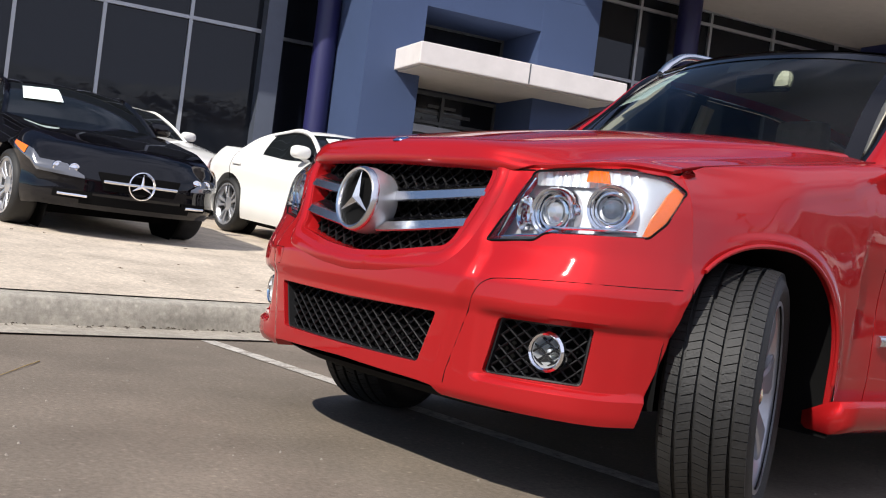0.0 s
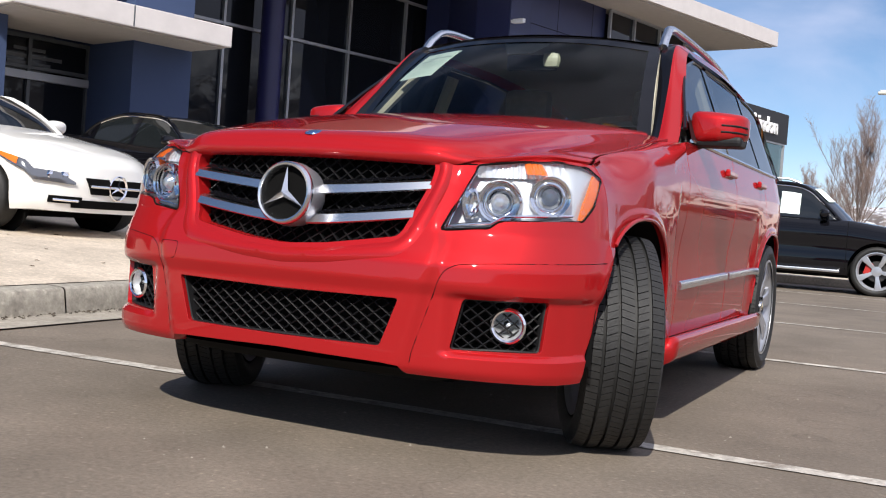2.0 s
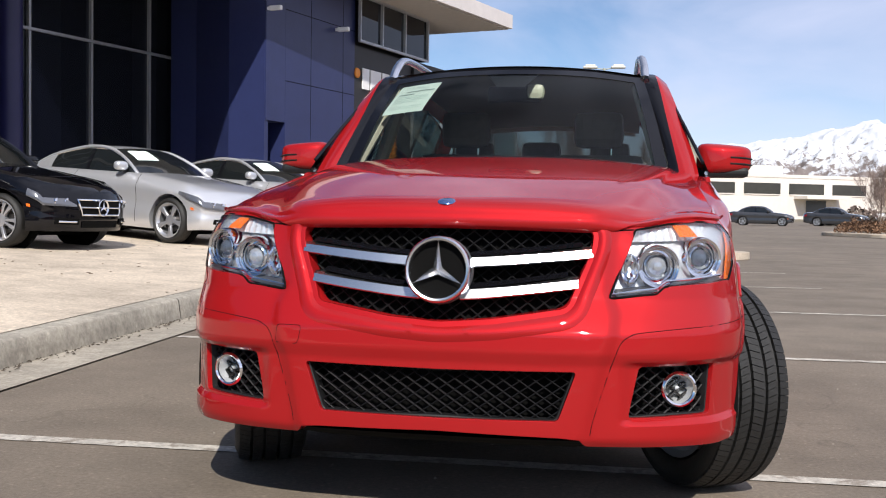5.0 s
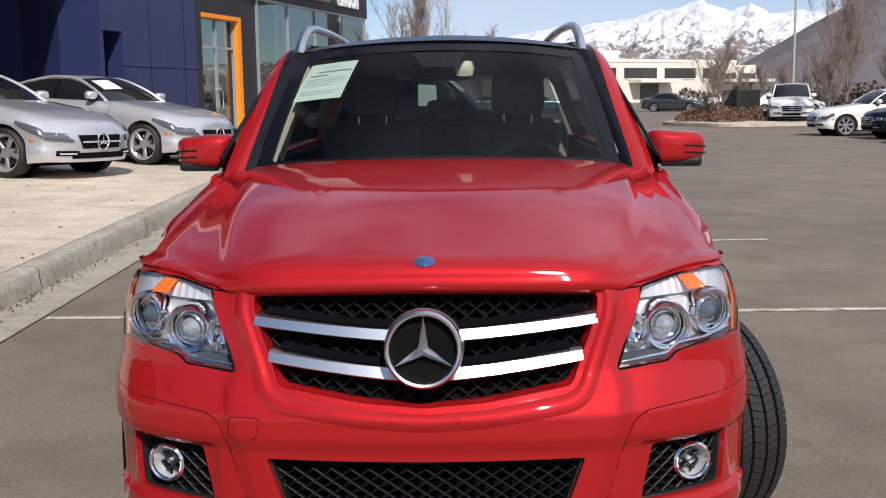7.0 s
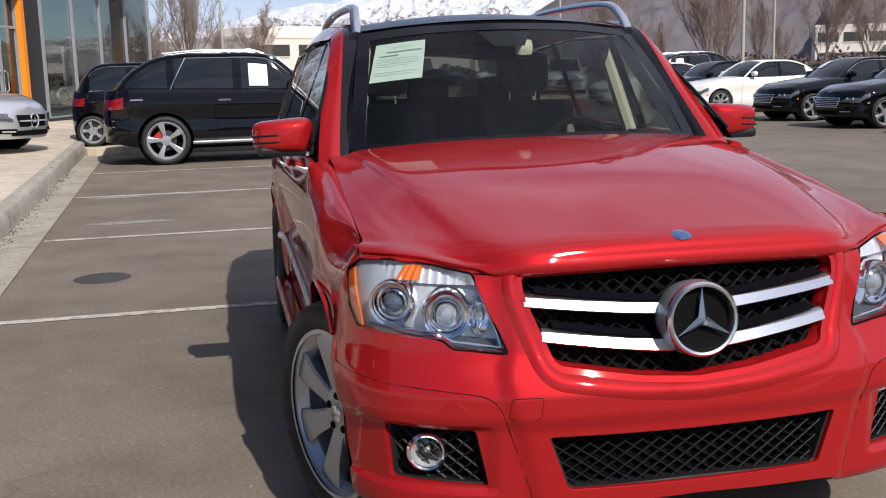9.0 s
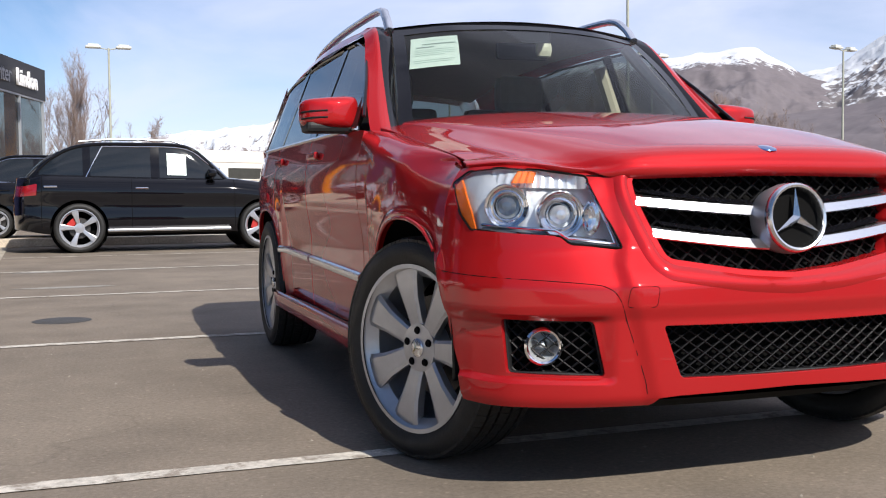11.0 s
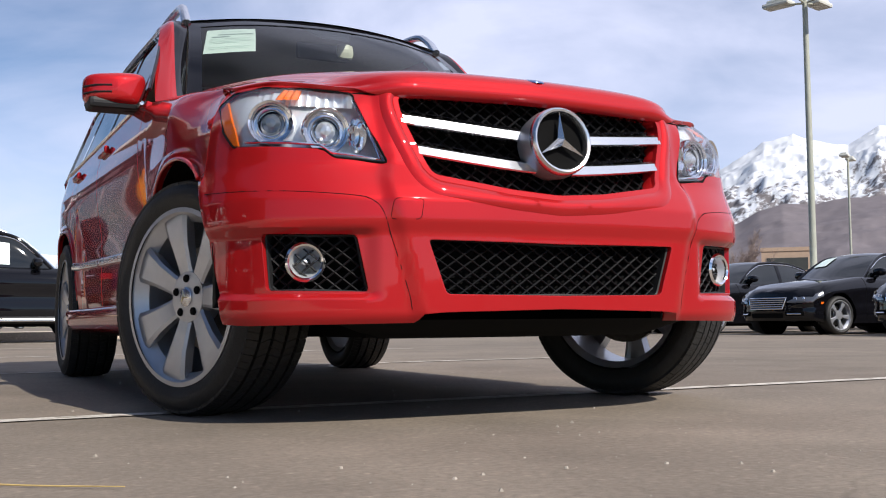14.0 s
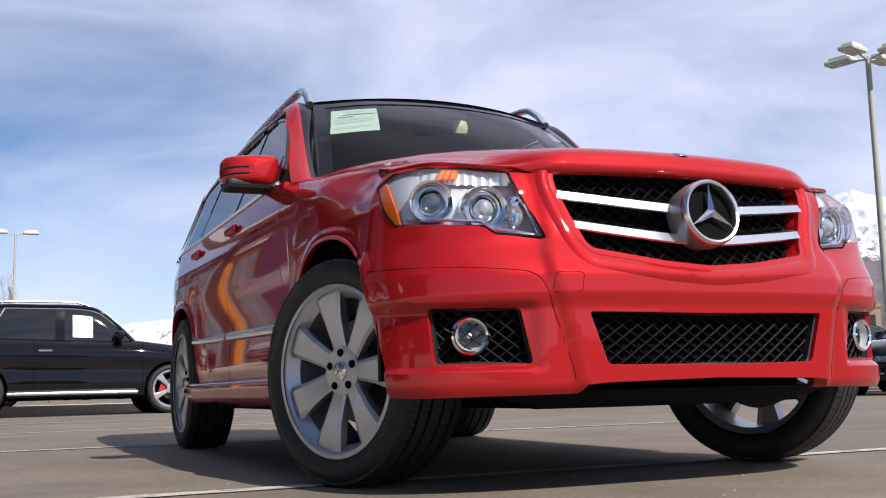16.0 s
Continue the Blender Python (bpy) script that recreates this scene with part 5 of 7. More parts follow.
        part("upper_trim", sheet(lambda u, v: nose(sgn * (0.60 + 0.44 * u), (0.862 + 0.012 * u) * (1 - v) + (0.897 + 0.030 * min(1, u * 1.6)) * v, 0.045 - 0.028 * v + 0.004 * abs(math.sin(u * 44))), 110, 3, flip=sgn < 0, sharp=30), mat_bright(), hl)
        rim_line = rounded(lp, 0.010)
        part("lamp_seal", tube([nose(a, b_, 0.001) for a, b_ in rim_line], 0.0035, 5, closed=True), CAVITY, hl)
        part("inner_edge", tube([nose(sgn * a, b_, 0.016) for a, b_ in ((0.600, 0.880), (0.555, 0.80), (0.516, 0.712), (0.60, 0.722), (0.662, 0.728), (0.70, 0.750), (0.80, 0.757), (0.955, 0.766))], 0.0045, 6), CHROME, hl)
        part("lower_trim", band(lambda u: 0.705 + 0.05 * u, lambda u: 0.722 + 0.045 * u, 0.53, 0.96, 0.012, 0.06), mat_smoke(), hl)
        part("turn_signal", clipped_patch([(sgn * a, b) for a, b in ((0.968, 0.750), (0.987, 0.752), (1.035, 0.795), (1.104, 0.876), (1.084, 0.893), (1.042, 0.864), (0.995, 0.805))], 0.005, 0.006, 18), AMBER, hl, "amber turn signal")
        part("side_marker", sheet(lambda u, v: nose(sgn * (0.775 + 0.095 * u), 0.880 + 0.034 * v, 0.012 + 0.003 * math.sin(u * 19)), 24, 4, flip=sgn < 0), AMBER, hl)
        for s, z, r, name in ((0.876, 0.816, 0.064, "outer_projector"), (0.684, 0.792, 0.066, "inner_projector")):
            p = nose(sgn * s, z, 0.03)
            d = (nose(sgn * s, z, 0.13) - p).normalized()
            d = (d * 0.45 + Vector((0, 1, 0)) * 0.55).normalized()
            mm = Matrix.Translation(p) @ Vector((0, 1, 0)).rotation_difference(d).to_matrix().to_4x4()
            ob = new(name)
            ob.parent, ob.matrix_basis = hl, mm
            part("chrome_ring", lathe([(r * 0.80, 0.02), (r * 0.83, -0.004), (r * 0.93, -0.008), (r, 0.004), (r * 1.02, 0.08)], 40, "y", 25), CHROME, ob)
            part("bowl", lathe([(r * 0.30, 0.050), (r * 0.46, 0.046), (r * 0.50, 0.034), (r * 0.60, 0.034), (r * 0.63, 0.020), (r * 0.72, 0.018), (r * 0.76, 0.004), (r * 0.81, 0.002)], 40, "y", 20), CHROME, ob)
            part("inner_ring", lathe([(r * 0.53, 0.012), (r * 0.56, 0.004), (r * 0.60, 0.006), (r * 0.60, 0.03)], 40, "y", 25), CHROME, ob)
            part("lens_eye", lathe([(0.0, -0.004), (r * 0.2, -0.001), (r * 0.40, 0.012), (r * 0.46, 0.035), (r * 0.46, 0.06)], 32, "y"), BULB if name == "inner_projector" else mat_eye(), ob)
    for sgn in (1, -1):
        p = nose(sgn * 0.585, 0.782, 0.034)
        part("park_lamp", lathe([(0.010, 0.03), (0.024, 0.024), (0.036, 0.004), (0.041, -0.004), (0.046, 0.002), (0.047, 0.05)], 28, "y", 25), CHROME, car, "small chrome-ringed park lamp", m=Matrix.Translation(p) @ Matrix.Diagonal((0.62, 1, 1.05, 1)))
    # seams of the bumper
    for sgn in (1, -1):
        line = [(1.09, 0.632), (0.95, 0.626), (0.75, 0.618), (0.60, 0.607), (0.555, 0.597), (0.525, 0.57), (0.50, 0.50), (0.455, 0.36), (0.445, 0.31)]
        pts = [spline([(a, b, 0) for a, b in line], k / 40) for k in range(41)]
        part("panel_seam", tube([nose(sgn * q.x, q.y, 0.0008) for q in pts], 0.0016, 5), CAVITY, car)
    tow = rounded([(-0.505, 0.545), (-0.425, 0.545), (-0.415, 0.60), (-0.495, 0.60)], 0.012)
    part("tow_cover_seam", tube([nose(a, b, 0.0005) for a, b in tow], 0.0011, 5, closed=True), CAVITY, car)
    # hood
    def edge(s, lip, flush):
        w = min(1.0, max(0.0, (abs(s) - 0.45) / 0.13))
        w = w * w * (3 - 2 * w)
        off = Vector((0, *lip)).lerp(Vector((0, *flush)), w)
        return tuple(nose(s, crest(s), 0.0) + off)
    along = (0.0, 0.30, 0.465, 0.612, 0.78, 0.93, 1.082)
    rows = [
        [edge(s, (0.006, -0.010), (0.000, -0.002)) for s in along],
        [edge(s, (-0.006, 0.002), (0.009, 0.0018)) for s in along],
        [edge(s, (-0.003, 0.018), (0.036, 0.0080)) for s in along],
        [(0, -0.660, 0.964), (0.30, -0.648, 0.961), (0.455, -0.625, 0.950), (0.562, -0.545, 0.930), (0.668, -0.435, 0.942), (0.737, -0.372, 0.9480), (0.797, -0.305, 0.9430)],
        [(0, -0.540, 0.994), (0.30, -0.530, 0.991), (0.490, -0.500, 0.977), (0.588, -0.430, 0.960), (0.685, -0.325, 0.962), (0.744, -0.264, 0.9665), (0.798, -0.205, 0.9630)],
        [(0, -0.140, 1.076), (0.33, -0.130, 1.071), (0.565, -0.100, 1.052), (0.640, -0.070, 1.030), (0.708, -0.020, 1.014), (0.795, 0.050, 1.004)],
        [(0, 0.30, 1.140), (0.36, 0.32, 1.135), (0.630, 0.360, 1.109), (0.690, 0.390, 1.089), (0.735, 0.42, 1.077), (0.785, 0.46, 1.069)],
        [(0, 0.50, 1.156), (0.38, 0.53, 1.150), (0.665, 0.615, 1.126), (0.712, 0.640, 1.111), (0.750, 0.660, 1.103), (0.785, 0.68, 1.101)],
    ]
    rows = [r if len(r) == 7 else r[:5] + [tuple(Vector(r[4]).lerp(Vector(r[5]), 0.52))] + r[5:] for r in rows]
    rows = [[(-x, y_, z_) for x, y_, z_ in r[:0:-1]] + r for r in rows]
    bmh = net(rows, 56, 96, thick=0.012, sharp=50)
    if bmh.polygons[len(bmh.polygons) // 4].normal.z < 0:
        bmh.flip_normals()
    hood = part("hood", bmh, RED, car)
    for sgn in (1, -1):
        gap = [spline([r[-1] for r in rows[3:]], k / 30) for k in range(31)]
        part("hood_seam", tube([(sgn * (p.x + 0.001), p.y, p.z + 0.0005) for p in gap], 0.0024, 5), CAVITY, hood)
        part("hood_seam", tube([nose(sgn * (0.475 + 0.125 * k / 10), crest(0.475 + 0.125 * k / 10) - 0.007, -0.0004) for k in range(11)], 0.0024, 5), CAVITY, hood)
    part("hood_badge", lathe([(0.0, 0.007), (0.02, 0.006), (0.029, 0.003), (0.031, 0.0)], 28, "z"), BLUE_BADGE, hood, "small round blue badge", m=Matrix.Translation((0, -0.655, 0.9745)) @ Matrix.Rotation(radians(16), 4, "X"))
    part("washer_jet", lathe([(0.0, 0.008), (0.010, 0.007), (0.013, 0.0)], 12, "z"), BLACK_TRIM, hood, m=Matrix.Translation((0.22, 0.30, 1.137)))

    # sides: fender, doors, quarter, each with its own gap
    def side(y0, y1, ny, nz, low=0.335, fender=False):
        def at(u, v):
            y = y0 + (y1 - y0) * u
            zb, zt = side_bottom(y, low), belt(y)
            if fender:
                join = min(1.0, max(0.0, (0.12 - y) / 0.46))
                join = join * join * (3 - 2 * join)
                deep = lerp_table([(-0.336, 0.095), (-0.10, 0.125), (0.35, 0.105), (0.64, 0.045)], y)
                z1 = zt - deep
                xe = lerp_table([(-0.35, 0.800), (-0.20, 0.794), (0.05, 0.788), (0.46, 0.778), (0.64, 0.800)], y)
                if v < 0.66:
                    z = zb + (z1 - zb) * v / 0.66
                    x = side_x(y, z)
                else:
                    c = (v - 0.66) / 0.34 * math.pi / 2
                    xs = side_x(y, z1)
                    out = math.cos(c) ** 0.86 if v < 1 else 0.0
                    z, x = z1 + deep * math.sin(c) ** 0.86 + 0.004 * (1 - 0.7 * join) * math.sin(math.pi * min(1, out * 1.3)), xe + (xs - xe) * out
                return (x + (nose(NOSE_LEN, z).x - x) * join, y, z)
            z = zb + (zt - zb) * v
            return (side_x(y, z), y, z)
        me = sheet(at, ny, nz, thick=0.02, sharp=40)
        return me

    panels = [("front_fender", -0.345, 0.640, 72, 44, True), ("front_door", 0.646, 1.640, 30, 22, False), ("rear_door", 1.646, 2.52, 30, 22, False), ("rear_quarter", 2.526, 3.62, 60, 40, False)]
    for name, y0, y1, ny, nz, fen in panels:
        me = side(y0, y1, ny, nz, 0.30 if name == "front_fender" else 0.335, fen)
        bm = bmesh.new()
        bm.from_mesh(me)
        bmesh.ops.recalc_face_normals(bm, faces=bm.faces)
        bm.to_mesh(me)
        bm.free()
        for sgn in (1, -1):
            ob = part(name, me if sgn > 0 else mirrored(me), RED, car)
            if "door" in name:
                yh = y1 - 0.11
                xh = side_x(yh, 1.03)
                part("handle", box(0.022, 0.20, 0.034, 0, 0, -0.017, 0.009), RED, ob, m=Matrix.Translation((sgn * (xh + 0.010), yh - 0.02, 1.036)))
                part("trim_strip", tube([(sgn * (side_x(y, 0.555) + 0.006), y, 0.535 + 0.022 * (y - 0.7)) for y in np.linspace(y0 + 0.02, min(y1 - 0.02, 2.36), 12)], 0.013, 8, flat=1.5), SATIN, ob, "satin metal trim strip")
    # sills
    sill = [(0.80, 0.30), (0.89, 0.345), (0.925, 0.352), (0.938, 0.338), (0.930, 0.272), (0.90, 0.245), (0.80, 0.25), (0.80, 0.30)]
    for sgn in (1, -1):
        def sl(u, v, sgn=sgn):
            f = v * (len(sill) - 1)
            i = min(int(f), len(sill) - 2)
            a = Vector(sill[i]).lerp(Vector(sill[i + 1]), f - i)
            y = 0.405 + (2.36 - 0.405) * u
            return (sgn * a.x, y, a.y)
        me = sheet(sl, 20, 18, flip=sgn < 0)
        bm = bmesh.new()
        bm.from_mesh(me)
        bmesh.ops.remove_doubles(bm, verts=bm.verts, dist=0.0004)
        bmesh.ops.holes_fill(bm, edges=bm.edges, sides=0)
        bm.to_mesh(me)
        bm.free()
        part("sill", me, RED, car)
    # wheel arch liners
    for cy in (0.0, WB):
        for sgn in (1, -1):
            def liner(u, v, sgn=sgn, cy=cy):
                a = math.pi * (u * 1.10 - 0.02)
                sq = lambda t: math.copysign(abs(t) ** 0.851, t)
                return (sgn * (0.50 + 0.385 * v), cy - (ARCH_R + 0.012) * sq(math.cos(a)), 0.36 + (ARCH_R + 0.012) * sq(math.sin(a)))
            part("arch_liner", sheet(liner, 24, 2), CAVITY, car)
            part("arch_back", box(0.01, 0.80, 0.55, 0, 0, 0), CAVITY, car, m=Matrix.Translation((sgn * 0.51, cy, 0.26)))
    # folded lips round the arches
    for cy, a0 in ((0.0, 0.27), (WB, 0.02)):
        pts = []
        for k in range(33):
            a = math.pi * (a0 + (0.985 - a0) * k / 32)
            y, z = cy - (ARCH_R + 0.003) * math.copysign(abs(math.cos(a)) ** 0.851, math.cos(a)), 0.36 + (ARCH_R + 0.003) * abs(math.sin(a)) ** 0.851
            pts.append(Vector((side_x(y, z) - 0.002, y, z)))
        for sgn in (1, -1):
            part("arch_lip", tube([(sgn * p.x, p.y, p.z) for p in pts], 0.007, 8), RED, car)
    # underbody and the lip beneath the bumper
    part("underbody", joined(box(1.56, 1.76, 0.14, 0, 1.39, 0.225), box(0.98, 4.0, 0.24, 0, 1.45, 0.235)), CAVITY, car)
    part("front_lip", sheet(lambda u, v: (nose(-0.70 + 1.40 * u, 0.283, 0.05 + 0.20 * v) - Vector((0, 0, 0.052 * math.sin(v * math.pi * 0.55) * min(1, 7 * u, 7 * (1 - u))))), 40, 6), CAVITY, car)
    # windscreen, black border, pillars
    base = [(-0.70, 0.735, 1.125), (-0.40, 0.610, 1.148), (0, 0.560, 1.158), (0.40, 0.610, 1.148), (0.70, 0.735, 1.125)]
    top = [(-0.590, 1.205, 1.572), (-0.32, 1.150, 1.602), (0, 1.128, 1.612), (0.32, 1.150, 1.602), (0.590, 1.205, 1.572)]

    def screen(u, v, out=0.0):
        a, b = spline(base, u), spline(top, u)
        p = a.lerp(b, v)
        n_ = Vector((0, -0.64, 0.77))
        return p + n_ * (0.030 * math.sin(v * math.pi) + out)
    part("windscreen", sheet(screen, 24, 14, thick=0.0), WINDSCREEN, car).visible_shadow = False
    for name, u0, u1, v0, v1 in (("border_left", 0.0, 0.045, 0, 1), ("border_right", 0.955, 1.0, 0, 1), ("border_top", 0.03, 0.97, 0.905, 1.0), ("border_base", 0.03, 0.97, 0.0, 0.03)):
        part("screen_border", sheet(lambda u, v, a=(u0, u1, v0, v1): screen(a[0] + (a[1] - a[0]) * u, a[2] + (a[3] - a[2]) * v, 0.003), 20, 8), BLACK_GLOSS, car)
    part("sensor_housing", sheet(lambda u, v: screen(0.5 + (u - 0.5) * (0.09 + 0.09 * v), 0.745 + 0.18 * v, -0.006), 6, 6), CABIN, car)
    # cowl with wiper
    part("cowl", sheet(lambda u, v: (spline(base, u) + Vector((0, -0.085 * (1 - v), -0.028 + 0.014 * v))), 24, 3), BLACK_TRIM, car)
    for sgn in (1, -1):
        pil = [[(0.695, 0.60, 1.058), (0.705, 0.725, 1.125), (0.650, 0.97, 1.345), (0.595, 1.20, 1.562), (0.570, 1.42, 1.622)],
               [(0.735, 0.585, 1.048), (0.740, 0.700, 1.123), (0.690, 0.955, 1.350), (0.640, 1.195, 1.572), (0.612, 1.42, 1.628)],
               [(0.780, 0.585, 1.040), (0.778, 0.680, 1.112), (0.722, 0.955, 1.345), (0.672, 1.200, 1.560), (0.648, 1.44, 1.612)],
               [(0.800, 0.60, 1.020), (0.824, 0.690, 1.098), (0.770, 0.972, 1.336), (0.704, 1.235, 1.542), (0.686, 1.45, 1.582)]]
        inner = [tuple(Vector(p).lerp(Vector(q), f)) for p, q, f in zip(pil[1], pil[2], (0.0, 0.05, 0.30, 0.45, 0.50))]
        me = net([pil[0], [tuple(Vector(p).lerp(Vector(q), 0.5) + Vector((0, -0.002, 0.002))) for p, q in zip(pil[0], inner)], inner], 4, 24, sharp=60)
        part("pillar_seal", me if sgn > 0 else mirrored(me), BLACK_GLOSS, car)
        pil = [inner] + pil[2:]
        me = net(pil, 12, 24, sharp=60)
        part("pillar", me if sgn > 0 else mirrored(me), RED, car)
        rail = [[(0.570, 1.40, 1.620), (0.57, 2.2, 1.640), (0.555, 3.0, 1.600), (0.53, 3.42, 1.545)],
                [(0.640, 1.40, 1.612), (0.64, 2.2, 1.630), (0.630, 3.0, 1.588), (0.60, 3.42, 1.532)],
                [(0.696, 1.38, 1.560), (0.700, 2.2, 1.564), (0.694, 3.0, 1.518), (0.666, 3.42, 1.44)]]
        me = net(rail, 8, 24, sharp=60)
        part("cant_rail", me if sgn > 0 else mirrored(me), RED, car)
        # side windows with black frames
        def win(y, z, sgn=sgn, out=0.0):
            return Vector((sgn * (0.856 - (z - 1.115) * 0.40 - 0.10 * max(0, (y - 2.9) / 0.7) ** 2 + out), y, z))
        def topz(y):
            return lerp_table([(0.67, 1.125), (0.93, 1.33), (1.16, 1.490), (1.42, 1.556), (2.2, 1.566), (2.9, 1.524), (3.2, 1.478), (3.4, 1.25)], y)
        for name, y0, y1 in (("front_window", 0.73, 1.60), ("rear_window", 1.68, 2.50), ("quarter_window", 2.58, 3.20)):
            wv = sheet(lambda u, v, a=(y0, y1): win(a[0] + (a[1] - a[0]) * u, belt(1.5) + 0.01 + (topz(a[0] + (a[1] - a[0]) * u) - 0.02 - belt(1.5) - 0.01) * v), 16, 6, flip=sgn < 0)
            part(name, wv, SIDE_GLASS, car).visible_shadow = False
            edge = [win(y, topz(y) - 0.012, out=0.002) for y in np.linspace(y0, y1, 14)]
            part("window_frame", tube(edge, 0.008, 6), BLACK_GLOSS, car)
            part("belt_trim", tube([win(y, belt(1.5) + 0.004, out=0.004) for y in (y0 + 0.05 if y0 < 1 else y0 - 0.04, (y0 + y1) / 2, y1 + 0.04)], 0.009, 6), SATIN, car, "satin belt strip")
        for y0, y1 in ((1.59, 1.69), (2.49, 2.59)):
            part("window_post", sheet(lambda u, v, a=(y0, y1): win(a[0] + (a[1] - a[0]) * u, 1.12 + (topz(a[0]) - 1.12) * v, out=0.004), 3, 8, flip=sgn < 0), BLACK_GLOSS, car)
        dpil = sheet(lambda u, v: (sgn * (0.862 - v * 0.165 - 0.05 * u), 3.18 + 0.36 * u - 0.10 * v * u, 1.10 + (0.42 - 0.03 * u) * v), 8, 10, flip=sgn < 0)
        part("rear_pillar", dpil, RED, car)
        # roof rails
        pts = [(0.600, 1.200, 1.572), (0.594, 1.275, 1.640), (0.582, 1.40, 1.690), (0.575, 1.8, 1.704), (0.57, 2.3, 1.702), (0.56, 2.75, 1.680), (0.55, 2.98, 1.645), (0.548, 3.08, 1.585)]
        pts = [spline(pts, k / 40) for k in range(41)]
        part("roof_rail", tube([(sgn * p.x, p.y, p.z) for p in pts], 0.021, 10, flat=0.8), SATIN, car, "satin silver roof rail")
        # mirror
        mir = new("mirror")
        mir.parent = car
        mir["label"] = "red wing mirror with dark lower shell and dark slots"
        mir.matrix_basis = Matrix.Translation((sgn * 0.940, 0.90, 1.175)) @ Matrix.Diagonal((sgn, 1, 1, 1))

        def shell(u, v, k=1.0):
            a, b = 2 * math.pi * u, math.pi * (v - 0.5)
            cx, cz = math.cos(a), math.sin(a)
            sq = lambda t, e: math.copysign(abs(t) ** e, t)
            x = 0.116 * sq(math.cos(b), 0.45) * sq(cx, 0.36)
            z = 0.064 * sq(math.cos(b), 0.45) * sq(cz, 0.42) * (1 - 0.14 * (x / 0.116))
            y = 0.075 * sq(math.sin(b), 0.8)
            return (x, y + 0.25 * abs(x) * (1 if x > 0 else 0.2), z + 0.008)
        me = sheet(shell, 36, 18, sharp=70)
        bm = bmesh.new()
        bm.from_mesh(me)
        bmesh.ops.recalc_face_normals(bm, faces=bm.faces)
        bm.to_mesh(me)
        bm.free()
        part("mirror_shell", me, RED, mir)
        part("lower_shell", box(0.216, 0.138, 0.042, -0.008, 0.018, -0.070, 0.016), BLACK_TRIM, mir)
        part("mirror_foot", tube([(-0.235, 0.005, -0.052), (-0.14, 0.004, -0.054), (-0.05, 0.004, -0.052), (0.03, 0.004, -0.050)], [0.046, 0.032, 0.026, 0.018], 12, flat=0.8), BLACK_TRIM, mir)
        for dz in (0.012, -0.014):
            part("mirror_slot", tube([(0.02, -0.068, dz + 0.002), (0.08, -0.050, dz), (0.114, -0.012, dz - 0.004)], 0.0055, 6, flat=0.8), BLACK_TRIM, mir)
        part("mirror_glass", box(0.20, 0.004, 0.10, 0.0, 0.088, -0.045), CHROME, mir)
        part("mirror_sail", sheet(lambda u, v: (sgn * (0.868 - 0.40 * 0.13 * v), 0.735 + 0.12 * u + 0.10 * v * (1 - u), 1.115 + 0.13 * v), 4, 4, flip=sgn < 0), BLACK_TRIM, car)
    # roof: black glass panels
    def roof(u, v):
        x = -0.60 + 1.20 * u
        y = 1.12 + (3.45 - 1.12) * v + 0.09 * (x / 0.6) ** 2 * (1 - v)
        z = lerp_table([(1.1, 1.618), (1.25, 1.640), (1.5, 1.663), (2.1, 1.674), (2.8, 1.648), (3.45, 1.565)], y) - 0.052 * (x / 0.6) ** 2
        return (x, y, z)
    part("roof", sheet(roof, 24, 24, thick=-0.0), mat("roof_glass", (0.008, 0.010, 0.018), 0.26, spec=0.25), car, "black glass roof")
    part("headliner", sheet(lambda u, v: Vector(roof(u, v)) - Vector((0, 0, 0.035)), 12, 12), mat_liner(), car)
    part("roof_spoiler", sheet(lambda u, v: (-0.58 + 1.16 * u, 3.42 + 0.20 * v, 1.568 - 0.03 * v - 0.04 * ((u - 0.5) * 2) ** 2), 12, 3, thick=0.03), RED, car)
    # tail
    part("tailgate", sheet(lambda u, v: (-0.79 + 1.58 * u, 3.60 + 0.10 * math.sin(v * math.pi) - 0.10 * ((u - 0.5) * 2) ** 2, 0.33 + 0.80 * v), 16, 10, thick=0.03), RED, car)
    part("rear_screen", sheet(lambda u, v: (-(0.78 - 0.16 * v) + (1.56 - 0.32 * v) * u, 3.58 - 0.13 * v, 1.13 + 0.40 * v), 10, 6), SIDE_GLASS, car).visible_shadow = False
    for sgn in (1, -1):
        part("tail_lamp", box(0.12, 0.10, 0.30, sgn * 0.73, 3.56, 0.84, 0.03), REDLENS, car)
    # wheels
    steer = radians(22)
    for sgn, cy, st in ((-1, 0.0, steer), (1, 0.0, radians(27)), (-1, WB, 0), (1, WB, 0)):
        hub = Matrix.Translation((sgn * (0.787 if cy or sgn < 0 else 0.800), cy, 0.36)) @ Matrix.Rotation(st, 4, "Z")
        if sgn > 0:
            hub = hub @ Matrix.Rotation(math.pi, 4, "Z")
        wheel(car, m=hub @ Matrix.Rotation(radians(20 * sgn), 4, "X"))
    # cabin
    part("dashboard", sheet(lambda u, v: (-0.72 + 1.44 * u, 0.74 + 0.42 * v, 1.115 + 0.02 * math.sin(u * math.pi) - 0.16 * max(0, v - 0.7)), 16, 8), CABIN, car)
    part("cabin_floor", box(1.5, 2.6, 0.25, 0, 2.1, 0.40), CABIN, car)
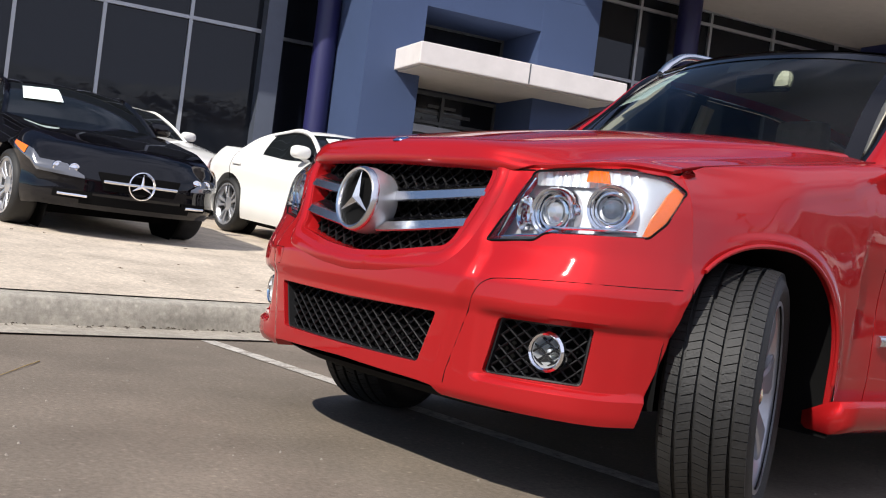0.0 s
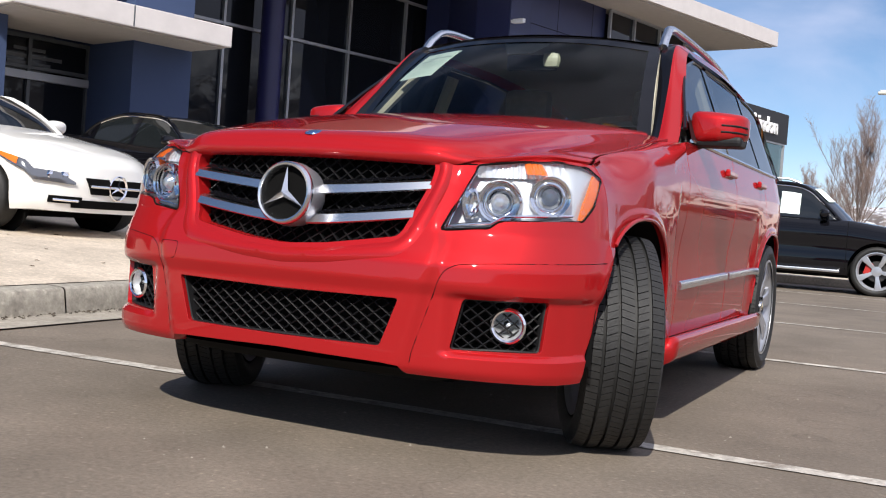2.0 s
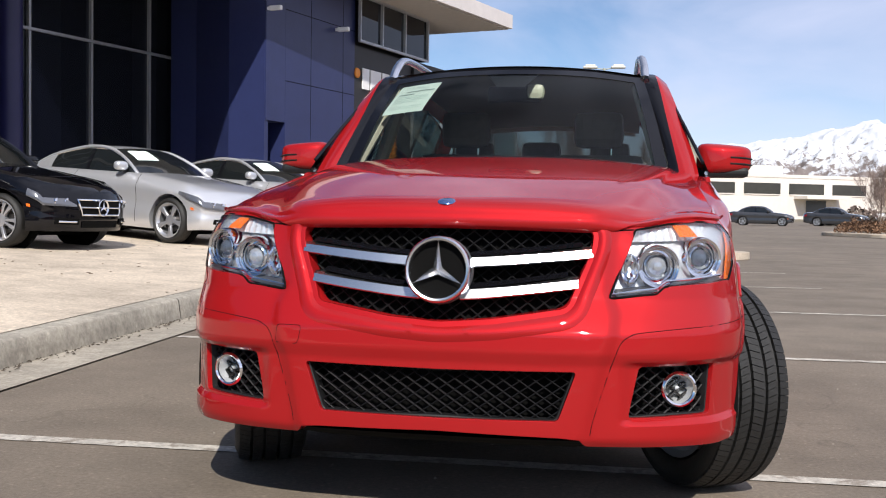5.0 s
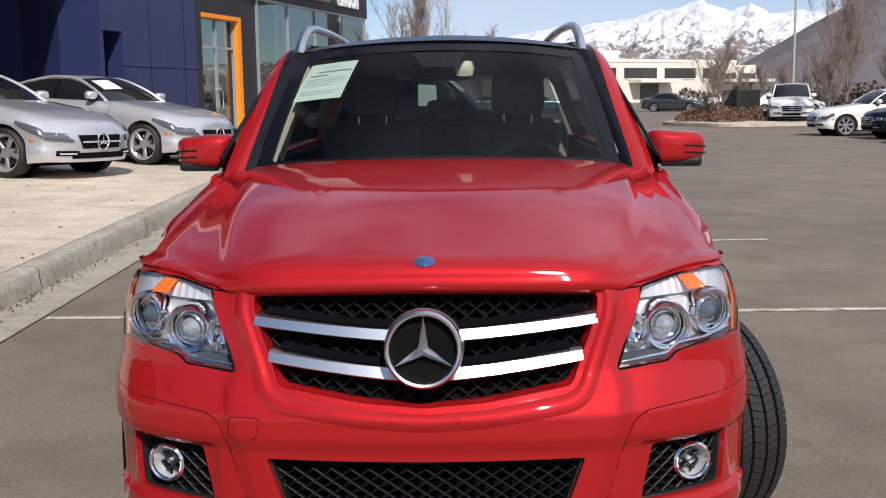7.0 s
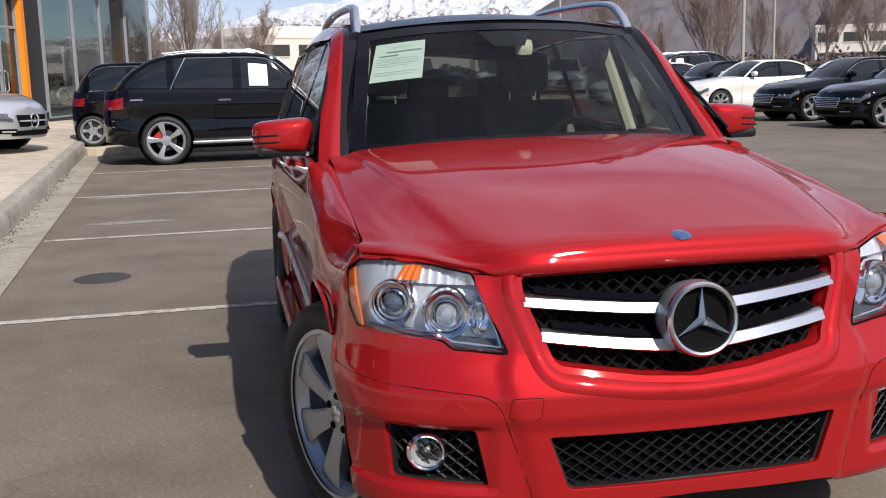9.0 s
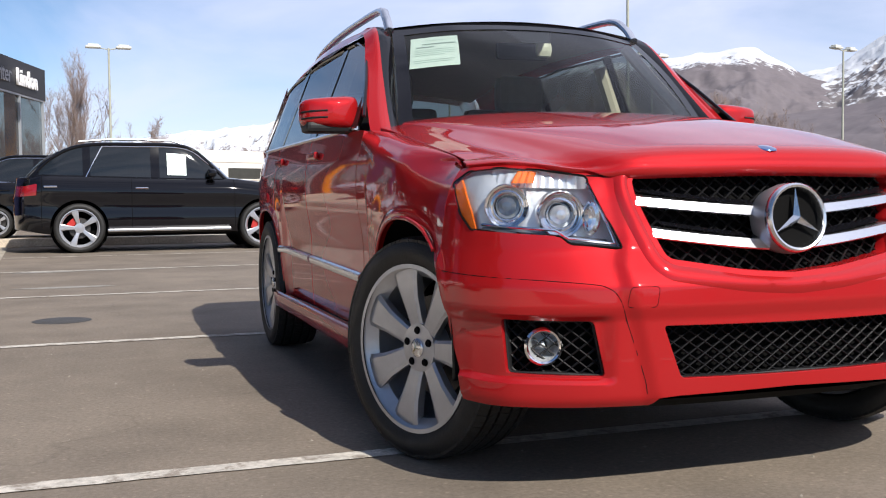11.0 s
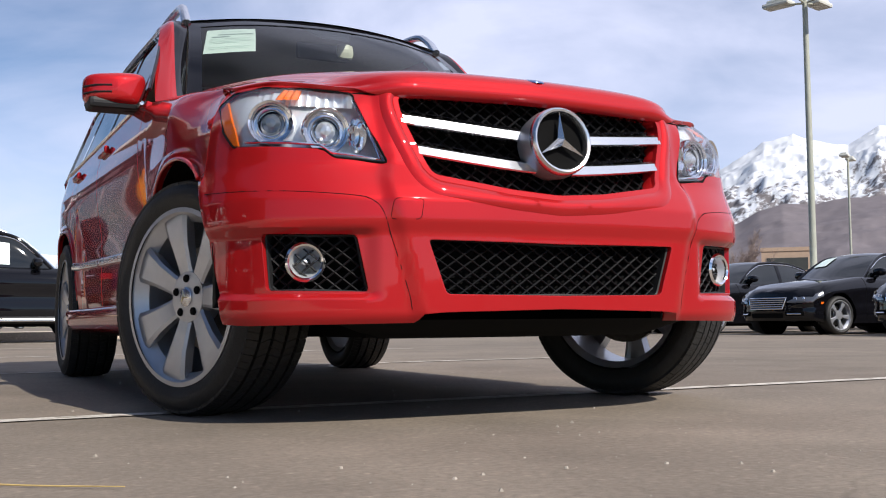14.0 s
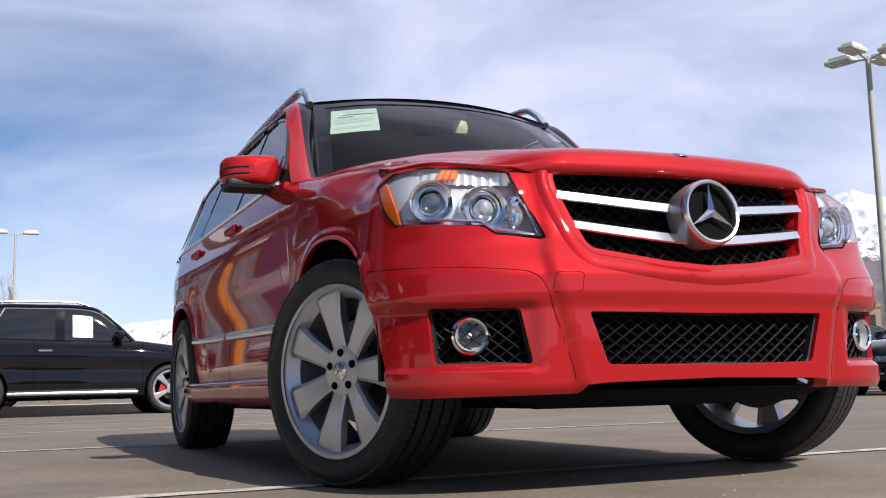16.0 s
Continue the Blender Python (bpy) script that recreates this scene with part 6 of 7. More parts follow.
    for sgn in (1, -1):
        part("door_lining", box(0.05, 2.5, 0.66, sgn * 0.80, 2.0, 0.45, 0.01), CABIN, car)
        seat = part("seat", joined(box(0.50, 0.52, 0.20, 0, 0, 0, 0.06), (box(0.50, 0.14, 0.62, 0, 0, 0, 0.06), Matrix.Translation((0, 0.24, 0.12)) @ Matrix.Rotation(radians(-16), 4, "X"))), LEATHER, car, m=Matrix.Translation((sgn * 0.37, 1.62, 0.535)))
        head = part("headrest", box(0.27, 0.11, 0.20, 0, 0, 0, 0.05), LEATHER, seat, m=Matrix.Translation((0, 0.44, 0.76)))
        for dx in (-0.07, 0.07):
            part("headrest_post", tube([(dx, 0, -0.075), (dx, 0, 0.03)], 0.006, 6), CHROME, head)
        part("pillar_trim", tube([(sgn * 0.665, 0.78, 1.14), (sgn * 0.615, 1.0, 1.335), (sgn * 0.565, 1.21, 1.53)], 0.028, 8), CREAM, car)
        part("centre_pillar_trim", tube([(sgn * 0.80, 1.66, 1.10), (sgn * 0.66, 1.66, 1.50)], 0.035, 8), CREAM, car)
    part("rear_bench", joined(box(1.3, 0.45, 0.2, 0, 2.45, 0.60, 0.05), box(1.3, 0.14, 0.58, 0, 2.72, 0.68, 0.05)), LEATHER, car)
    for x in (-0.42, 0, 0.42):
        part("rear_headrest", box(0.24, 0.10, 0.17, x, 2.74, 1.20, 0.04), LEATHER, car)
    wheel_m = Matrix.Translation((0.37, 1.12, 1.03)) @ Matrix.Rotation(radians(-24), 4, "X")
    part("steering_wheel", joined((lathe([(0.175, -0.014), (0.19, 0.0), (0.175, 0.014), (0.16, 0.0)], 36, "y", closed=True)), box(0.30, 0.02, 0.03, 0, 0, -0.015), box(0.10, 0.04, 0.09, 0, 0, -0.045, 0.01)), CABIN, car, m=wheel_m)
    part("rear_view_mirror", box(0.25, 0.035, 0.075, 0, 1.14, 1.455, 0.015), mat("mirror_shell_grey", (0.035, 0.035, 0.035), 0.5), car, "dark rear-view mirror")
    part("dome_lamp", box(0.085, 0.05, 0.075, 0.10, 1.13, 1.466, 0.03), mat("dome_shell", (0.75, 0.76, 0.6), 0.4), car)
    # sheet taped inside the screen
    sh = part("window_sheet", sheet(lambda u, v: screen(0.060 + 0.178 * u + 0.022 * (v - 0.5), 0.500 + 0.358 * v, -0.006), 8, 8), PAPER, car, "pale green sales sheet in the screen")
    for k, (v, u0, u1) in enumerate(((0.86, 0.3, 0.75), (0.72, 0.25, 0.95), (0.62, 0.12, 0.5), (0.54, 0.08, 0.9), (0.48, 0.08, 0.92), (0.42, 0.08, 0.9), (0.36, 0.08, 0.7), (0.20, 0.08, 0.9), (0.14, 0.08, 0.85))):
        part("print_line", sheet(lambda a, b, q=(v, u0, u1): screen(0.060 + 0.178 * (q[1] + (q[2] - q[1]) * a) + 0.022 * (q[0] - 0.5), 0.500 + 0.358 * (q[0] + (0.032 if k in (1, 2) else 0.012) * b), -0.004), 6, 1), INK if k in (1, 2) else INK_SOFT, sh)
    return car


def mat_bright():
    return _made.setdefault("bright", mat("lamp_silver", (0.80, 0.81, 0.83), 0.25, metal=0.35))


def mat_smoke():
    return _made.setdefault("smoke", mat("lamp_smoke", (0.10, 0.10, 0.11), 0.3, metal=0.3))


def mat_eye():
    return _made.setdefault("eye", mat("projector_glass", (0.10, 0.12, 0.15), 0.03, metal=0.2, coat=1.0, spec=1.0))


def mat_liner():
    return _made.setdefault("liner", mat("headliner_cloth", (0.42, 0.39, 0.32), 0.9, grain=80))


build_suv(pose(0.014, 0, 0, 0, 0, -1.2))

# ---- the other cars ----
def paint(name, base, metal=0.0, rough=0.25):
    return mat(name, base, rough, metal=metal, coat=1.0, stain=0.8, spread=0.02, spec=0.0 if metal == 0 else 0.3)


PAINTS = {
    "black": paint("black_paint", (0.004, 0.004, 0.0055)), "white": paint("white_paint", (0.78, 0.77, 0.73)), "silver": paint("silver_paint", (0.62, 0.63, 0.66), 0.6, 0.34),
    "navy": paint("dark_blue_paint", (0.006, 0.008, 0.014)), "grey": paint("dark_grey_paint", (0.05, 0.052, 0.058), 0.4), "paleblue": paint("pale_blue_paint", (0.30, 0.36, 0.40), 0.5),
}
CARGLASS = mat("car_glass_dark", (0.010, 0.012, 0.013), 0.02, spec=0.7)

# length, width, wheelbase, front overhang, belt profile (place from the nose, height), roof (base of screen, roof front, roof rear, tail base, height)
SHAPES = {
    "sedan": dict(L=4.70, W=1.80, wb=2.78, fo=0.80, r=0.325, top=[(0, 0.70), (0.10, 0.76), (0.5, 0.86), (1.45, 0.98), (2.4, 0.97), (3.7, 1.00), (4.35, 1.02), (4.70, 0.94)], roof=(1.38, 2.12, 3.18, 4.02, 1.44), rear="sedan"),
    "coupe4": dict(L=4.94, W=1.88, wb=2.87, fo=0.86, r=0.335, top=[(0, 0.70), (0.12, 0.77), (0.6, 0.88), (1.55, 1.00), (2.6, 1.00), (3.9, 1.01), (4.6, 0.99), (4.94, 0.90)], roof=(1.50, 2.35, 3.20, 4.40, 1.41), rear="coupe"),
    "roadster": dict(L=4.13, W=1.81, wb=2.43, fo=0.80, r=0.32, top=[(0, 0.66), (0.12, 0.74), (0.6, 0.84), (1.45, 0.95), (2.2, 0.93), (3.0, 0.97), (3.7, 1.00), (4.13, 0.88)], roof=(1.34, 1.97, 2.58, 3.52, 1.31), rear="coupe"),
    "city": dict(L=2.70, W=1.56, wb=1.87, fo=0.42, r=0.29, top=[(0, 0.78), (0.10, 0.90), (0.4, 0.98), (0.8, 1.02), (1.6, 1.04), (2.3, 1.06), (2.70, 1.0)], roof=(0.42, 0.95, 2.15, 2.58, 1.54), rear="suv"),
    "suv": dict(L=4.80, W=1.93, wb=2.915, fo=0.88, r=0.395, top=[(0, 0.88), (0.10, 0.98), (0.6, 1.07), (1.35, 1.17), (2.4, 1.19), (3.7, 1.23), (4.4, 1.25), (4.80, 1.18)], roof=(1.30, 2.05, 3.78, 4.64, 1.77), rear="suv"),
}


def sphere_mesh(a, b, c):
    """A rounded shell of half sizes a, b, c, squarish from the front."""
    def at(u, v):
        p, q = 2 * math.pi * u, math.pi * (v - 0.5)
        sq = lambda t, e: math.copysign(abs(t) ** e, t)
        return (a * sq(math.cos(q), 0.6) * sq(math.cos(p), 0.7), b * sq(math.sin(q), 0.8), c * sq(math.cos(q), 0.6) * sq(math.sin(p), 0.7))
    me = sheet(at, 20, 10, sharp=80)
    bm = bmesh.new()
    bm.from_mesh(me)
    bmesh.ops.recalc_face_normals(bm, faces=bm.faces)
    bm.to_mesh(me)
    bm.free()
    return me


def parked_car(shape_name, colour, label, m, spokes=5, sheet_on=True, group="", twin=False, caliper=None, bars=None, emblem=True):
    """A parked car that looks along its own -y, its middle over the origin."""
    q = SHAPES[shape_name]
    L, W, hw = q["L"], q["W"], q["W"] / 2
    pt = PAINTS[colour]
    car = thing("parked_" + ("suv" if shape_name == "suv" else "car"), label, "car", group, m)
    suv = shape_name == "suv"
    zb = 0.30 if suv else 0.19
    low = shape_name in ("roadster", "coupe4")

    def top(y):
        return lerp_table(q["top"], y)

    def place(x, y, z):
        """x from -1 to 1, y from 0 (nose) to 1 (tail), z from 0 to 1."""
        Y = y * L
        f, b = max(0, 1 - Y / 0.75), max(0, 1 - (L - Y) / 0.75)
        zt = top(Y)
        z0 = zb + 0.05 * f + 0.08 * b * b
        Z = z0 + (zt - z0) * z
        half = hw * (1 - 0.10 * f**2.2 - 0.08 * b**2.2)
        side = 1 - 0.13 * max(0, (z - 0.72) / 0.28) ** 2.4 - 0.05 * max(0, (0.25 - z) / 0.25) ** 2 - 0.020 * math.exp(-(((z - 0.48) / 0.13) ** 2)) + 0.008 * math.exp(-(((z - 0.73) / 0.04) ** 2))
        X = x * half * side
        edge = max(0, (z - 0.86) / 0.14)
        Z += 0.035 * (1 - x * x) * edge
        bow = 0.24 * abs(x) ** 3
        Y += f**1.5 * (bow + 0.16 * max(0, z - 0.55) ** 1.5 + 0.08 * max(0, 0.3 - z)) - b**1.5 * (bow * 0.8 + 0.14 * max(0, z - 0.6) + 0.05 * max(0, 0.3 - z))
        return Vector((X, Y - L / 2, Z))
    verts, faces, index = [], [], {}

    def vid(x, y, z):
        key = (round(x, 4), round(y, 4), round(z, 4))
        if key not in index:
            index[key] = len(verts)
            verts.append(place(x, y, z))
        return index[key]
    nx, ny, nz = 10, 48, 16
    X, Y_, Z_ = [-1 + 2 * i / nx for i in range(nx + 1)], [i / ny for i in range(ny + 1)], [i / nz for i in range(nz + 1)]
    for i in range(nx):
        for j in range(ny):
            for z, fl in ((0, 1), (1, 0)):
                f = [vid(X[i], Y_[j], z), vid(X[i + 1], Y_[j], z), vid(X[i + 1], Y_[j + 1], z), vid(X[i], Y_[j + 1], z)]
                faces.append(f[::-1] if fl else f)
        for k in range(nz):
            for y, fl in ((0, 0), (1, 1)):
                f = [vid(X[i], y, Z_[k]), vid(X[i + 1], y, Z_[k]), vid(X[i + 1], y, Z_[k + 1]), vid(X[i], y, Z_[k + 1])]
                faces.append(f[::-1] if fl else f)
    for j in range(ny):
        for k in range(nz):
            for x, fl in ((-1, 1), (1, 0)):
                f = [vid(x, Y_[j], Z_[k]), vid(x, Y_[j + 1], Z_[k]), vid(x, Y_[j + 1], Z_[k + 1]), vid(x, Y_[j], Z_[k + 1])]
                faces.append(f[::-1] if fl else f)
    body = shape(verts, faces, sharp=50)
    wy = [q["fo"] - L / 2, q["fo"] + q["wb"] - L / 2]
    r = q["r"]
    holes = []
    for cy in wy:
        for sgn in (-1, 1):
            c = lathe([(0.0, 0), (r + 0.045, 0), (r + 0.045, 0.5), (0.0, 0.5)], 32, "x")
            c.transform(Matrix.Translation((sgn * (hw + 0.2) - (0.5 if sgn > 0 else 0), cy, r + 0.01)))
            bm = bmesh.new()
            bm.from_mesh(c)
            bmesh.ops.remove_doubles(bm, verts=bm.verts, dist=0.0005)
            bmesh.ops.recalc_face_normals(bm, faces=bm.faces)
            bm.to_mesh(c)
            bm.free()
            holes.append(c)
    body = cut(body, holes)
    body.polygons.foreach_set("use_smooth", [True] * len(body.polygons))
    body.set_sharp_from_angle(angle=radians(42))
    part("body", body, pt, car)
    part("underbody", box(W * 0.80, L * 0.72, 0.30, 0, 0.05, zb - 0.05), CAVITY, car)
    # cabin: screens, side glass, roof, pillars
    s0, s1, s2, s3, hr = q["roof"]
    zr = hr - 0.05
    hb, ht = hw * 0.87, hw * (0.66 if not suv else 0.70)
    zs, ze = top(s0) - 0.02, top(s3) - 0.02
    rear_in = 0.90 if suv else 0.86
    # the rail over the side windows, from the foot of the screen to the tail
    line = [(hb * 0.965, s0 + 0.16, zs), ((hb * 0.96 + ht) / 2, (s0 + s1) / 2 + 0.11, zs + (zr - zs) * 0.565), (ht * 1.01, s1 + 0.09, zr - 0.012), (ht * 1.02, (s1 + s2) / 2, hr - 0.030),
            (ht * 0.99, s2 - 0.06, zr - 0.005), ((hb * rear_in + ht) / 2, (s2 + s3) / 2 - 0.03, ze + (zr - ze) * (0.62 if suv else 0.60)), (hb * rear_in, s3 - 0.12, ze)]

    def rail(u):
        p = spline(line, u)
        return Vector((p.x, p.y - L / 2, p.z))

    def over(u, x):
        """A place on the top of the cabin: u along it, x from -1 to 1 across."""
        p = rail(u)
        bow = lerp_table([(0, 0.17), (0.33, 0.10), (0.5, 0.0), (0.67, -0.06), (1, -0.14)], u)
        return Vector((p.x * x, p.y - bow * (1 - x * x), p.z + lerp_table([(0, 0.022), (0.2, 0.04), (0.5, 0.045), (0.8, 0.035), (1, 0.02)], u) * (1 - x * x)))

    def front(u, v):
        return over(v / 3, 2 * u - 1)
    part("windscreen", sheet(front, 14, 12), CARGLASS, car)
    part("rear_screen", sheet(lambda u, v: over(1 - v / 3, 2 * u - 1), 12, 10, flip=True), CARGLASS, car)
    part("roof", sheet(lambda u, v: over(1 / 3 + v / 3, 2 * u - 1), 14, 14, thick=-0.0), pt, car)
    for sgn in (1, -1):
        def side(u, v):
            p = rail(u)
            z0 = min(top(p.y + L / 2) - 0.035, p.z)
            xb = hb * lerp_table([(0, 0.985), (0.2, 1.0), (0.8, 1.0), (1, rear_in + 0.02)], u)
            x = xb + (p.x - xb) * v + 0.018 * math.sin(math.pi * v) * min(1, 6 * u, 6 * (1 - u))
            return Vector((sgn * x, p.y, z0 + (p.z - z0) * v))
        part("side_glass", sheet(side, 40, 8, flip=sgn < 0), CARGLASS, car)
        edge = [rail(k / 60) for k in range(61)]
        part("cant_rail", tube([(sgn * p.x, p.y, p.z) for p in edge], 0.026 if not suv else 0.030, 8), pt, car)
        posts = [(0.425, 0.452, "centre_pillar", BLACK_GLOSS) if suv else (0.495, 0.525, "centre_pillar", BLACK_GLOSS)]
        if shape_name == "roadster":
            posts = [(0.74, 1.0, "rear_pillar", pt)]
        elif suv:
            posts += [(0.640, 0.668, "rear_pillar", BLACK_GLOSS if colour == "black" else pt), (0.93, 1.0, "rear_pillar", pt)]
        else:
            posts += [(0.80, 1.0, "rear_pillar", pt)]
        for u0, u1, name, mm in posts:
            part(name, sheet(lambda u, v, a=(u0, u1): side(a[0] + (a[1] - a[0]) * u, v) + Vector((sgn * 0.006, 0, 0)), 8, 8, flip=sgn < 0), mm, car)
        end = posts[-1][0] + 0.01
        bright = CHROME if colour in ("black", "navy", "grey", "silver") else BLACK_TRIM
        part("window_trim", tube([side(u, 0.02) + Vector((sgn * 0.012, 0, 0)) for u in np.linspace(0.10, 0.66 if suv else end, 16)], 0.010, 6), bright, car)
        part("window_top_trim", tube([side(u, 0.93) + Vector((sgn * 0.008, 0, 0)) for u in np.linspace(0.12, 0.600 if suv else end, 24)], 0.008, 6), bright if colour != "navy" else pt, car)
        if suv and sheet_on:
            part("window_sheet", sheet(lambda u, v: side(0.325 + 0.075 * u, 0.14 + 0.62 * v) + Vector((sgn * 0.008, 0, 0)), 4, 4, flip=sgn < 0), PAPER, car, "pale sales sheet")
        # seams, handles, mirror
        for yy in (s0 + 0.05, (s0 + s3) / 2 + 0.02, s3 - 0.22) if shape_name != "roadster" else (s0 + 0.05, s3 - 0.30):
            part("door_seam", tube([place(sgn, yy / L, z) + Vector((sgn * 0.0005, 0, 0)) for z in np.linspace(0.10, 0.98, 12)], 0.004, 4), CAVITY, car)
        for yy in ((s0 + s3) / 2 - 0.14, s3 - 0.40) if shape_name != "roadster" else (s3 - 0.45,):
            p = place(sgn, yy / L, 0.80)
            part("door_handle", box(0.03, 0.20, 0.03, 0, 0, -0.015, 0.01), CHROME if suv or colour == "silver" else pt, car, m=Matrix.Translation(p + Vector((sgn * 0.012, 0, 0))))
        p = Vector((sgn * (hb + 0.10), s0 + 0.42 - L / 2, top(s0) + 0.10))
        mr = part("wing_mirror", joined((sphere_mesh(0.115, 0.075, 0.072), Matrix.Identity(4))), pt, car, m=Matrix.Translation(p))
        part("mirror_foot", tube([(-sgn * 0.02, 0.0, -0.05), (-sgn * 0.08, 0.0, -0.085), (-sgn * 0.16, 0.0, -0.10)], 0.024, 8), pt if shape_name == "roadster" else BLACK_TRIM, mr)
        if shape_name == "roadster":
            p = place(sgn, (s0 - 0.02) / L, 0.66)
            vent = part("side_vent", box(0.02, 0.26, 0.075, 0, 0, -0.037, 0.009), CAVITY, car, m=Matrix.Translation(p + Vector((-sgn * 0.004, -0.10, 0))))
            part("vent_fin", box(0.014, 0.24, 0.016, sgn * 0.008, 0, -0.008, 0.004), CHROME, vent)
        # lamps
        def lamp(u, v):
            back_ = max(0, (u - 0.6) / 0.4)
            lift = min(1.0, u / 0.25)
            if low:
                x = min(1.0, 0.60 + 0.40 * u / 0.6)
                z = 0.60 + 0.05 * min(1, u / 0.6) + 0.13 * back_ + (0.06 + 0.17 * lift - 0.17 * back_) * v
            else:
                x = min(1.0, 0.56 + 0.44 * u / 0.6)
                z = 0.655 + 0.06 * back_ + (0.05 + 0.15 * lift - 0.05 * back_) * v
            return place(sgn * x, (0.13 if low else 0.065) * back_, z) + Vector((sgn * 0.016 * min(1, u / 0.6), -0.018 * (1 - back_), 0.0))
        hl = part("headlamp", sheet(lamp, 20, 6, flip=sgn > 0), mat_headlamp(), car)
        for x in (0.68, 0.82):
            pp = place(sgn * x, 0.004, 0.745)
            part("projector", lathe([(0.0, -0.020), (0.02, -0.018), (0.034, -0.012), (0.040, -0.016), (0.047, -0.012), (0.050, 0.02)], 16, "y", 25), CHROME, hl, m=Matrix.Translation(pp))
        if shape_name == "roadster":
            part("amber_marker", sheet(lambda u, v: lamp(0.78 + 0.22 * u, 0.25 + 0.75 * v) + Vector((sgn * 0.005, -0.003, 0)), 6, 4, flip=sgn > 0), AMBER, hl)
        else:
            part("amber_marker", sheet(lambda u, v: place(sgn, 0.052 + 0.016 * u, 0.50 + 0.06 * v) + Vector((sgn * 0.016, 0, 0)), 3, 2, flip=sgn < 0), AMBER, hl)
        part("tail_lamp", sheet(lambda u, v: place(sgn * (1 - 0.35 * max(0, u - 0.5) * 2), 1 - 0.06 * max(0, 0.5 - u) * 2, 0.66 + 0.20 * v) + Vector((sgn * 0.008, 0.008, 0)), 10, 4, flip=sgn > 0), REDLENS, car)
        part("lower_intake", sheet(lambda u, v: place(sgn * (0.50 + 0.36 * u), 0.0, 0.18 + 0.16 * v) + Vector((0, -0.006, 0)), 6, 3, flip=sgn > 0), CAVITY, car)
        part("running_lamp", tube([place(sgn * x, 0.0, 0.25) + Vector((0, -0.014, 0)) for x in (0.55, 0.68, 0.82)], 0.012, 6), CHROME, car)
        if suv:
            part("window_frame", tube([side(0.658 - 0.062 * v, v) + Vector((sgn * 0.012, 0, 0)) for v in np.linspace(0.03, 0.94, 8)], 0.010, 6), CHROME, car)
            part("roof_rail", tube([(sgn * ht * 0.9, y - L / 2, hr + z) for y, z in ((s1 + 0.1, -0.02), (s1 + 0.3, 0.045), (s2 - 0.5, 0.05), (s2, 0.01))], 0.018, 8), SATIN, car)
            part("running_board", box(0.10, 1.95, 0.05, sgn * (hw + 0.02), -0.0, 0.33, 0.015), SATIN, car)
    # grille with bars and emblem
    gz0, gz1, gx = (0.42, 0.78, 0.46) if shape_name == "roadster" else (0.40, 0.80, 0.50) if low else (0.44, 0.84, 0.52) if not suv else (0.42, 0.86, 0.50)
    def gsh(u, v, out=0.006):
        x = (2 * u - 1) * (gx - 0.06 * (1 - v))
        return place(x, 0, gz0 + (gz1 - gz0) * v) + Vector((0, -out, 0))
    g = part("grille", sheet(gsh, 14, 6), CAVITY, car)
    if not low:
        part("grille_rim", tube([gsh(u, v, 0.010) for u, v in [(k / 10, 0) for k in range(11)] + [(1, k / 4) for k in range(1, 5)] + [(1 - k / 10, 1) for k in range(1, 11)] + [(0, 1 - k / 4) for k in range(1, 4)]], 0.011, 6, closed=True), CHROME, g)
    for v in bars or ((0.5,) if low else (0.35, 0.68)):
        part("grille_bar", tube([gsh(u, v, 0.016) for u in np.linspace(0.02, 0.98, 12)], 0.009 if not low else 0.020, 6, flat=1.0 if not low else 0.7), SATIN, g)
    if emblem:
        em = part("emblem_ring", lathe([(0.090, 0.01), (0.100, -0.006), (0.107, 0.0), (0.105, 0.03)], 32, "y"), CHROME, g, m=Matrix.Translation(gsh(0.5, 0.5, 0.030)))
        part("emblem_star", star_mesh(0.093, 0.012), CHROME, em)
        if low:
            em.scale = (1.15, 1.0, 1.15)
    part("lower_grille", sheet(lambda u, v: place((2 * u - 1) * (0.62 if low else 0.44), 0.0, 0.10 + 0.18 * v) + Vector((0, -0.006, 0)), 10, 3), CAVITY, car)
    # sales sheet in the screen
    if sheet_on:
        part("window_sheet", sheet(lambda u, v: front(0.10 + 0.26 * u, 0.45 + 0.38 * v) + Vector((0, -0.012, 0.010)), 4, 4), PAPER, car, "pale sales sheet")
    for cy in wy:
        for sgn in (-1, 1):
            mm = Matrix.Translation((sgn * (hw - 0.12), cy, r)) @ (Matrix.Rotation(math.pi, 4, "Z") if sgn > 0 else Matrix.Identity(4)) @ Matrix.Rotation(radians(17 + 30 * (cy > 0)), 4, "X")
            wheel(car, r, r * 0.77, 0.22, spokes, mm, tread=False, alloy=ALLOY_BRIGHT, fine=False, twin=twin, caliper=caliper)
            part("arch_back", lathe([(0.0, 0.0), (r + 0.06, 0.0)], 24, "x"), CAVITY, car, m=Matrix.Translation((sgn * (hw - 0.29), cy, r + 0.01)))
    return car


def mat_headlamp():
    return _made.setdefault("headlamp", mat("headlamp_clear", (0.17, 0.175, 0.19), 0.12, metal=0.6, coat=1.0))


def on_apron(front_x, y, L, turn=0):
    """A pose for a car on the apron, the middle of its nose at front_x, y, turned towards the lot."""
    h = Vector((math.cos(radians(turn)), math.sin(radians(turn)), 0))
    c = Vector((front_x, y, 0)) - h * L / 2
    z = APRON(c.x, c.y)
    lean = Matrix.Rotation(math.atan(0.055), 4, "Y")
    return Matrix.Translation((c.x, c.y, z)) @ lean @ Matrix.Rotation(radians(90 + turn), 4, "Z")


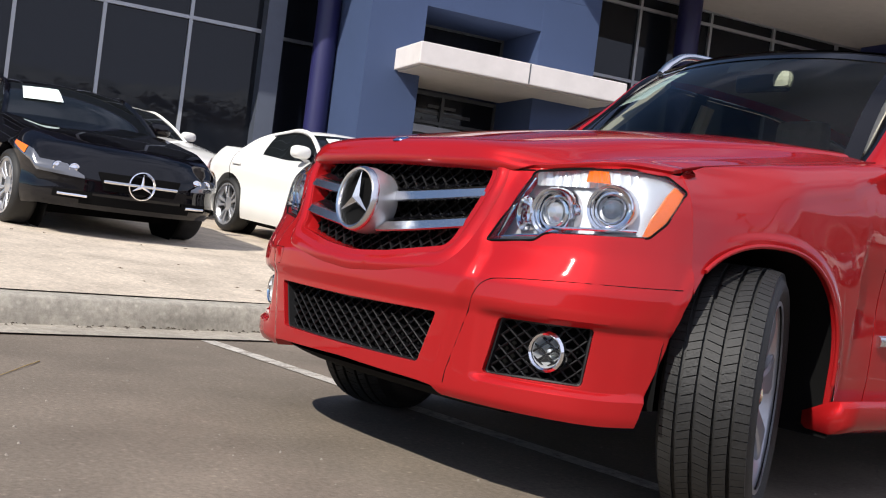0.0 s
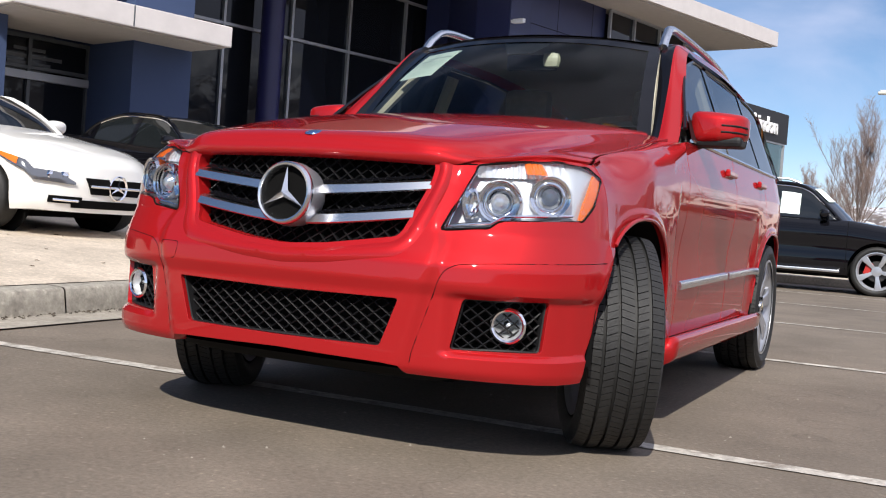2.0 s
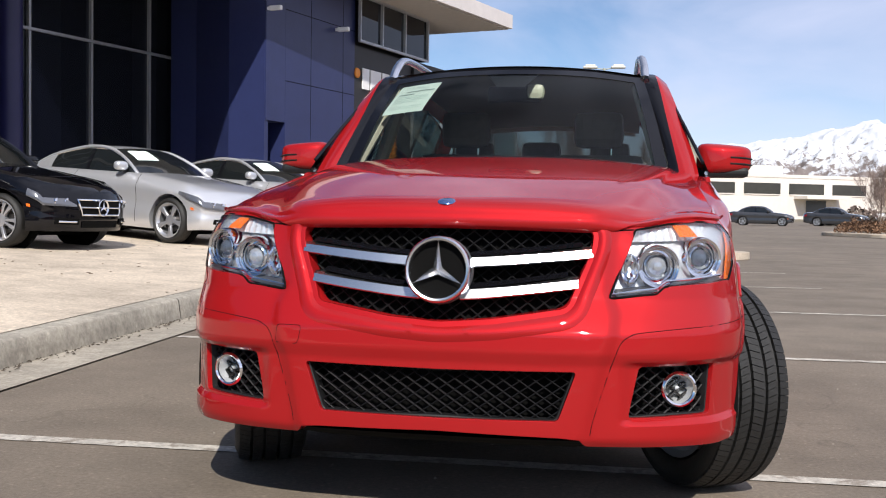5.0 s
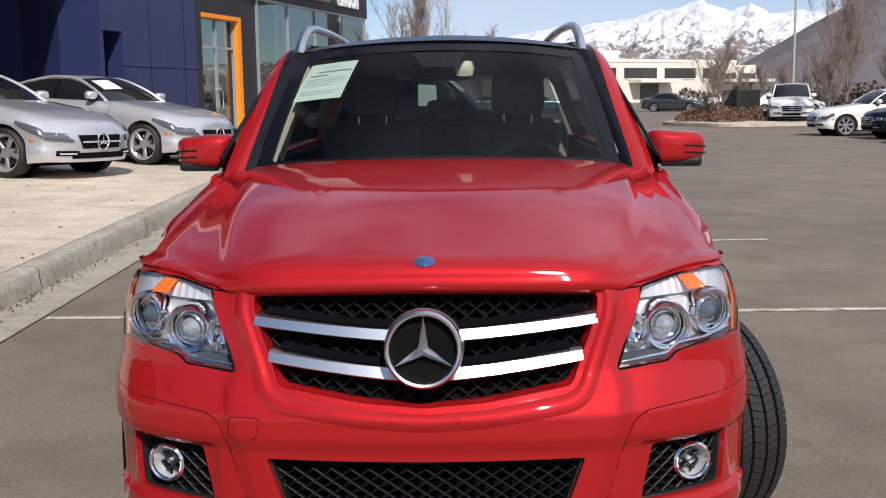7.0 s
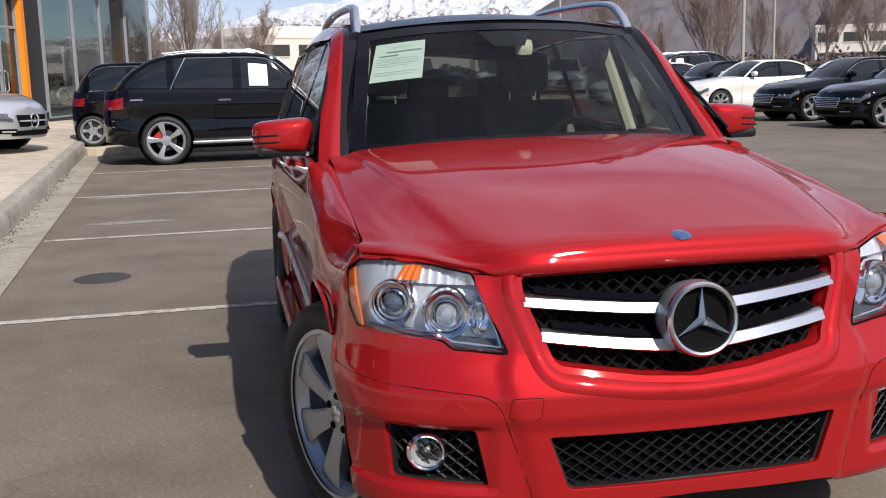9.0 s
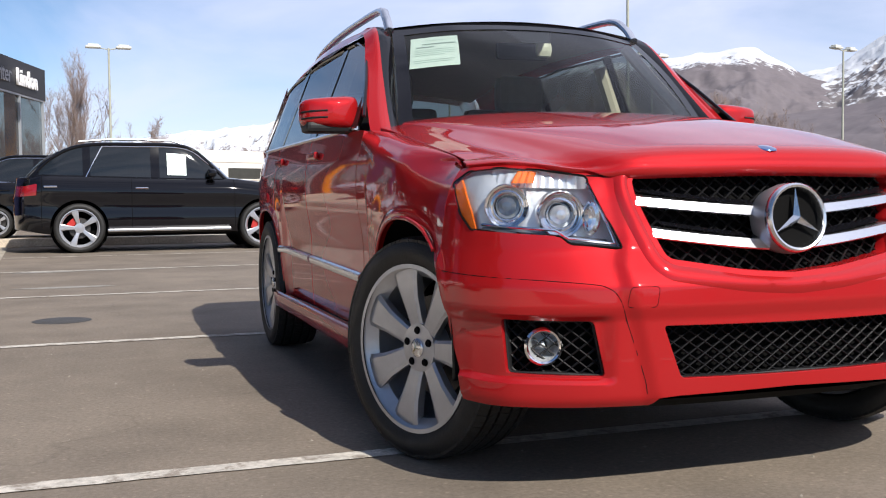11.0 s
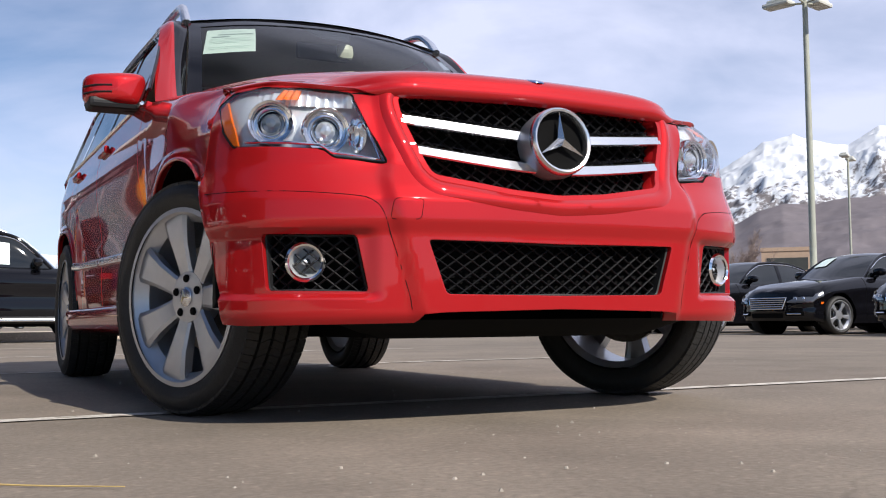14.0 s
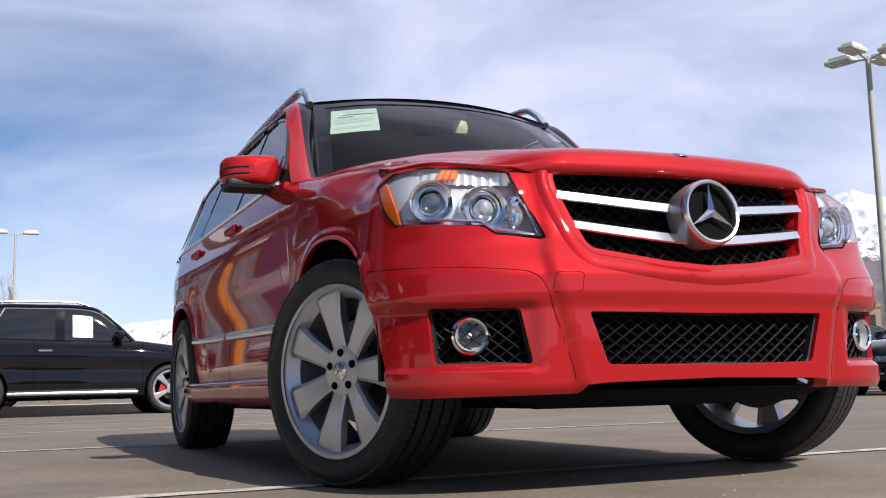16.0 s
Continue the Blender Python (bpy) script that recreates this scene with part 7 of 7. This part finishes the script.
row = "cars on the display apron"
parked_car("roadster", "black", "black two-seat roadster with chrome grille bar on the apron", on_apron(-6.05, 1.2, 4.13), group=row, twin=True)
parked_car("roadster", "white", "white two-seat roadster with sales sheet on the apron", on_apron(-5.30, 4.25, 4.13), group=row, twin=True)
parked_car("coupe4", "white", "white coupe parked against the showroom glass", on_apron(-10.2, 3.6, 4.94), group=row)
parked_car("sedan", "black", "black sports sedan with red brake calipers on the apron", on_apron(-5.75, 8.35, 4.70, -8), group=row, bars=(0.5,), sheet_on=False, twin=True, caliper=RED_CALIPER)
silver = parked_car("coupe4", "silver", "silver four-door coupe with dark grille on the apron", on_apron(-4.75, 11.2, 4.94, -22), group=row)
copy_thing(silver, on_apron(-3.80, 14.35, 4.94, -22))
ml = parked_car("suv", "black", "black SUV with five-spoke wheels and sales sheets", at_ground(-0.37, 15.15, 90), group="", caliper=RED_CALIPER)
parked_car("city", "black", "tiny black two-seat city car by the shop", at_ground(-2.24, 18.1, 90, 0.15), group="", sheet_on=False)
right = "cars across the lot"
def facing_left(front_x, y, L):
    return at_ground(front_x + L / 2, y, -90)
blk = parked_car("sedan", "black", "black sedan with chrome grille across the lot", facing_left(11.55, 9.95, 4.70), group=right, bars=(0.2, 0.4, 0.6, 0.8), emblem=False)
copy_thing(blk, facing_left(11.6, 13.0, 4.70))
copy_thing(blk, facing_left(11.4, 7.0, 4.70))
copy_thing(blk, facing_left(11.5, 16.2, 4.70))
copy_thing(blk, facing_left(11.9, 19.4, 4.70))
wht = parked_car("sedan", "white", "white sedan with silver multi-spoke wheels across the lot", facing_left(12.05, 24.1, 4.70), spokes=7, group=right)
nav = parked_car("sedan", "navy", "dark blue sedan across the lot", facing_left(12.4, 27.3, 4.70), group=right)
copy_thing(wht, facing_left(11.8, 30.2, 4.70))
copy_thing(ml, facing_left(14.5, 34.6, 4.80))
copy_thing(nav, facing_left(16.5, 37.6, 4.70))
parked_car("suv", "white", "white SUV facing across the lot", at_ground(15.7, 44.0, -17), group=right, sheet_on=False)
copy_thing(wht, at_ground(20.6, 60, 80))
far = "cars parked by the office"
gry = parked_car("sedan", "grey", "dark grey car parked by the office", at_ground(*polar(8.9, 80), 78), group=far, sheet_on=False)
copy_thing(gry, at_ground(*polar(12.6, 84), 70))
pb = parked_car("sedan", "paleblue", "pale blue car parked by the office", at_ground(*polar(5.6, 92), 92), group=far, sheet_on=False)
copy_thing(wht, at_ground(*polar(16.0, 88), 60))
copy_thing(pb, at_ground(*polar(3.0, 98), 90))
for k, (x, y, o) in enumerate(((17.5, 9.8, blk), (17.6, 13.2, nav), (17.4, 22.5, blk), (17.7, 26.0, wht), (17.8, 16.4, wht))):
    copy_thing(o, at_ground(x + 2.4, y, 90))
